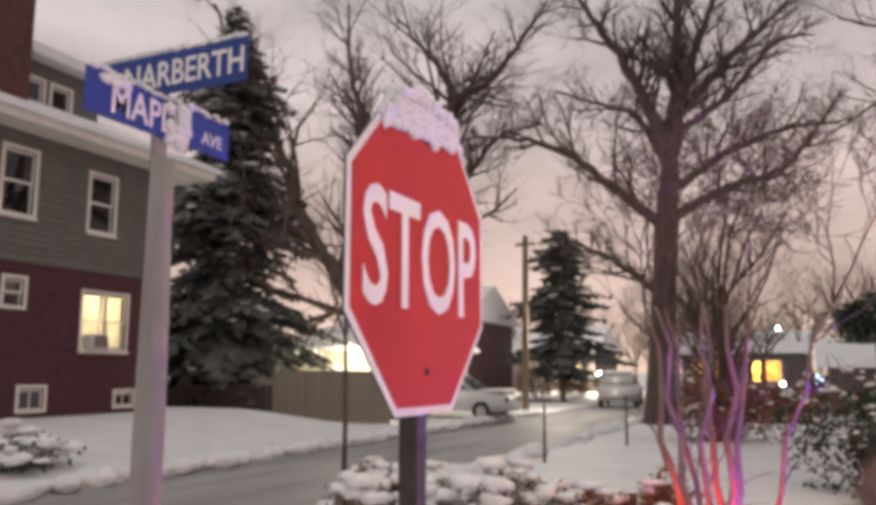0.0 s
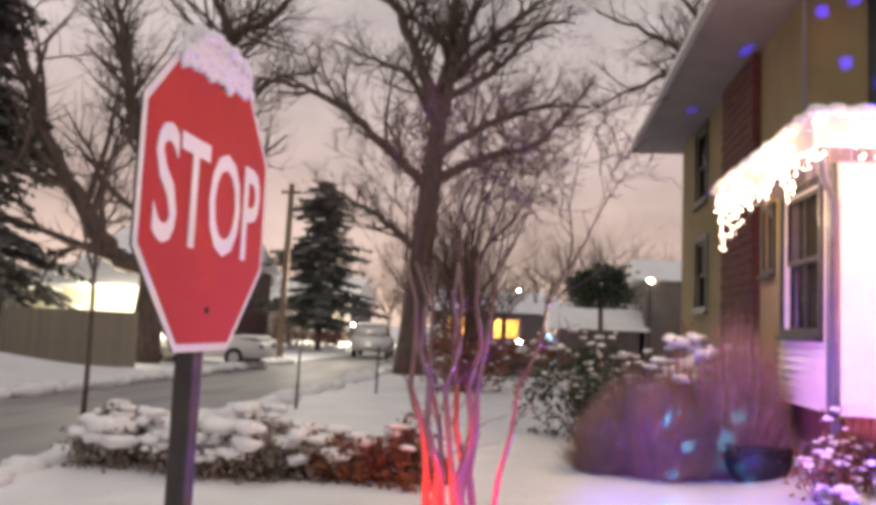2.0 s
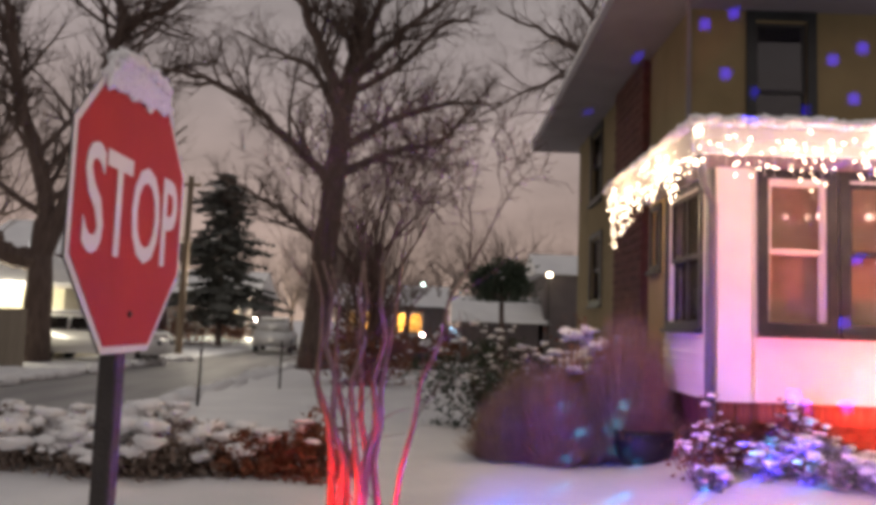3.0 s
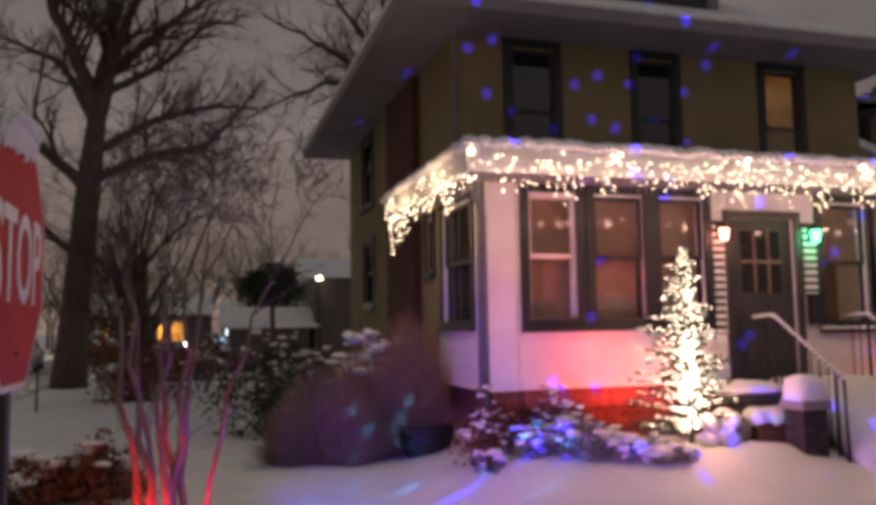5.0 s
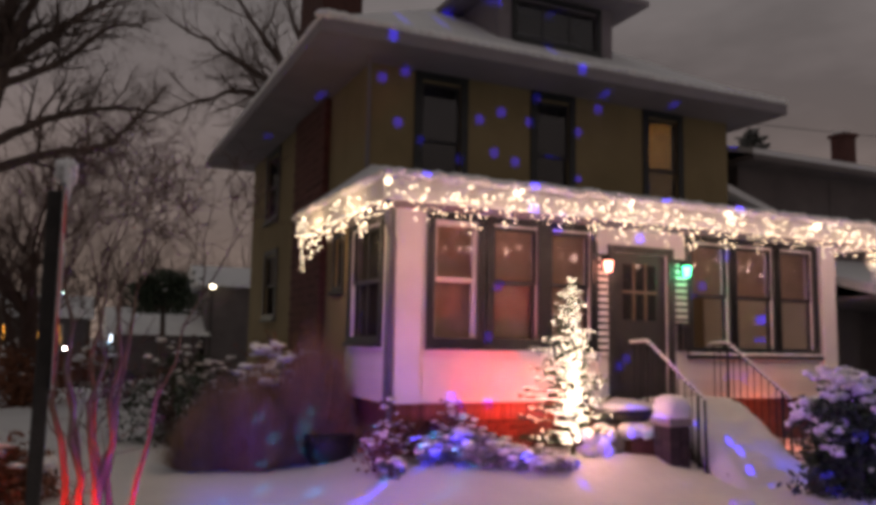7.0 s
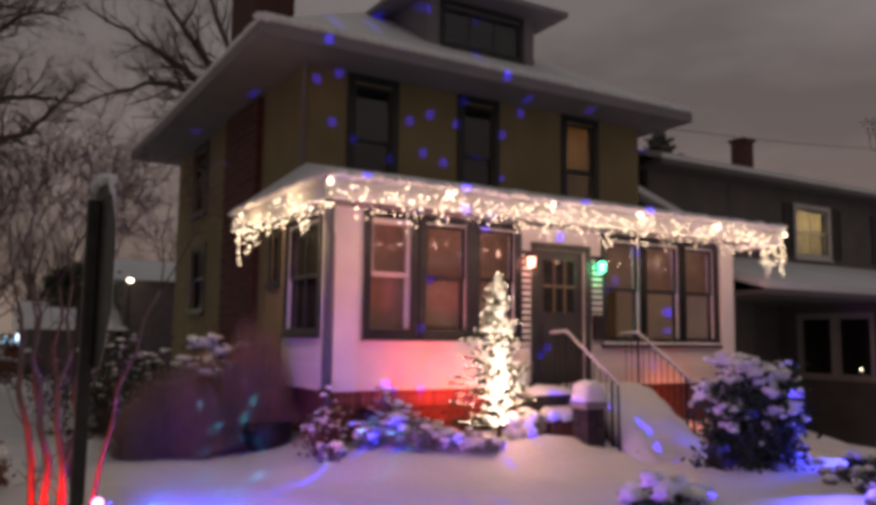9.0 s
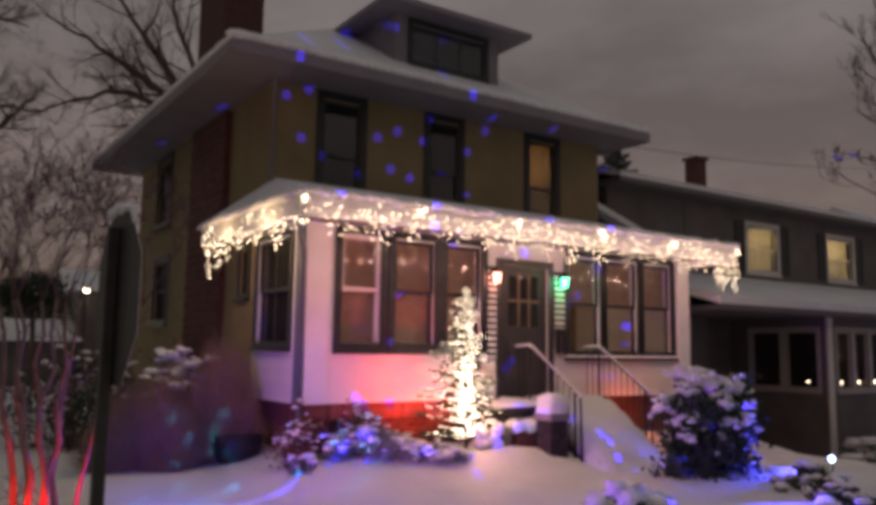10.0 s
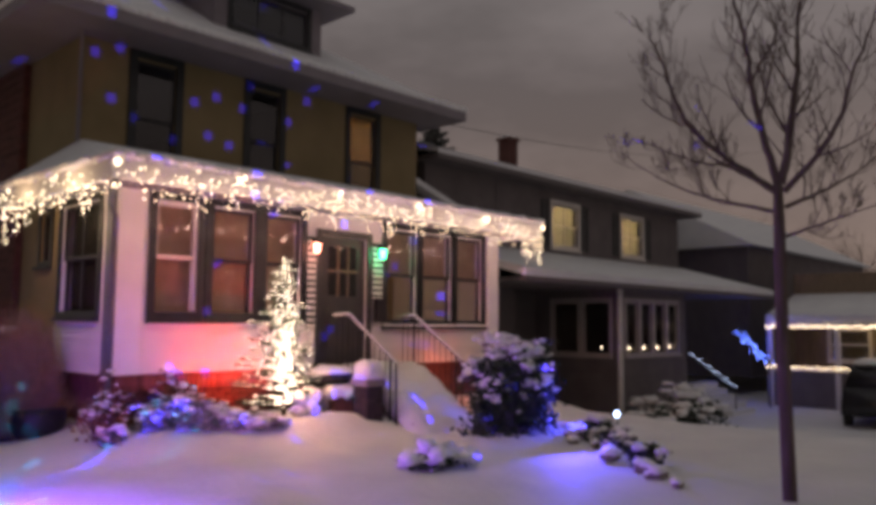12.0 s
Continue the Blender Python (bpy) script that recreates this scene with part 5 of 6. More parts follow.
urn()
bush("rhododendron", "broad evergreen bush loaded with snow beside the steps", (7.05, 4.85, 0.05), 0.58, 0.56, 1.50, LEAF_GREEN, 9500, 0.055, 401, 430, 0.064, 70, 0.5, puff=0.6)
bush("juniper", "low spreading juniper under snow on the front lawn", (4.45, 3.9, 0.06), 0.42, 0.30, 0.14, LEAF_GREEN, 1700, 0.035, 402, 70, 0.10, 20, 0.2)


for jx, jy, jr, sd in ((7.25, 3.35, 0.34, 411), (6.75, 2.85, 0.26, 412), (6.05, 2.1, 0.24, 413), (7.75, 3.75, 0.28, 414)):
    bush("creeping_juniper", "small dark creeping juniper tipped with snow", (jx, jy, 0.05), jr, jr * 0.8, 0.24, LEAF_GREEN, 1000, 0.034, sd, 22, 0.06, 12, 0.3, group="junipers along the stone edging")


def edging_stones():
    rnd = random.Random(61)
    for i in range(22):
        f = i / 21
        x, y = 8.4 - 3.2 * f + rnd.gauss(0, .1), 5.3 - 3.9 * f + rnd.gauss(0, .1)
        V, F = [], []
        s = rnd.uniform(0.05, 0.10)
        blob(V, F, (x, y, 0.08 + s * 0.3), s * 1.2, s, s * 0.75, rnd, 0.2, 9, 6)
        t = thing("edging_stone", (x, y, 0.05), "rounded edging stone with a cap of snow", "stone", "stones edging the bed")
        part("stone", (V, F), MORTAR, t, "", True)
        V, F = [], []
        blob(V, F, (x, y, 0.09 + s * 0.6), s * 1.25, s * 1.1, s * 0.55, rnd, 0.15, 9, 6)
        part("snow_cap", (V, F), SNOW_CLUMP, t, "", True)


edging_stones()


def garden_spotlight(x, y, z, aim, colour, strength, label):
    t = thing("garden_spotlight", (x, y, 0.0), label, "garden light")
    part("stake", pipe([(x, y, 0.0), (x, y, z - 0.06)], 0.009), IRON, t)
    d = (Vector(aim) - Vector((x, y, z))).normalized()
    V, F = [], []
    c = Vector((x, y, z))
    tube(V, F, c - d * 0.10, c - d * 0.02, 0.03, 0.05, 12)
    part("housing", (V, F), IRON, t, "", True)
    V, F = [], []
    tube(V, F, c - d * 0.019, c - d * 0.012, 0.045, 0.045, 12)
    part("lens", (V, F), glow("lens_glow", colour, strength), t, "glowing lens")


garden_spotlight(8.62, 3.97, 0.28, (7.9, 2.2, 0.5), (0.45, 0.6, 1.0), 10, "small stake spotlight shining blue across the snow")
garden_spotlight(-0.60, 4.74, 0.34, (-0.9, 3.4, 0.75), (1.0, 0.4, 0.85), 3, "small stake floodlight shining magenta in the snow")


def lanterns():
    for x, colour, lb in ((5.68, (1.0, 0.32, 0.22), "red-lit wall lantern beside the door"), (7.08, (0.10, 1.0, 0.45), "green-lit wall lantern beside the door")):
        t = thing("wall_lantern", (x, 7.6, 2.75), lb, "lantern", "lanterns beside the door")
        part("backplate", boxed(x - 0.05, x + 0.05, 7.60, 7.62, 2.70, 2.92, bevel=0.006), IRON, t)
        part("arm", pipe([(x, 7.61, 2.9), (x, 7.52, 2.93), (x, 7.50, 2.88)], 0.009), IRON, t)
        V, F = [], []
        tube(V, F, (x, 7.50, 2.70), (x, 7.50, 2.84), 0.045, 0.065, 6)
        part("glass", (V, F), glow("lantern_glow", colour, 9.0), t, "glowing coloured glass").visible_shadow = False
        V, F = [], []
        tube(V, F, (x, 7.50, 2.84), (x, 7.50, 2.90), 0.085, 0.02, 6)
        part("cap", (V, F), IRON, t)
    t = thing("mailbox", (7.08, 7.6, 1.9), "dark wall mailbox beside the door", "mailbox")
    part("body", boxed(6.98, 7.18, 7.50, 7.618, 1.62, 1.98, bevel=0.015), IRON, t)
    part("lid", boxed(6.97, 7.19, 7.48, 7.618, 1.982, 2.02, bevel=0.006), IRON, t)


lanterns()


# ---- the grey house next door ----
def neighbour():
    t = thing("house", (18.5, 12.0, -0.9), "grey-brown sided two-storey house with glazed porch and lit upper windows", "house")
    up = [(16.75, 18.05, 3.85, 5.05), (20.6, 21.9, 3.85, 5.05)]
    part("wall", pane_wall(14.2, 24.5, -1.0, 5.9, up, 10.8, 0.2, "y"), GREY_SIDING, t, "grey-brown sided front wall")
    part("wall", boxed(11.5, 14.2, 10.82, 11.0, 2.7, 5.9), GREY_SIDING, t)
    part("wall", boxed(14.2, 14.4, 11.0, 19.0, -1.0, 5.9), GREY_SIDING, t)
    part("wall", boxed(24.3, 24.5, 11.0, 19.0, -1.0, 5.9), GREY_SIDING, t)
    part("wall", boxed(14.4, 24.3, 18.8, 19.0, -1.0, 5.9), GREY_SIDING, t)
    part("upper_floor", boxed(14.4, 24.3, 11.0, 18.8, 2.9, 3.05), ROOM_SHADE, t)
    for a, b, c, d in up:
        window(t, a, b, c, d, 10.8, "y", 1, trim=SASH_WHITE, sash=SASH_WHITE, glass=GLASS, behind=BLIND_PALE, tw=0.12, cols=2)
        for u in (a - 0.55, b + 0.17):
            bm = bmesh.new()
            framed(bm, u, u + 0.38, c - 0.05, d + 0.1, 0.05, 10.765, 10.798, "y")
            for k in range(12):
                zz = c + 0.02 + k * 0.1
                box(bm, u + 0.05, u + 0.33, 10.775, 10.79, zz, zz + 0.07)
            part("shutter", bm, TRIM_DARK, t)
    lamp("neighbour_room_lamp", "POINT", (17.4, 11.9, 4.9), 85.0, (1.0, 0.76, 0.42), 0.1)
    lamp("neighbour_room_lamp", "POINT", (21.2, 11.9, 4.9), 85.0, (1.0, 0.76, 0.42), 0.1)
    # main roof: long gable with its ridge along x
    for dz, m, nm in ((0.0, GREY_SIDING, "roof_deck"), (0.12, SNOW, "roof")):
        bm = bmesh.new()
        v = [bm.verts.new(p) for p in ((11.3, 10.2, 5.6 + dz), (25.2, 10.2, 5.6 + dz), (25.2, 14.9, 6.85 + dz), (11.3, 14.9, 6.85 + dz), (11.3, 19.6, 5.6 + dz), (25.2, 19.6, 5.6 + dz), (11.3, 10.2, 5.48 + dz), (25.2, 10.2, 5.48 + dz), (11.3, 19.6, 5.48 + dz), (25.2, 19.6, 5.48 + dz))]
        for q in ((0, 1, 2, 3), (3, 2, 5, 4), (6, 7, 1, 0), (4, 5, 9, 8), (6, 0, 3, 4, 8), (7, 9, 5, 2, 1), (8, 9, 7, 6)):
            bm.faces.new([v[i] for i in q])
        part(nm, bm, m, t)
    ch = part("chimney", boxed(19.82, 20.30, 14.75, 15.25, 6.3, 8.1), DARK_AND_SHADED_BRICK, t, "dark chimney with a snow cap")
    part("chimney_cap", boxed(19.76, 20.36, 14.69, 15.31, 8.1, 8.2), DARK_AND_SHADED_BRICK, ch)
    V, F = [], []
    blob(V, F, (20.06, 15.0, 8.22), 0.3, 0.3, 0.10, random.Random(1), 0.1)
    part("snow_cap", (V, F), SNOW_CLUMP, ch, "", True)
    # glazed porch
    quad = [(16.25, 16.88, 0.85, 2.22), (17.02, 17.62, 0.85, 2.22), (17.76, 18.36, 0.85, 2.22), (18.5, 19.1, 0.85, 2.22)]
    part("porch_wall", pane_wall(15.9, 19.6, -1.0, 2.6, quad, 8.2, 0.16, "y"), GREY_SIDING, t, "grey porch front with white windows")
    pair = [(8.45, 9.25, 0.85, 2.22), (9.4, 10.2, 0.85, 2.22)]
    part("porch_wall", pane_wall(8.36, 10.8, -1.0, 2.6, pair, 15.9, 0.16, "x"), GREY_SIDING, t)
    part("porch_wall", boxed(19.44, 19.6, 8.36, 10.8, -1.0, 2.6), GREY_SIDING, t)
    for a, b, c, d in quad:
        window(t, a, b, c, d, 8.2, "y", 1, trim=SASH_DULL, sash=SASH_DULL, glass=GLASS_DIM, tw=0.07, split=False)
    for a, b, c, d in pair:
        window(t, a, b, c, d, 15.9, "x", 1, trim=SASH_DULL, sash=SASH_DULL, glass=GLASS_DIM, tw=0.07, split=False)
    part("corner_board", boxed(15.84, 16.02, 8.14, 8.198, -1.0, 2.6), SASH_WHITE, t)
    for i, (a, b, c, d) in enumerate(quad):
        V, F = [], []
        tube(V, F, (a + 0.48, 8.38, 0.98), (a + 0.48, 8.38, 1.05), 0.022, 0.008, 6)
        part("window_candle", (V, F), BULB, t, "small candle light")
    V, F = [], []
    tube(V, F, (16.12, 8.85, 1.0), (16.12, 8.85, 1.06), 0.02, 0.008, 6)
    part("window_candle", (V, F), BULB, t, "small candle light")
    bm = bmesh.new()
    prism(bm, [(11.2, 7.6, 2.78), (24.8, 7.6, 2.78), (24.8, 10.8, 3.65), (11.2, 10.8, 3.65)], 0.16)
    part("porch_roof", bm, SNOW, t, "low porch roof under snow")
    bm = bmesh.new()
    prism(bm, [(11.2, 7.58, 2.60), (24.8, 7.58, 2.60), (24.8, 10.8, 2.60), (11.2, 10.8, 2.60)], 0.08)
    part("porch_soffit", bm, GREY_SIDING, t)
    part("side_wing", pane_wall(12.2, 14.2, -1.0, 2.6, [(12.5, 13.3, 0.9, 2.1)], 10.2, 0.2, "y"), GREY_SIDING, t)
    window(t, 12.5, 13.3, 0.9, 2.1, 10.2, "y", 1, trim=SASH_WHITE, sash=SASH_WHITE, tw=0.08)
    # clapboard courses of the porch and upper wall
    for z in [(-0.9 + 0.14 * i) for i in range(11)]:
        part("clapboard", boxed(15.9, 19.6, 8.184, 8.2, z, z + 0.115), GREY_SIDING, t)
        part("clapboard", boxed(15.884, 15.9, 8.36, 10.8, z, z + 0.115), GREY_SIDING, t)
    st = thing("front_steps", (20.7, 7.5, -0.9), "neighbouring steps wound with blue-white lights", "steps")
    bm = bmesh.new()
    for i in range(5):
        box(bm, 19.9, 21.5, 7.0 + i * 0.28, 8.6, -1.0, -0.75 + i * 0.17)
    part("treads", bm, SNOW, st)
    part("rail", pipe([(19.9, 8.2, 0.75), (20.6, 7.2, -0.2), (20.6, 7.2, -0.9)], 0.02), IRON, st)
    V, F = [], []
    for i in range(15):
        f = i / 14
        blob(V, F, (19.88 + 0.72 * f, 8.18 - f, 0.80 - 0.95 * f + 0.05 * math.sin(i * 2.4)), 0.014, 0.014, 0.014, random.Random(i), 0.0, 4, 3)
    tagged(part("bulb_string", (V, F), glow("cool_bulb", (0.6, 0.7, 1.0), 6.0), st), kind="stuff")


neighbour()
bush("boxwood", "snow-topped foundation shrub beside the grey porch", (15.9, 6.6, -0.9), 1.1, 0.7, 1.0, LEAF_GREEN, 2600, 0.06, 501, 70, 0.17, 30, 0.5)


# ---- far porch strung with lights, beyond the grey house ----
def far_porch():
    t = thing("house", (26.5, 5.5, -0.9), "distant house with a porch outlined in warm string lights", "house")
    part("wall", boxed(25.6, 33.0, 7.5, 7.7, -1.0, 3.4), GREY_SIDING, t)
    part("side_wall", pane_wall(2.0, 7.5, -1.0, 3.4, [(3.2, 4.4, 0.5, 1.5), (5.2, 6.4, 0.5, 1.5)], 26.4, 0.2, "x"), WOOD_GREY, t, "tan sided wall")
    for a, b in ((3.2, 4.4), (5.2, 6.4)):
        window(t, a, b, 0.5, 1.5, 26.4, "x", 1, trim=SASH_WHITE, sash=SASH_WHITE, behind=CREAM, tw=0.08)
    bm = bmesh.new()
    prism(bm, [(24.0, 1.5, 1.95), (24.0, 7.6, 1.95), (27.0, 7.6, 2.9), (27.0, 1.5, 2.9)], 0.2)
    part("porch_roof", bm, SNOW, t)
    part("porch_beam", boxed(24.0, 24.15, 1.5, 7.6, 1.55, 1.74), SASH_WHITE, t)
    part("porch_rail", boxed(24.0, 24.12, 1.5, 7.6, 0.22, 0.32), SASH_WHITE, t)
    part("porch_skirt", boxed(24.05, 24.1, 1.5, 7.6, -1.0, 0.22), GREY_SIDING, t)
    for y in (1.6, 3.5, 5.4, 7.4):
        part("porch_post", boxed(24.0, 24.14, y, y + 0.14, -1.0, 1.55), SASH_WHITE, t)
    for z in (1.60, 0.34):
        V, F = [], []
        for i in range(56):
            blob(V, F, (23.96, 1.5 + 6.05 * i / 55, z + 0.03 * math.sin(i * 1.7)), 0.022, 0.022, 0.022, random.Random(i), 0.0, 4, 3)
        tagged(part("bulb_string", (V, F), BULB_DIM, t), kind="stuff")
    lamp("far_porch_lamp", "POINT", (25.3, 4.8, 1.5), 11.0, (1.0, 0.70, 0.30), 0.1)
    V, F = [], []
    rnd = random.Random(8)
    for i in range(60):
        a = rnd.random()
        blob(V, F, (23.2, 8.2 - 1.0 * a + rnd.gauss(0, .1), 1.4 - 0.9 * a + rnd.gauss(0, .06)), 0.02, 0.02, 0.02, rnd, 0.0, 4, 3)
    b = thing("lit_garland", (23.2, 7.7, 0.5), "blue light garland draped on a porch rail", "string lights")
    part("cord", pipe([(23.2, 8.2, 1.4), (23.2, 7.7, 0.95), (23.2, 7.2, 0.5), (23.2, 7.2, -0.95)], 0.02), IRON, b)
    tagged(part("bulb_string", (V, F), glow("blue_bulb", (0.12, 0.2, 1.0), 8.0), b), kind="stuff")
    lamp("blue_garland_glow", "POINT", (22.9, 7.7, 1.1), 22.0, (0.08, 0.12, 1.0), 0.1)


far_porch()


def car(name, label, x, y, z, heading, paint, snow=True):
    """A parked estate car: body from a swept side profile, glass, wheels, lights and snow."""
    t = thing(name, (x, y, z), label, "car", "parked cars")
    m = pose(x, y, z, 0, 0, heading)
    def put(me_data, material, nm, parent=t, smooth=False, label=""):
        if isinstance(me_data, tuple):
            me_data = ([tuple(m @ Vector(v)) for v in me_data[0]], me_data[1])
        else:
            bmesh.ops.transform(me_data, matrix=m, verts=me_data.verts)
        return part(nm, me_data, material, parent, label, smooth)
    def loft(prof, w0, w1, zcut):
        bm = bmesh.new()
        L = [bm.verts.new((px, -(w1 if pz > zcut else w0), pz)) for px, pz in prof]
        R = [bm.verts.new((px, (w1 if pz > zcut else w0), pz)) for px, pz in prof]
        bm.faces.new(L[::-1])
        bm.faces.new(R)
        n = len(prof)
        for i in range(n):
            bm.faces.new((L[i], L[(i + 1) % n], R[(i + 1) % n], R[i]))
        bmesh.ops.recalc_face_normals(bm, faces=bm.faces)
        bmesh.ops.bevel(bm, geom=list(bm.edges), offset=0.03, segments=2, affect="EDGES")
        return bm
    put(loft([(-2.2, 0.3), (2.2, 0.3), (2.25, 0.62), (2.1, 0.84), (1.2, 0.98), (-2.15, 1.0), (-2.25, 0.6)], 0.88, 0.82, 0.9), paint, "body", smooth=True)
    put(loft([(1.15, 0.97), (0.35, 1.5), (-1.75, 1.55), (-2.1, 1.0)], 0.8, 0.64, 1.2), paint, "cabin", smooth=True)
    for s in (-1, 1):
        bm = bmesh.new()
        poly(bm, [(0.85, s * 0.79, 1.05), (0.3, s * 0.70, 1.42), (-0.6, s * 0.70, 1.44), (-0.6, s * 0.79, 1.05)])
        poly(bm, [(-0.7, s * 0.79, 1.05), (-0.7, s * 0.70, 1.44), (-1.6, s * 0.70, 1.45), (-1.85, s * 0.79, 1.05)])
        put(bm, GLASS_BLACK, "side_window")
    bm = bmesh.new()
    poly(bm, [(1.14, -0.7, 1.02), (1.14, 0.7, 1.02), (0.42, 0.6, 1.47), (0.42, -0.6, 1.47)])
    put(bm, GLASS_BLACK, "windscreen")
    for wx in (-1.4, 1.4):
        for s in (-1, 1):
            V, F = [], []
            tube(V, F, (wx, s * 0.70, 0.32), (wx, s * 0.90, 0.32), 0.32, 0.32, 18)
            w = put((V, F), RUBBER, "wheel", smooth=False)
            V, F = [], []
            tube(V, F, (wx, s * 0.89, 0.32), (wx, s * 0.912, 0.32), 0.19, 0.17, 14)
            put((V, F), CAR_PAINT, "rim", w)
    for s in (-1, 1):
        put(boxed(2.17, 2.26, s * 0.62 - 0.14, s * 0.62 + 0.14, 0.62, 0.76, bevel=0.02), GLASS_BLACK, "headlight")
    if snow:
        put(boxed(-1.85, 0.35, -0.62, 0.62, 1.545, 1.66, bevel=0.05), SNOW_CLUMP, "roof_snow", smooth=True, label="slab of snow on the roof")
        put(boxed(1.2, 2.1, -0.7, 0.7, 0.94, 1.03, bevel=0.04), SNOW_CLUMP, "bonnet_snow", smooth=True)


WHITE_CAR = mat("white_car_paint", (0.62, 0.62, 0.62), (0.72, 0.72, 0.71), 2, 0.3, 0.0)
BLACK_CAR = mat("dark_car_paint", (0.02, 0.02, 0.022), (0.035, 0.035, 0.04), 2, 0.25, 0.0)
car("car", "pale estate car dusted with snow in a driveway", -11.4, 25.6, 0.0, 0, WHITE_CAR)
car("car", "snow-covered car parked along the side street", -8.3, 39.0, 0.0, 96, CAR_PAINT)
car("car", "dark car under snow parked before the lit porch", 21.8, 3.6, -0.9, 10, BLACK_CAR)


# ---- across the side street ----
def left_house():
    t = thing("house", (-19.0, 10.0, 0.6), "two-storey house with maroon brick below and sage siding above", "house")
    lower = [(12.85, 14.15, 2.1, 3.38), (10.85, 11.32, 2.92, 3.5), (11.38, 11.98, 0.80, 1.25), (13.94, 14.5, 0.80, 1.12), (7.5, 8.6, 2.1, 3.4)]
    upper = [(10.62, 11.36, 4.85, 6.2), (12.84, 13.55, 4.8, 6.1), (7.6, 8.5, 4.85, 6.2)]
    W, T = -15.0, 0.25
    part("lower_wall", pane_wall(4.0, 15.1, 0.3, 3.86, lower, W - T, T, "x"), MAROON_BRICK, t, "maroon brick ground-floor wall")
    part("upper_wall", pane_wall(4.0, 15.1, 3.86, 6.75, upper, W - T - 0.0, T + 0.03, "x"), GREEN_SIDING, t, "sage clapboard upper wall")
    part("lower_wall", boxed(-24.0, W - T, 14.85, 15.1, 0.3, 3.86), MAROON_BRICK, t)
    part("upper_wall", boxed(-24.0, W - T, 14.85, 15.1, 3.86, 6.75), GREEN_SIDING, t)
    part("back_wall", boxed(-24.2, -24.0, 4.0, 15.1, 0.3, 6.75), GREEN_SIDING, t)
    part("end_wall", boxed(-24.0, W - T, 4.0, 4.2, 0.3, 6.75), GREEN_SIDING, t)
    part("upper_floor", boxed(-24.0, W - T, 4.2, 14.85, 3.7, 3.86), ROOM_SHADE, t)
    for i, (a, b, c, d) in enumerate(lower):
        if i == 0:
            for u, v in ((a, 13.46), (13.54, b)):
                window(t, u, v, c, d, W, "x", -1, trim=SASH_WHITE, sash=SASH_WHITE, glass=GLASS, behind=BLIND_PALE, tw=0.06, behind_part=(0.0, 1.0))
        else:
            window(t, a, b, c, d, W, "x", -1, trim=SASH_WHITE, sash=SASH_WHITE, tw=0.07, split=i != 2 and i != 3, cols=2 if i in (2, 3) else 1, sill=False)
    for a, b, c, d in upper:
        window(t, a, b, c, d, W + 0.03, "x", -1, trim=SASH_WHITE, sash=SASH_WHITE, tw=0.08)
    lamp("kitchen_lamp", "POINT", (-16.3, 13.5, 3.2), 130.0, (1.0, 0.90, 0.66), 0.1)
    ac = thing("window_air_conditioner", (-14.9, 13.2, 2.3), "pale air conditioner set in the lit window", "air conditioner")
    part("body", boxed(-15.05, -14.72, 12.95, 13.42, 2.12, 2.45, bevel=0.02), SASH_WHITE, ac)
    bm = bmesh.new()
    for k in range(6):
        box(bm, -14.72, -14.705, 12.99, 13.38, 2.16 + k * 0.045, 2.185 + k * 0.045)
    part("grille", bm, IRON, ac)
    for z in [3.9 + 0.15 * i for i in range(19)]:
        us = sorted([4.0, 15.1] + [w[0] - 0.09 for w in upper] + [w[1] + 0.09 for w in upper])
        cuts = [(4.0, 15.1)]
        for w in upper:
            if w[2] - 0.1 < z + 0.13 and z < w[3] + 0.12:
                cuts = [c for a, b in cuts for c in (((a, w[0] - 0.09), (w[1] + 0.09, b)) if a < w[0] < b else ((a, b),))]
        for a, b in cuts:
            part("clapboard", boxed(W + 0.031, W + 0.045, a, b, z, z + 0.13), GREEN_SIDING, t)
    # eaves and snowy roof, with a dormer
    part("eave_board", boxed(-24.6, -14.2, 3.4, 16.2, 6.62, 6.80), SASH_WHITE, t, "white eaves")
    bm = bmesh.new()
    v = [bm.verts.new(p) for p in ((-24.7, 3.3, 6.802), (-14.1, 3.3, 6.802), (-14.1, 16.3, 6.802), (-24.7, 16.3, 6.802), (-24.7, 3.3, 6.93), (-14.1, 3.3, 6.93), (-14.1, 16.3, 6.93), (-24.7, 16.3, 6.93), (-19.4, 8.2, 9.3), (-19.4, 11.2, 9.3))]
    for q in ((0, 1, 5, 4), (1, 2, 6, 5), (2, 3, 7, 6), (3, 0, 4, 7), (4, 5, 8), (5, 6, 9, 8), (6, 7, 9), (7, 4, 8, 9), (3, 2, 1, 0)):
        bm.faces.new([v[i] for i in q])
    part("roof", bm, SNOW, t, "snowy hip roof")
    part("dormer", pane_wall(10.6, 13.6, 7.0, 8.6, [(11.5, 12.0, 7.45, 8.15), (12.25, 12.75, 7.45, 8.15)], -15.9, 0.15, "x"), GREEN_SIDING, t)
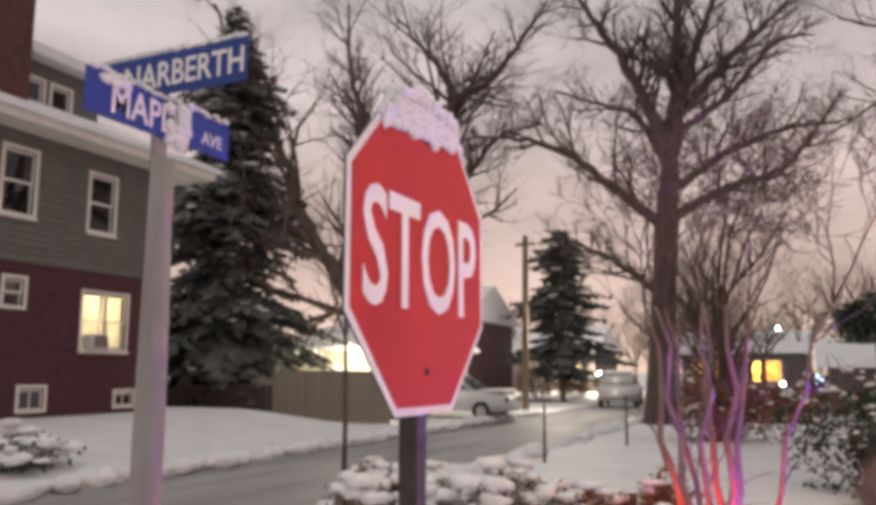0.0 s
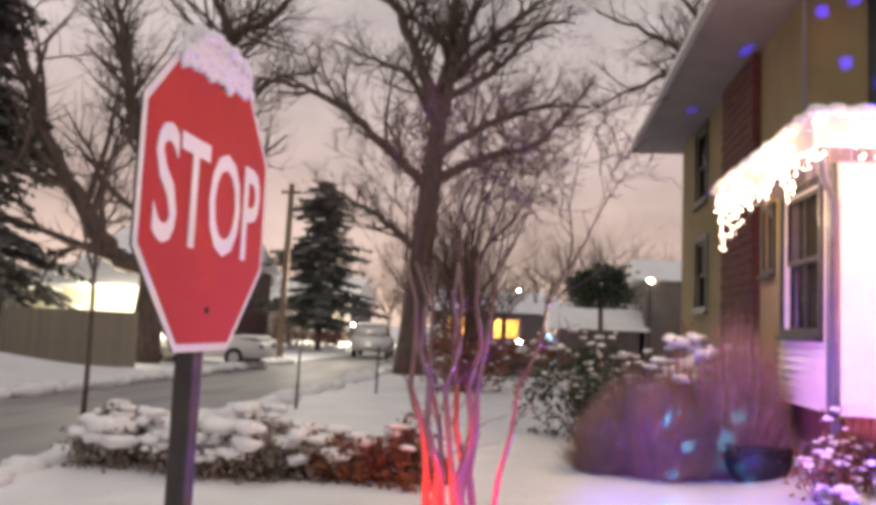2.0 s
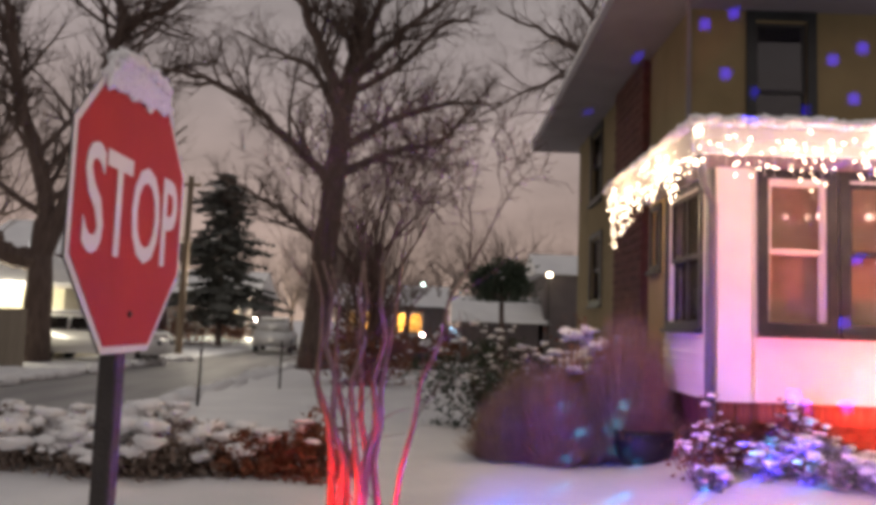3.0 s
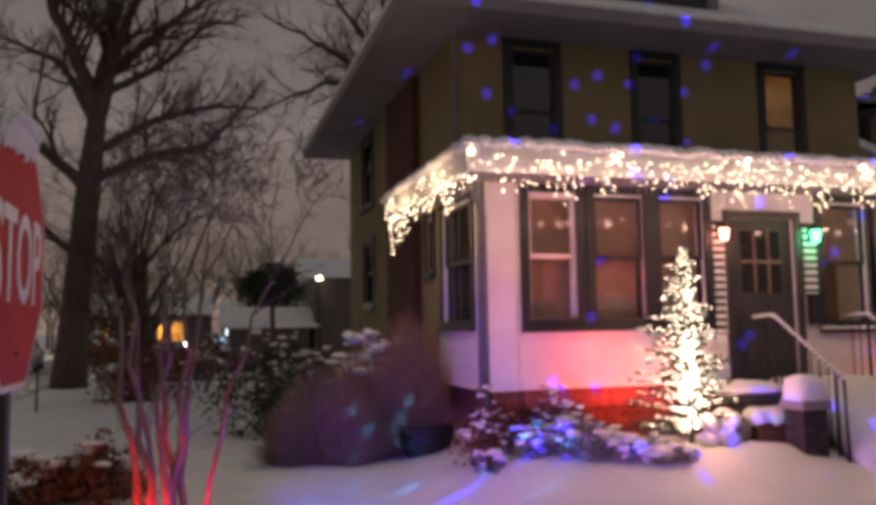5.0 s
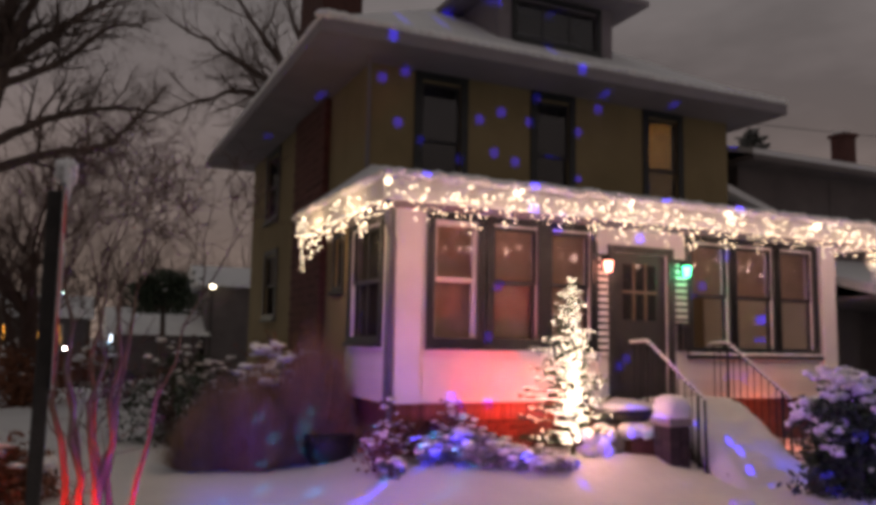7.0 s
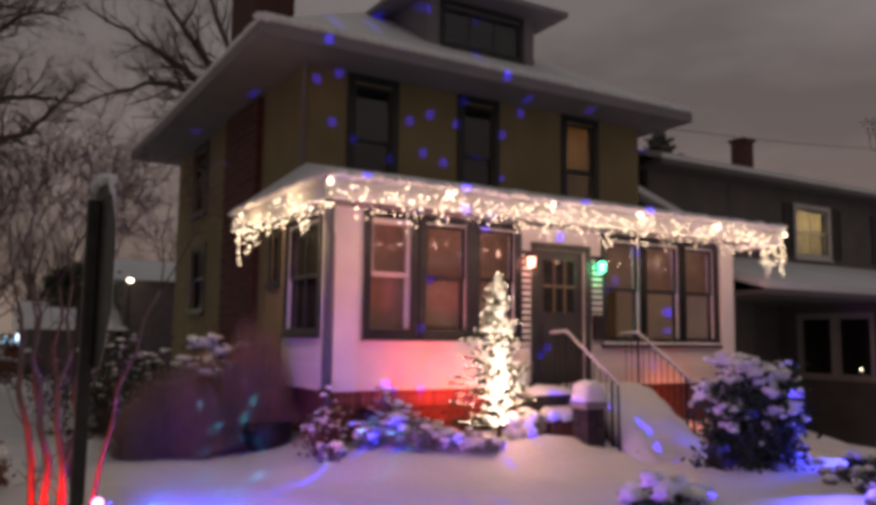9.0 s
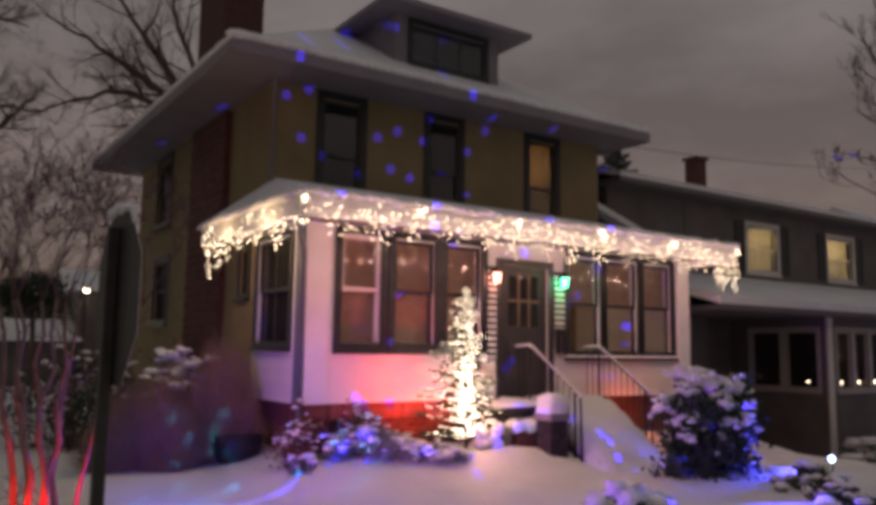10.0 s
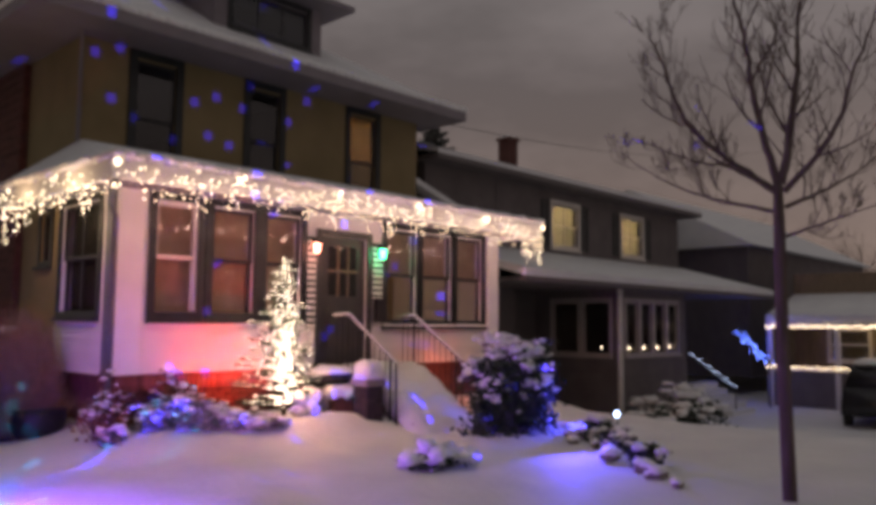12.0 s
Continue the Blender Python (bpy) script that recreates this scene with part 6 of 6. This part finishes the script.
    for a, b in ((11.5, 12.0), (12.25, 12.75)):
        window(t, a, b, 7.45, 8.15, -15.75, "x", -1, trim=SASH_WHITE, sash=SASH_WHITE, tw=0.07, split=False, sill=False)
    bm = bmesh.new()
    box(bm, -19.0, -15.9, 10.6, 10.75, 7.0, 8.6)
    box(bm, -19.0, -15.9, 13.45, 13.6, 7.0, 8.6)
    part("dormer_cheek", bm, GREEN_SIDING, t)
    part("dormer_roof", boxed(-19.0, -15.3, 10.2, 14.0, 8.6, 8.85), SNOW, t)
    part("chimney", boxed(-15.6, -14.7, 9.75, 10.85, 6.8, 11.0), DARK_AND_SHADED_BRICK, t)
    part("downspout", pipe([(-14.93, 15.05, 0.7), (-14.93, 15.05, 6.5)], 0.04), SASH_WHITE, t)


left_house()


def garage():
    t = thing("garage", (-15.5, 27.0, 0.0), "cream garage with a low snow-covered roof", "garage")
    part("wall", boxed(-18.9, -12.8, 26.0, 30.0, 0.0, 2.35), CREAM_WALL, t)
    for dz, m, nm in ((0.0, SASH_WHITE, "eave_board"), (0.09, SNOW, "roof")):
        bm = bmesh.new()
        z = 2.36 + dz
        v = [bm.verts.new(p) for p in ((-19.4, 25.5, z), (-12.3, 25.5, z), (-12.3, 30.5, z), (-19.4, 30.5, z), (-19.4, 25.5, z + 0.08), (-12.3, 25.5, z + 0.08), (-12.3, 30.5, z + 0.08), (-19.4, 30.5, z + 0.08), (-17.4, 28.0, z + 1.15), (-14.2, 28.0, z + 1.15))]
        for q in ((0, 1, 5, 4), (1, 2, 6, 5), (2, 3, 7, 6), (3, 0, 4, 7), (4, 5, 9, 8), (5, 6, 9), (6, 7, 8, 9), (7, 4, 8), (3, 2, 1, 0)):
            bm.faces.new([v[i] for i in q])
        part(nm, bm, m, t)
    # Unseen lamp added to brighten the cream garage wall.
    lamp("garage_wall_fill", "POINT", (-14.6, 24.6, 2.3), 140.0, (1.0, 0.90, 0.68), 0.1)
    # Added dark housing; it gives no light and stands apart from the lamp.
    g = thing("added_light_housing", (-13.6, 25.9, 2.1), "small dark light housing added on the garage wall", "light")
    part("housing", boxed(-13.7, -13.5, 25.9, 25.99, 2.1, 2.25), IRON, g)
    f = thing("board_fence", (-15.5, 21.5, 0.0), "weathered board fence running beside the drive", "fence")
    me = bpy.data.meshes.new("board")
    bm = boxed(-0.07, 0.07, -0.012, 0.012, 0.0, 1.2)
    bm.to_mesh(me)
    bm.free()
    me.materials.append(FENCE_DARK)
    tall = bpy.data.meshes.new("board")
    bm = boxed(-0.07, 0.07, -0.012, 0.012, 0.0, 1.62)
    bm.to_mesh(tall)
    bm.free()
    tall.materials.append(FENCE_PALE)
    for i in range(28):
        b = new("board", tall)
        b.parent, b.matrix_parent_inverse = f, Matrix.Translation(-f.location)
        b.location = (-15.55 + i * 0.146, 21.2, 0.02)
    for i in range(48):
        b = new("board", me)
        b.parent, b.matrix_parent_inverse = f, Matrix.Translation(-f.location)
        b.location = (-15.70 - i * 0.146, 21.23, -0.02)
    bm = bmesh.new()
    for z in (0.25, 0.95):
        box(bm, -22.7, -11.5, 21.246, 21.29, z, z + 0.09)
    part("rail", bm, WOOD_GREY, f)
    part("gate_post", boxed(-15.72, -15.58, 21.12, 21.218, 0.0, 1.78, bevel=0.01), FENCE_PALE, f)


garage()


def conifer(name, label, x, y, z, h, r, seed, n=170, snow=0.25, droop=0.35, gap=0.15, taper=0.75):
    rnd = random.Random(seed)
    t = thing(name, (x, y, z), label, "tree")
    V, F = [], []
    tube(V, F, (x, y, z - 0.1), (x, y, z + h), 0.02 * h, 0.02, 8)
    part("trunk", (V, F), BARK, t)
    NV, NF, SV, SF = [], [], [], []
    a0 = rnd.uniform(0, 6)
    for i in range(n):
        f = gap + (1 - gap) * i / n
        zz = z + f * h
        ln = r * (1 - f) ** taper * rnd.uniform(0.45, 1.2) * (0.85 + 0.25 * math.sin(f * 23 + a0)) + 0.12
        a = i * 2.399 + rnd.gauss(0, .3)
        p = Vector((x, y, zz))
        tip = Vector((x + ln * math.cos(a), y + ln * math.sin(a), zz - droop * ln + 0.15 * rnd.random() * ln))
        tube(NV, NF, p, tip, 0.035, 0.008, 3)
        side = Vector((-math.sin(a), math.cos(a), 0))
        for k in range(int(10 + ln * 9)):
            g = rnd.uniform(0.12, 1.0)
            q = p.lerp(tip, g)
            w = 0.34 * ln * (1.15 - g) * rnd.uniform(0.4, 1.0)
            e = q + side * rnd.choice((-1, 1)) * w + (tip - p).normalized() * w * 0.7 + Vector((0, 0, -0.35 * w + rnd.gauss(0, .05)))
            i0 = len(NV)
            d = Vector((0, 0, 0.05 + 0.06 * rnd.random()))
            u = (e - q).cross(Vector((0, 0, 1))).normalized() * (0.07 + 0.05 * rnd.random())
            NV.extend(tuple(v) for v in (q - d, q + u * 0.6, e, q - u * 0.6, q.lerp(e, 0.6) + u - d, q.lerp(e, 0.6) - u - d * 1.6))
            NF.extend(((i0, i0 + 1, i0 + 2), (i0, i0 + 2, i0 + 3), (i0 + 1, i0 + 4, i0 + 2), (i0 + 3, i0 + 2, i0 + 5)))
        if rnd.random() < snow:
            for k in range(3):
                q = p.lerp(tip, rnd.uniform(0.45, 0.95))
                blob(SV, SF, (q.x + rnd.gauss(0, .1), q.y + rnd.gauss(0, .1), q.z + 0.05), 0.17, 0.16, 0.035, rnd, 0.35)
    tagged(part("crown", (NV, NF), NEEDLE, t, "drooping dark needled boughs"), kind="stuff")
    if SV:
        tagged(part("snow_clumps", (SV, SF), SNOW_CLUMP, t, "snow lying on the boughs", True), kind="stuff")


conifer("spruce_tree", "tall dense spruce with snow on its drooping boughs", -18.9, 22.6, 0.1, 15.2, 4.3, 71, 640, 0.28, 0.5, gap=0.03, taper=0.5)
conifer("spruce_tree", "dark distant conifer with ragged outline", -12.0, 42.0, 0.0, 9.4, 3.5, 72, 230, 0.1, 0.25, gap=0.16, taper=0.32)
bush("holly_tree", "dark rounded evergreen tree behind the back yard", (1.98, 29.0, 2.55), 1.12, 1.0, 1.6, LEAF_GREEN, 6000, 0.09, 73, 14, 0.10, 40, 0.5, category="tree", twig=BARK)
holly_V, holly_F = [], []
hose(holly_V, holly_F, [(1.98, 29.0, -0.1), (2.02, 29.0, 1.3), (1.98, 29.0, 2.8)], [0.12, 0.10, 0.08], 8)
part("trunk", (holly_V, holly_F), BARK, bpy.data.objects["holly_tree"], "", True)
conifer("pine_tree", "distant conifer tip above the neighbouring roof", 31.0, 29.0, 0.0, 13.2, 4.0, 74, 240, 0.1, 0.1, gap=0.4, taper=0.6)


def utility_pole():
    t = thing("utility_pole", (-10.1, 30.0, 0.0), "tall weathered wooden utility pole", "utility pole")
    V, F = [], []
    tube(V, F, (-10.2, 30, -0.1), (-10.1, 30, 7.0), 0.15, 0.11, 10)
    part("pole", (V, F), WOOD_GREY, t, "", True)
    part("crossarm", boxed(-10.5, -9.7, 29.95, 30.05, 6.6, 6.72), WOOD_GREY, t)
    w = thing("overhead_wire", (20, 22, 9.5), "thin overhead wire sagging across the sky", "cable")
    pts = [(11.2 + 50 * i / 20, 18 + 3 * i / 20, 8.9 + 6.5 * i / 20 - 1.2 * math.sin(math.pi * i / 20)) for i in range(21)]
    part("wire", pipe(pts, 0.014, 4), IRON, w)


utility_pole()


def far_house(x0, x1, y0, y1, h, wall, label, warm, roof_h=2.0, lit=()):
    t = thing("house", ((x0 + x1) / 2, y0, 0), label, "house", "distant houses")
    holes = [(a, a + 0.9, 1.0, 2.3) for a in lit]
    part("wall", pane_wall(x0, x1, -0.3, h, holes, y0, 0.2, "y"), wall, t)
    part("wall", boxed(x0, x0 + 0.2, y0 + 0.2, y1, -0.3, h), wall, t)
    part("wall", boxed(x1 - 0.2, x1, y0 + 0.2, y1, -0.3, h), wall, t)
    part("wall", boxed(x0 + 0.2, x1 - 0.2, y1 - 0.2, y1, -0.3, h), wall, t)
    for a in lit:
        window(t, a, a + 0.9, 1.0, 2.3, y0, "y", 1, trim=SASH_WHITE, sash=SASH_WHITE, glass=GLASS, behind=CREAM, tw=0.08)
    if lit:
        lamp("far_room_lamp", "POINT", ((x0 + x1) / 2, y0 + 1.5, 2.0), warm, (1.0, 0.6, 0.2), 0.1)
    bm = bmesh.new()
    cy = (y0 + y1) / 2
    v = [bm.verts.new(p) for p in ((x0 - 0.4, y0 - 0.4, h), (x1 + 0.4, y0 - 0.4, h), (x1 + 0.4, y1 + 0.4, h), (x0 - 0.4, y1 + 0.4, h), (x0 - 0.4, cy, h + roof_h), (x1 + 0.4, cy, h + roof_h))]
    for q in ((0, 1, 5, 4), (2, 3, 4, 5), (1, 2, 5), (3, 0, 4), (3, 2, 1, 0)):
        bm.faces.new([v[i] for i in q])
    part("roof", bm, SNOW, t)


far_house(27.5, 42.0, 9.5, 19.0, 4.6, GREY_SIDING, "dim grey house beyond with a snowy roof", 8, 2.6)
far_house(-22.0, -15.5, 36.0, 44.0, 4.2, MAROON_BRICK, "distant dark house with a snowy gable roof", 10)
far_house(-7.5, 0.0, 56.0, 63.0, 2.8, GREY_SIDING, "distant low house with glowing yellow windows", 900, 1.6, (-7.0, -5.6, -3.6, -2.4))
far_house(-26.0, -15.0, 62.0, 70.0, 3.2, GREY_SIDING, "distant house with bright lit front", 500, 2.2, (-18.5, -17.0))
far_house(0.6, 3.7, 31.6, 35.0, 1.75, GREY_SIDING, "low grey shed with a deep snowy roof", 8, 1.1)
far_house(3.9, 8.5, 31.5, 36.0, 3.75, GREY_SIDING, "grey rear outbuilding with snowy roof behind the house", 8, 1.0)


def yard_lights():
    for x, y, z, c, s, lb in ((-19.5, 36.7, 4.7, (1.0, 0.96, 0.85), 16.0, "bright white street light behind the crooked tree"), (4.0, 30.9, 3.7, (1.0, 0.85, 0.6), 10.0, "bright eave light on the rear outbuilding"), (-15.8, 60.0, 1.6, (1.0, 0.92, 0.72), 30.0, "bright distant porch light"), (-14.2, 60.0, 1.5, (1.0, 0.92, 0.72), 30.0, "bright distant porch light"), (-1.2, 44.0, 1.0, (1.0, 0.95, 0.8), 20.0, "distant white yard light"), (-1.6, 60.0, 4.6, (0.7, 1.0, 0.9), 14.0, "distant pale green street light")):
        t = thing("yard_light", (x, y, z), lb, "light")
        r = 0.09
        V, F = [], []
        blob(V, F, (x, y, z), r * 1.3, r, r * 0.75, random.Random(1), 0.0, 8, 5)
        part("globe", (V, F), glow("yard_glow", c, s), t)
        part("stem", pipe([(x, y + r, z), (x, y + r, 0.0)], 0.03), IRON, t)
    lamp("street_glow", "POINT", (-15.0, 58.5, 2.2), 900.0, (1.0, 0.9, 0.66), 0.2)
    lamp("eave_glow", "POINT", (4.0, 30.6, 3.5), 2.0, (1.0, 0.85, 0.6), 0.1)
    lamp("snow_street_glow", "POINT", (-9.2, 31.0, 3.4), 160.0, (1.0, 0.88, 0.7), 0.2)
    t = thing("light_sculpture", (0.9, 42.0, 0.0), "white light column and blue-white lit bush in a far yard", "light display")
    V, F = [], []
    tube(V, F, (0.86, 42, 1.1), (0.84, 42, 2.85), 0.085, 0.04, 6)
    part("column", (V, F), glow("cool_column", (0.75, 0.85, 1.0), 4.0), t)
    V, F = [], []
    rnd = random.Random(5)
    for i in range(70):
        blob(V, F, (1.0 + rnd.gauss(0, .32), 42 + rnd.gauss(0, .2), 1.1 + rnd.gauss(0, .2)), 0.05, 0.05, 0.05, rnd, 0, 4, 3)
    tagged(part("bulb_string", (V, F), glow("cool_dots", (0.4, 0.7, 1.0), 4.0), t), kind="stuff")
    part("frame", pipe([(0.86, 42.05, 0.0), (0.86, 42.05, 2.8)], 0.03), IRON, t)


yard_lights()


def far_woods():
    rnd = random.Random(99)
    V, F = [], []
    for i in range(120):
        x = rnd.uniform(-75, 45) if i < 60 else rnd.uniform(-32, 14)
        y = rnd.uniform(62, 95) if i < 90 else rnd.uniform(46, 60)
        if -24 < x < -8 and y < 62:
            x += 18
        h = rnd.uniform(5, 9)
        tube(V, F, (x, y, -0.3), (x, y, h * 0.4), 0.2, 0.14, 5)
        for k in range(5):
            grow(V, F, (x, y, h * 0.35), (rnd.gauss(0, .6), rnd.gauss(0, .5), 1), h * rnd.uniform(0.4, 0.65), 0.08, 2, rnd, 0.5, 4, 0.1, 0.2, 3)
    for i in range(80):
        x, y = rnd.uniform(46, 85), rnd.uniform(-12, 40)
        h = rnd.uniform(6, 10)
        tube(V, F, (x, y, -1.3), (x, y, h * 0.4), 0.22, 0.14, 5)
        for k in range(5):
            grow(V, F, (x, y, h * 0.3), (rnd.gauss(0, .6), rnd.gauss(0, .6), 1), h * rnd.uniform(0.4, 0.65), 0.09, 2, rnd, 0.5, 4, 0.1, 0.2, 3)
    tagged(part("far_woods", (V, F), BARK), "distant bare trees along the street", "woods", kind="stuff")
    for i, (x, y, r, h, s) in enumerate(((-6.0, 47, 1.5, 1.8, 1), (-2.6, 38, 1.3, 1.5, 2), (0.5, 34, 1.6, 1.7, 3), (-18.5, 34, 1.5, 2.2, 4), (-1.0, 27, 1.2, 1.3, 5), (-14.0, 45, 2.2, 2.4, 6), (-4.2, 44, 1.6, 1.9, 7), (2.6, 40, 1.8, 2.0, 8), (-12.6, 48, 1.8, 1.9, 9))):
        bush("hedge_shrub", "dark dormant shrub in a far yard", (x, y, 0.0), r, r * 0.8, h, LEAF_RUST, 1500, 0.09, 600 + s, 30, 0.12, 40, twig=BARK)


far_woods()


# ---- bits round the corner: kerb ridges of ploughed snow and a snowy shrub ----
def snow_ridge(x, y0, y1, seed, label):
    rnd = random.Random(seed)
    V, F = [], []
    y = y0
    while y < y1:
        s = rnd.uniform(0.10, 0.24)
        blob(V, F, (x + rnd.gauss(0, .12), y, 0.03), s * 1.2, s * 1.5, s * 0.75, rnd, 0.25, 8, 5)
        y += rnd.uniform(0.10, 0.26)
    tagged(part("snow_ridge", (V, F), SNOW, None, "", True), label, "snow ridge", kind="stuff")


snow_ridge(-5.15, 5.0, 26.0, 7, "lumpy ploughed snow ridge along the kerb")
snow_ridge(-9.85, 3.0, 30.0, 8, "low ploughed snow ridge along the far kerb")
bush("snowy_shrub", "small shrub buried in snow on the far lawn", (-11.4, 8.6, 0.15), 0.7, 0.7, 0.55, LEAF_GREEN, 700, 0.05, 701, 70, 0.16, 16, 0.3)


# ---- dot projector in the front garden: a lamp inside a pierced shade ----
def dot_projector(x, y, z, aim, colour, power, seed, holes, span, name_label, step=0.5):
    t = thing("dot_projector", (x, y, 0.05), name_label, "garden light")
    part("stake", pipe([(x, y, 0.0), (x, y, z - 0.05)], 0.01), IRON, t)
    m = look((x, y, z), aim)
    rnd = random.Random(seed)
    na, ne = int(span[0] / step), int(span[1] / step)
    R = 0.11
    def at(i, j, r=R):
        a, e = radians(-span[0] / 2 + i * step), radians(-span[1] / 2 + j * step)
        return tuple(m @ Vector((r * math.sin(a) * math.cos(e), r * math.sin(e), -r * math.cos(a) * math.cos(e))))
    gone = {(rnd.randrange(na), rnd.randrange(ne)) for _ in range(holes)}
    V = [at(i, j) for j in range(ne + 1) for i in range(na + 1)]
    F = [(j * (na + 1) + i, j * (na + 1) + i + 1, (j + 1) * (na + 1) + i + 1, (j + 1) * (na + 1) + i) for j in range(ne) for i in range(na) if (i, j) not in gone]
    part("pierced_shade", (V, F), IRON, t, "shade pierced with tiny holes")
    edge = [(i, 0) for i in range(na)] + [(na, j) for j in range(ne)] + [(i, ne) for i in range(na, 0, -1)] + [(0, j) for j in range(ne, 0, -1)]
    V = [at(i, j) for i, j in edge] + [tuple(m @ (m.inverted() @ Vector(at(i, j)) * 0.9 + Vector((0, 0, 0.15)))) for i, j in edge]
    n = len(edge)
    F = [(i, (i + 1) % n, n + (i + 1) % n, n + i) for i in range(n)] + [tuple(range(n, 2 * n))]
    part("housing", (V, F), IRON, t)
    lamp("dot_light", "SPOT", (x, y, z), power, colour, 0.0003, aim, 112, 0.1)


dot_projector(2.2, -4.5, 0.62, (6.4, 9.6, 3.0), (0.035, 0.015, 1.0), 23000.0, 8, 95, (30, 36), "small projector on a stake casting blue dots")
dot_projector(-0.60, 4.55, 0.24, (2.7, 7.4, 0.05), (0.02, 0.45, 1.0), 1300.0, 9, 46, (52.5, 18.75), "small projector casting teal dots over the flower bed", 1.25)
dot_projector(-0.70, 4.40, 0.24, (2.3, 7.9, -0.1), (0.03, 0.03, 1.0), 4600.0, 14, 90, (60, 20), "small projector casting blue dots over the flower bed", 1.25)
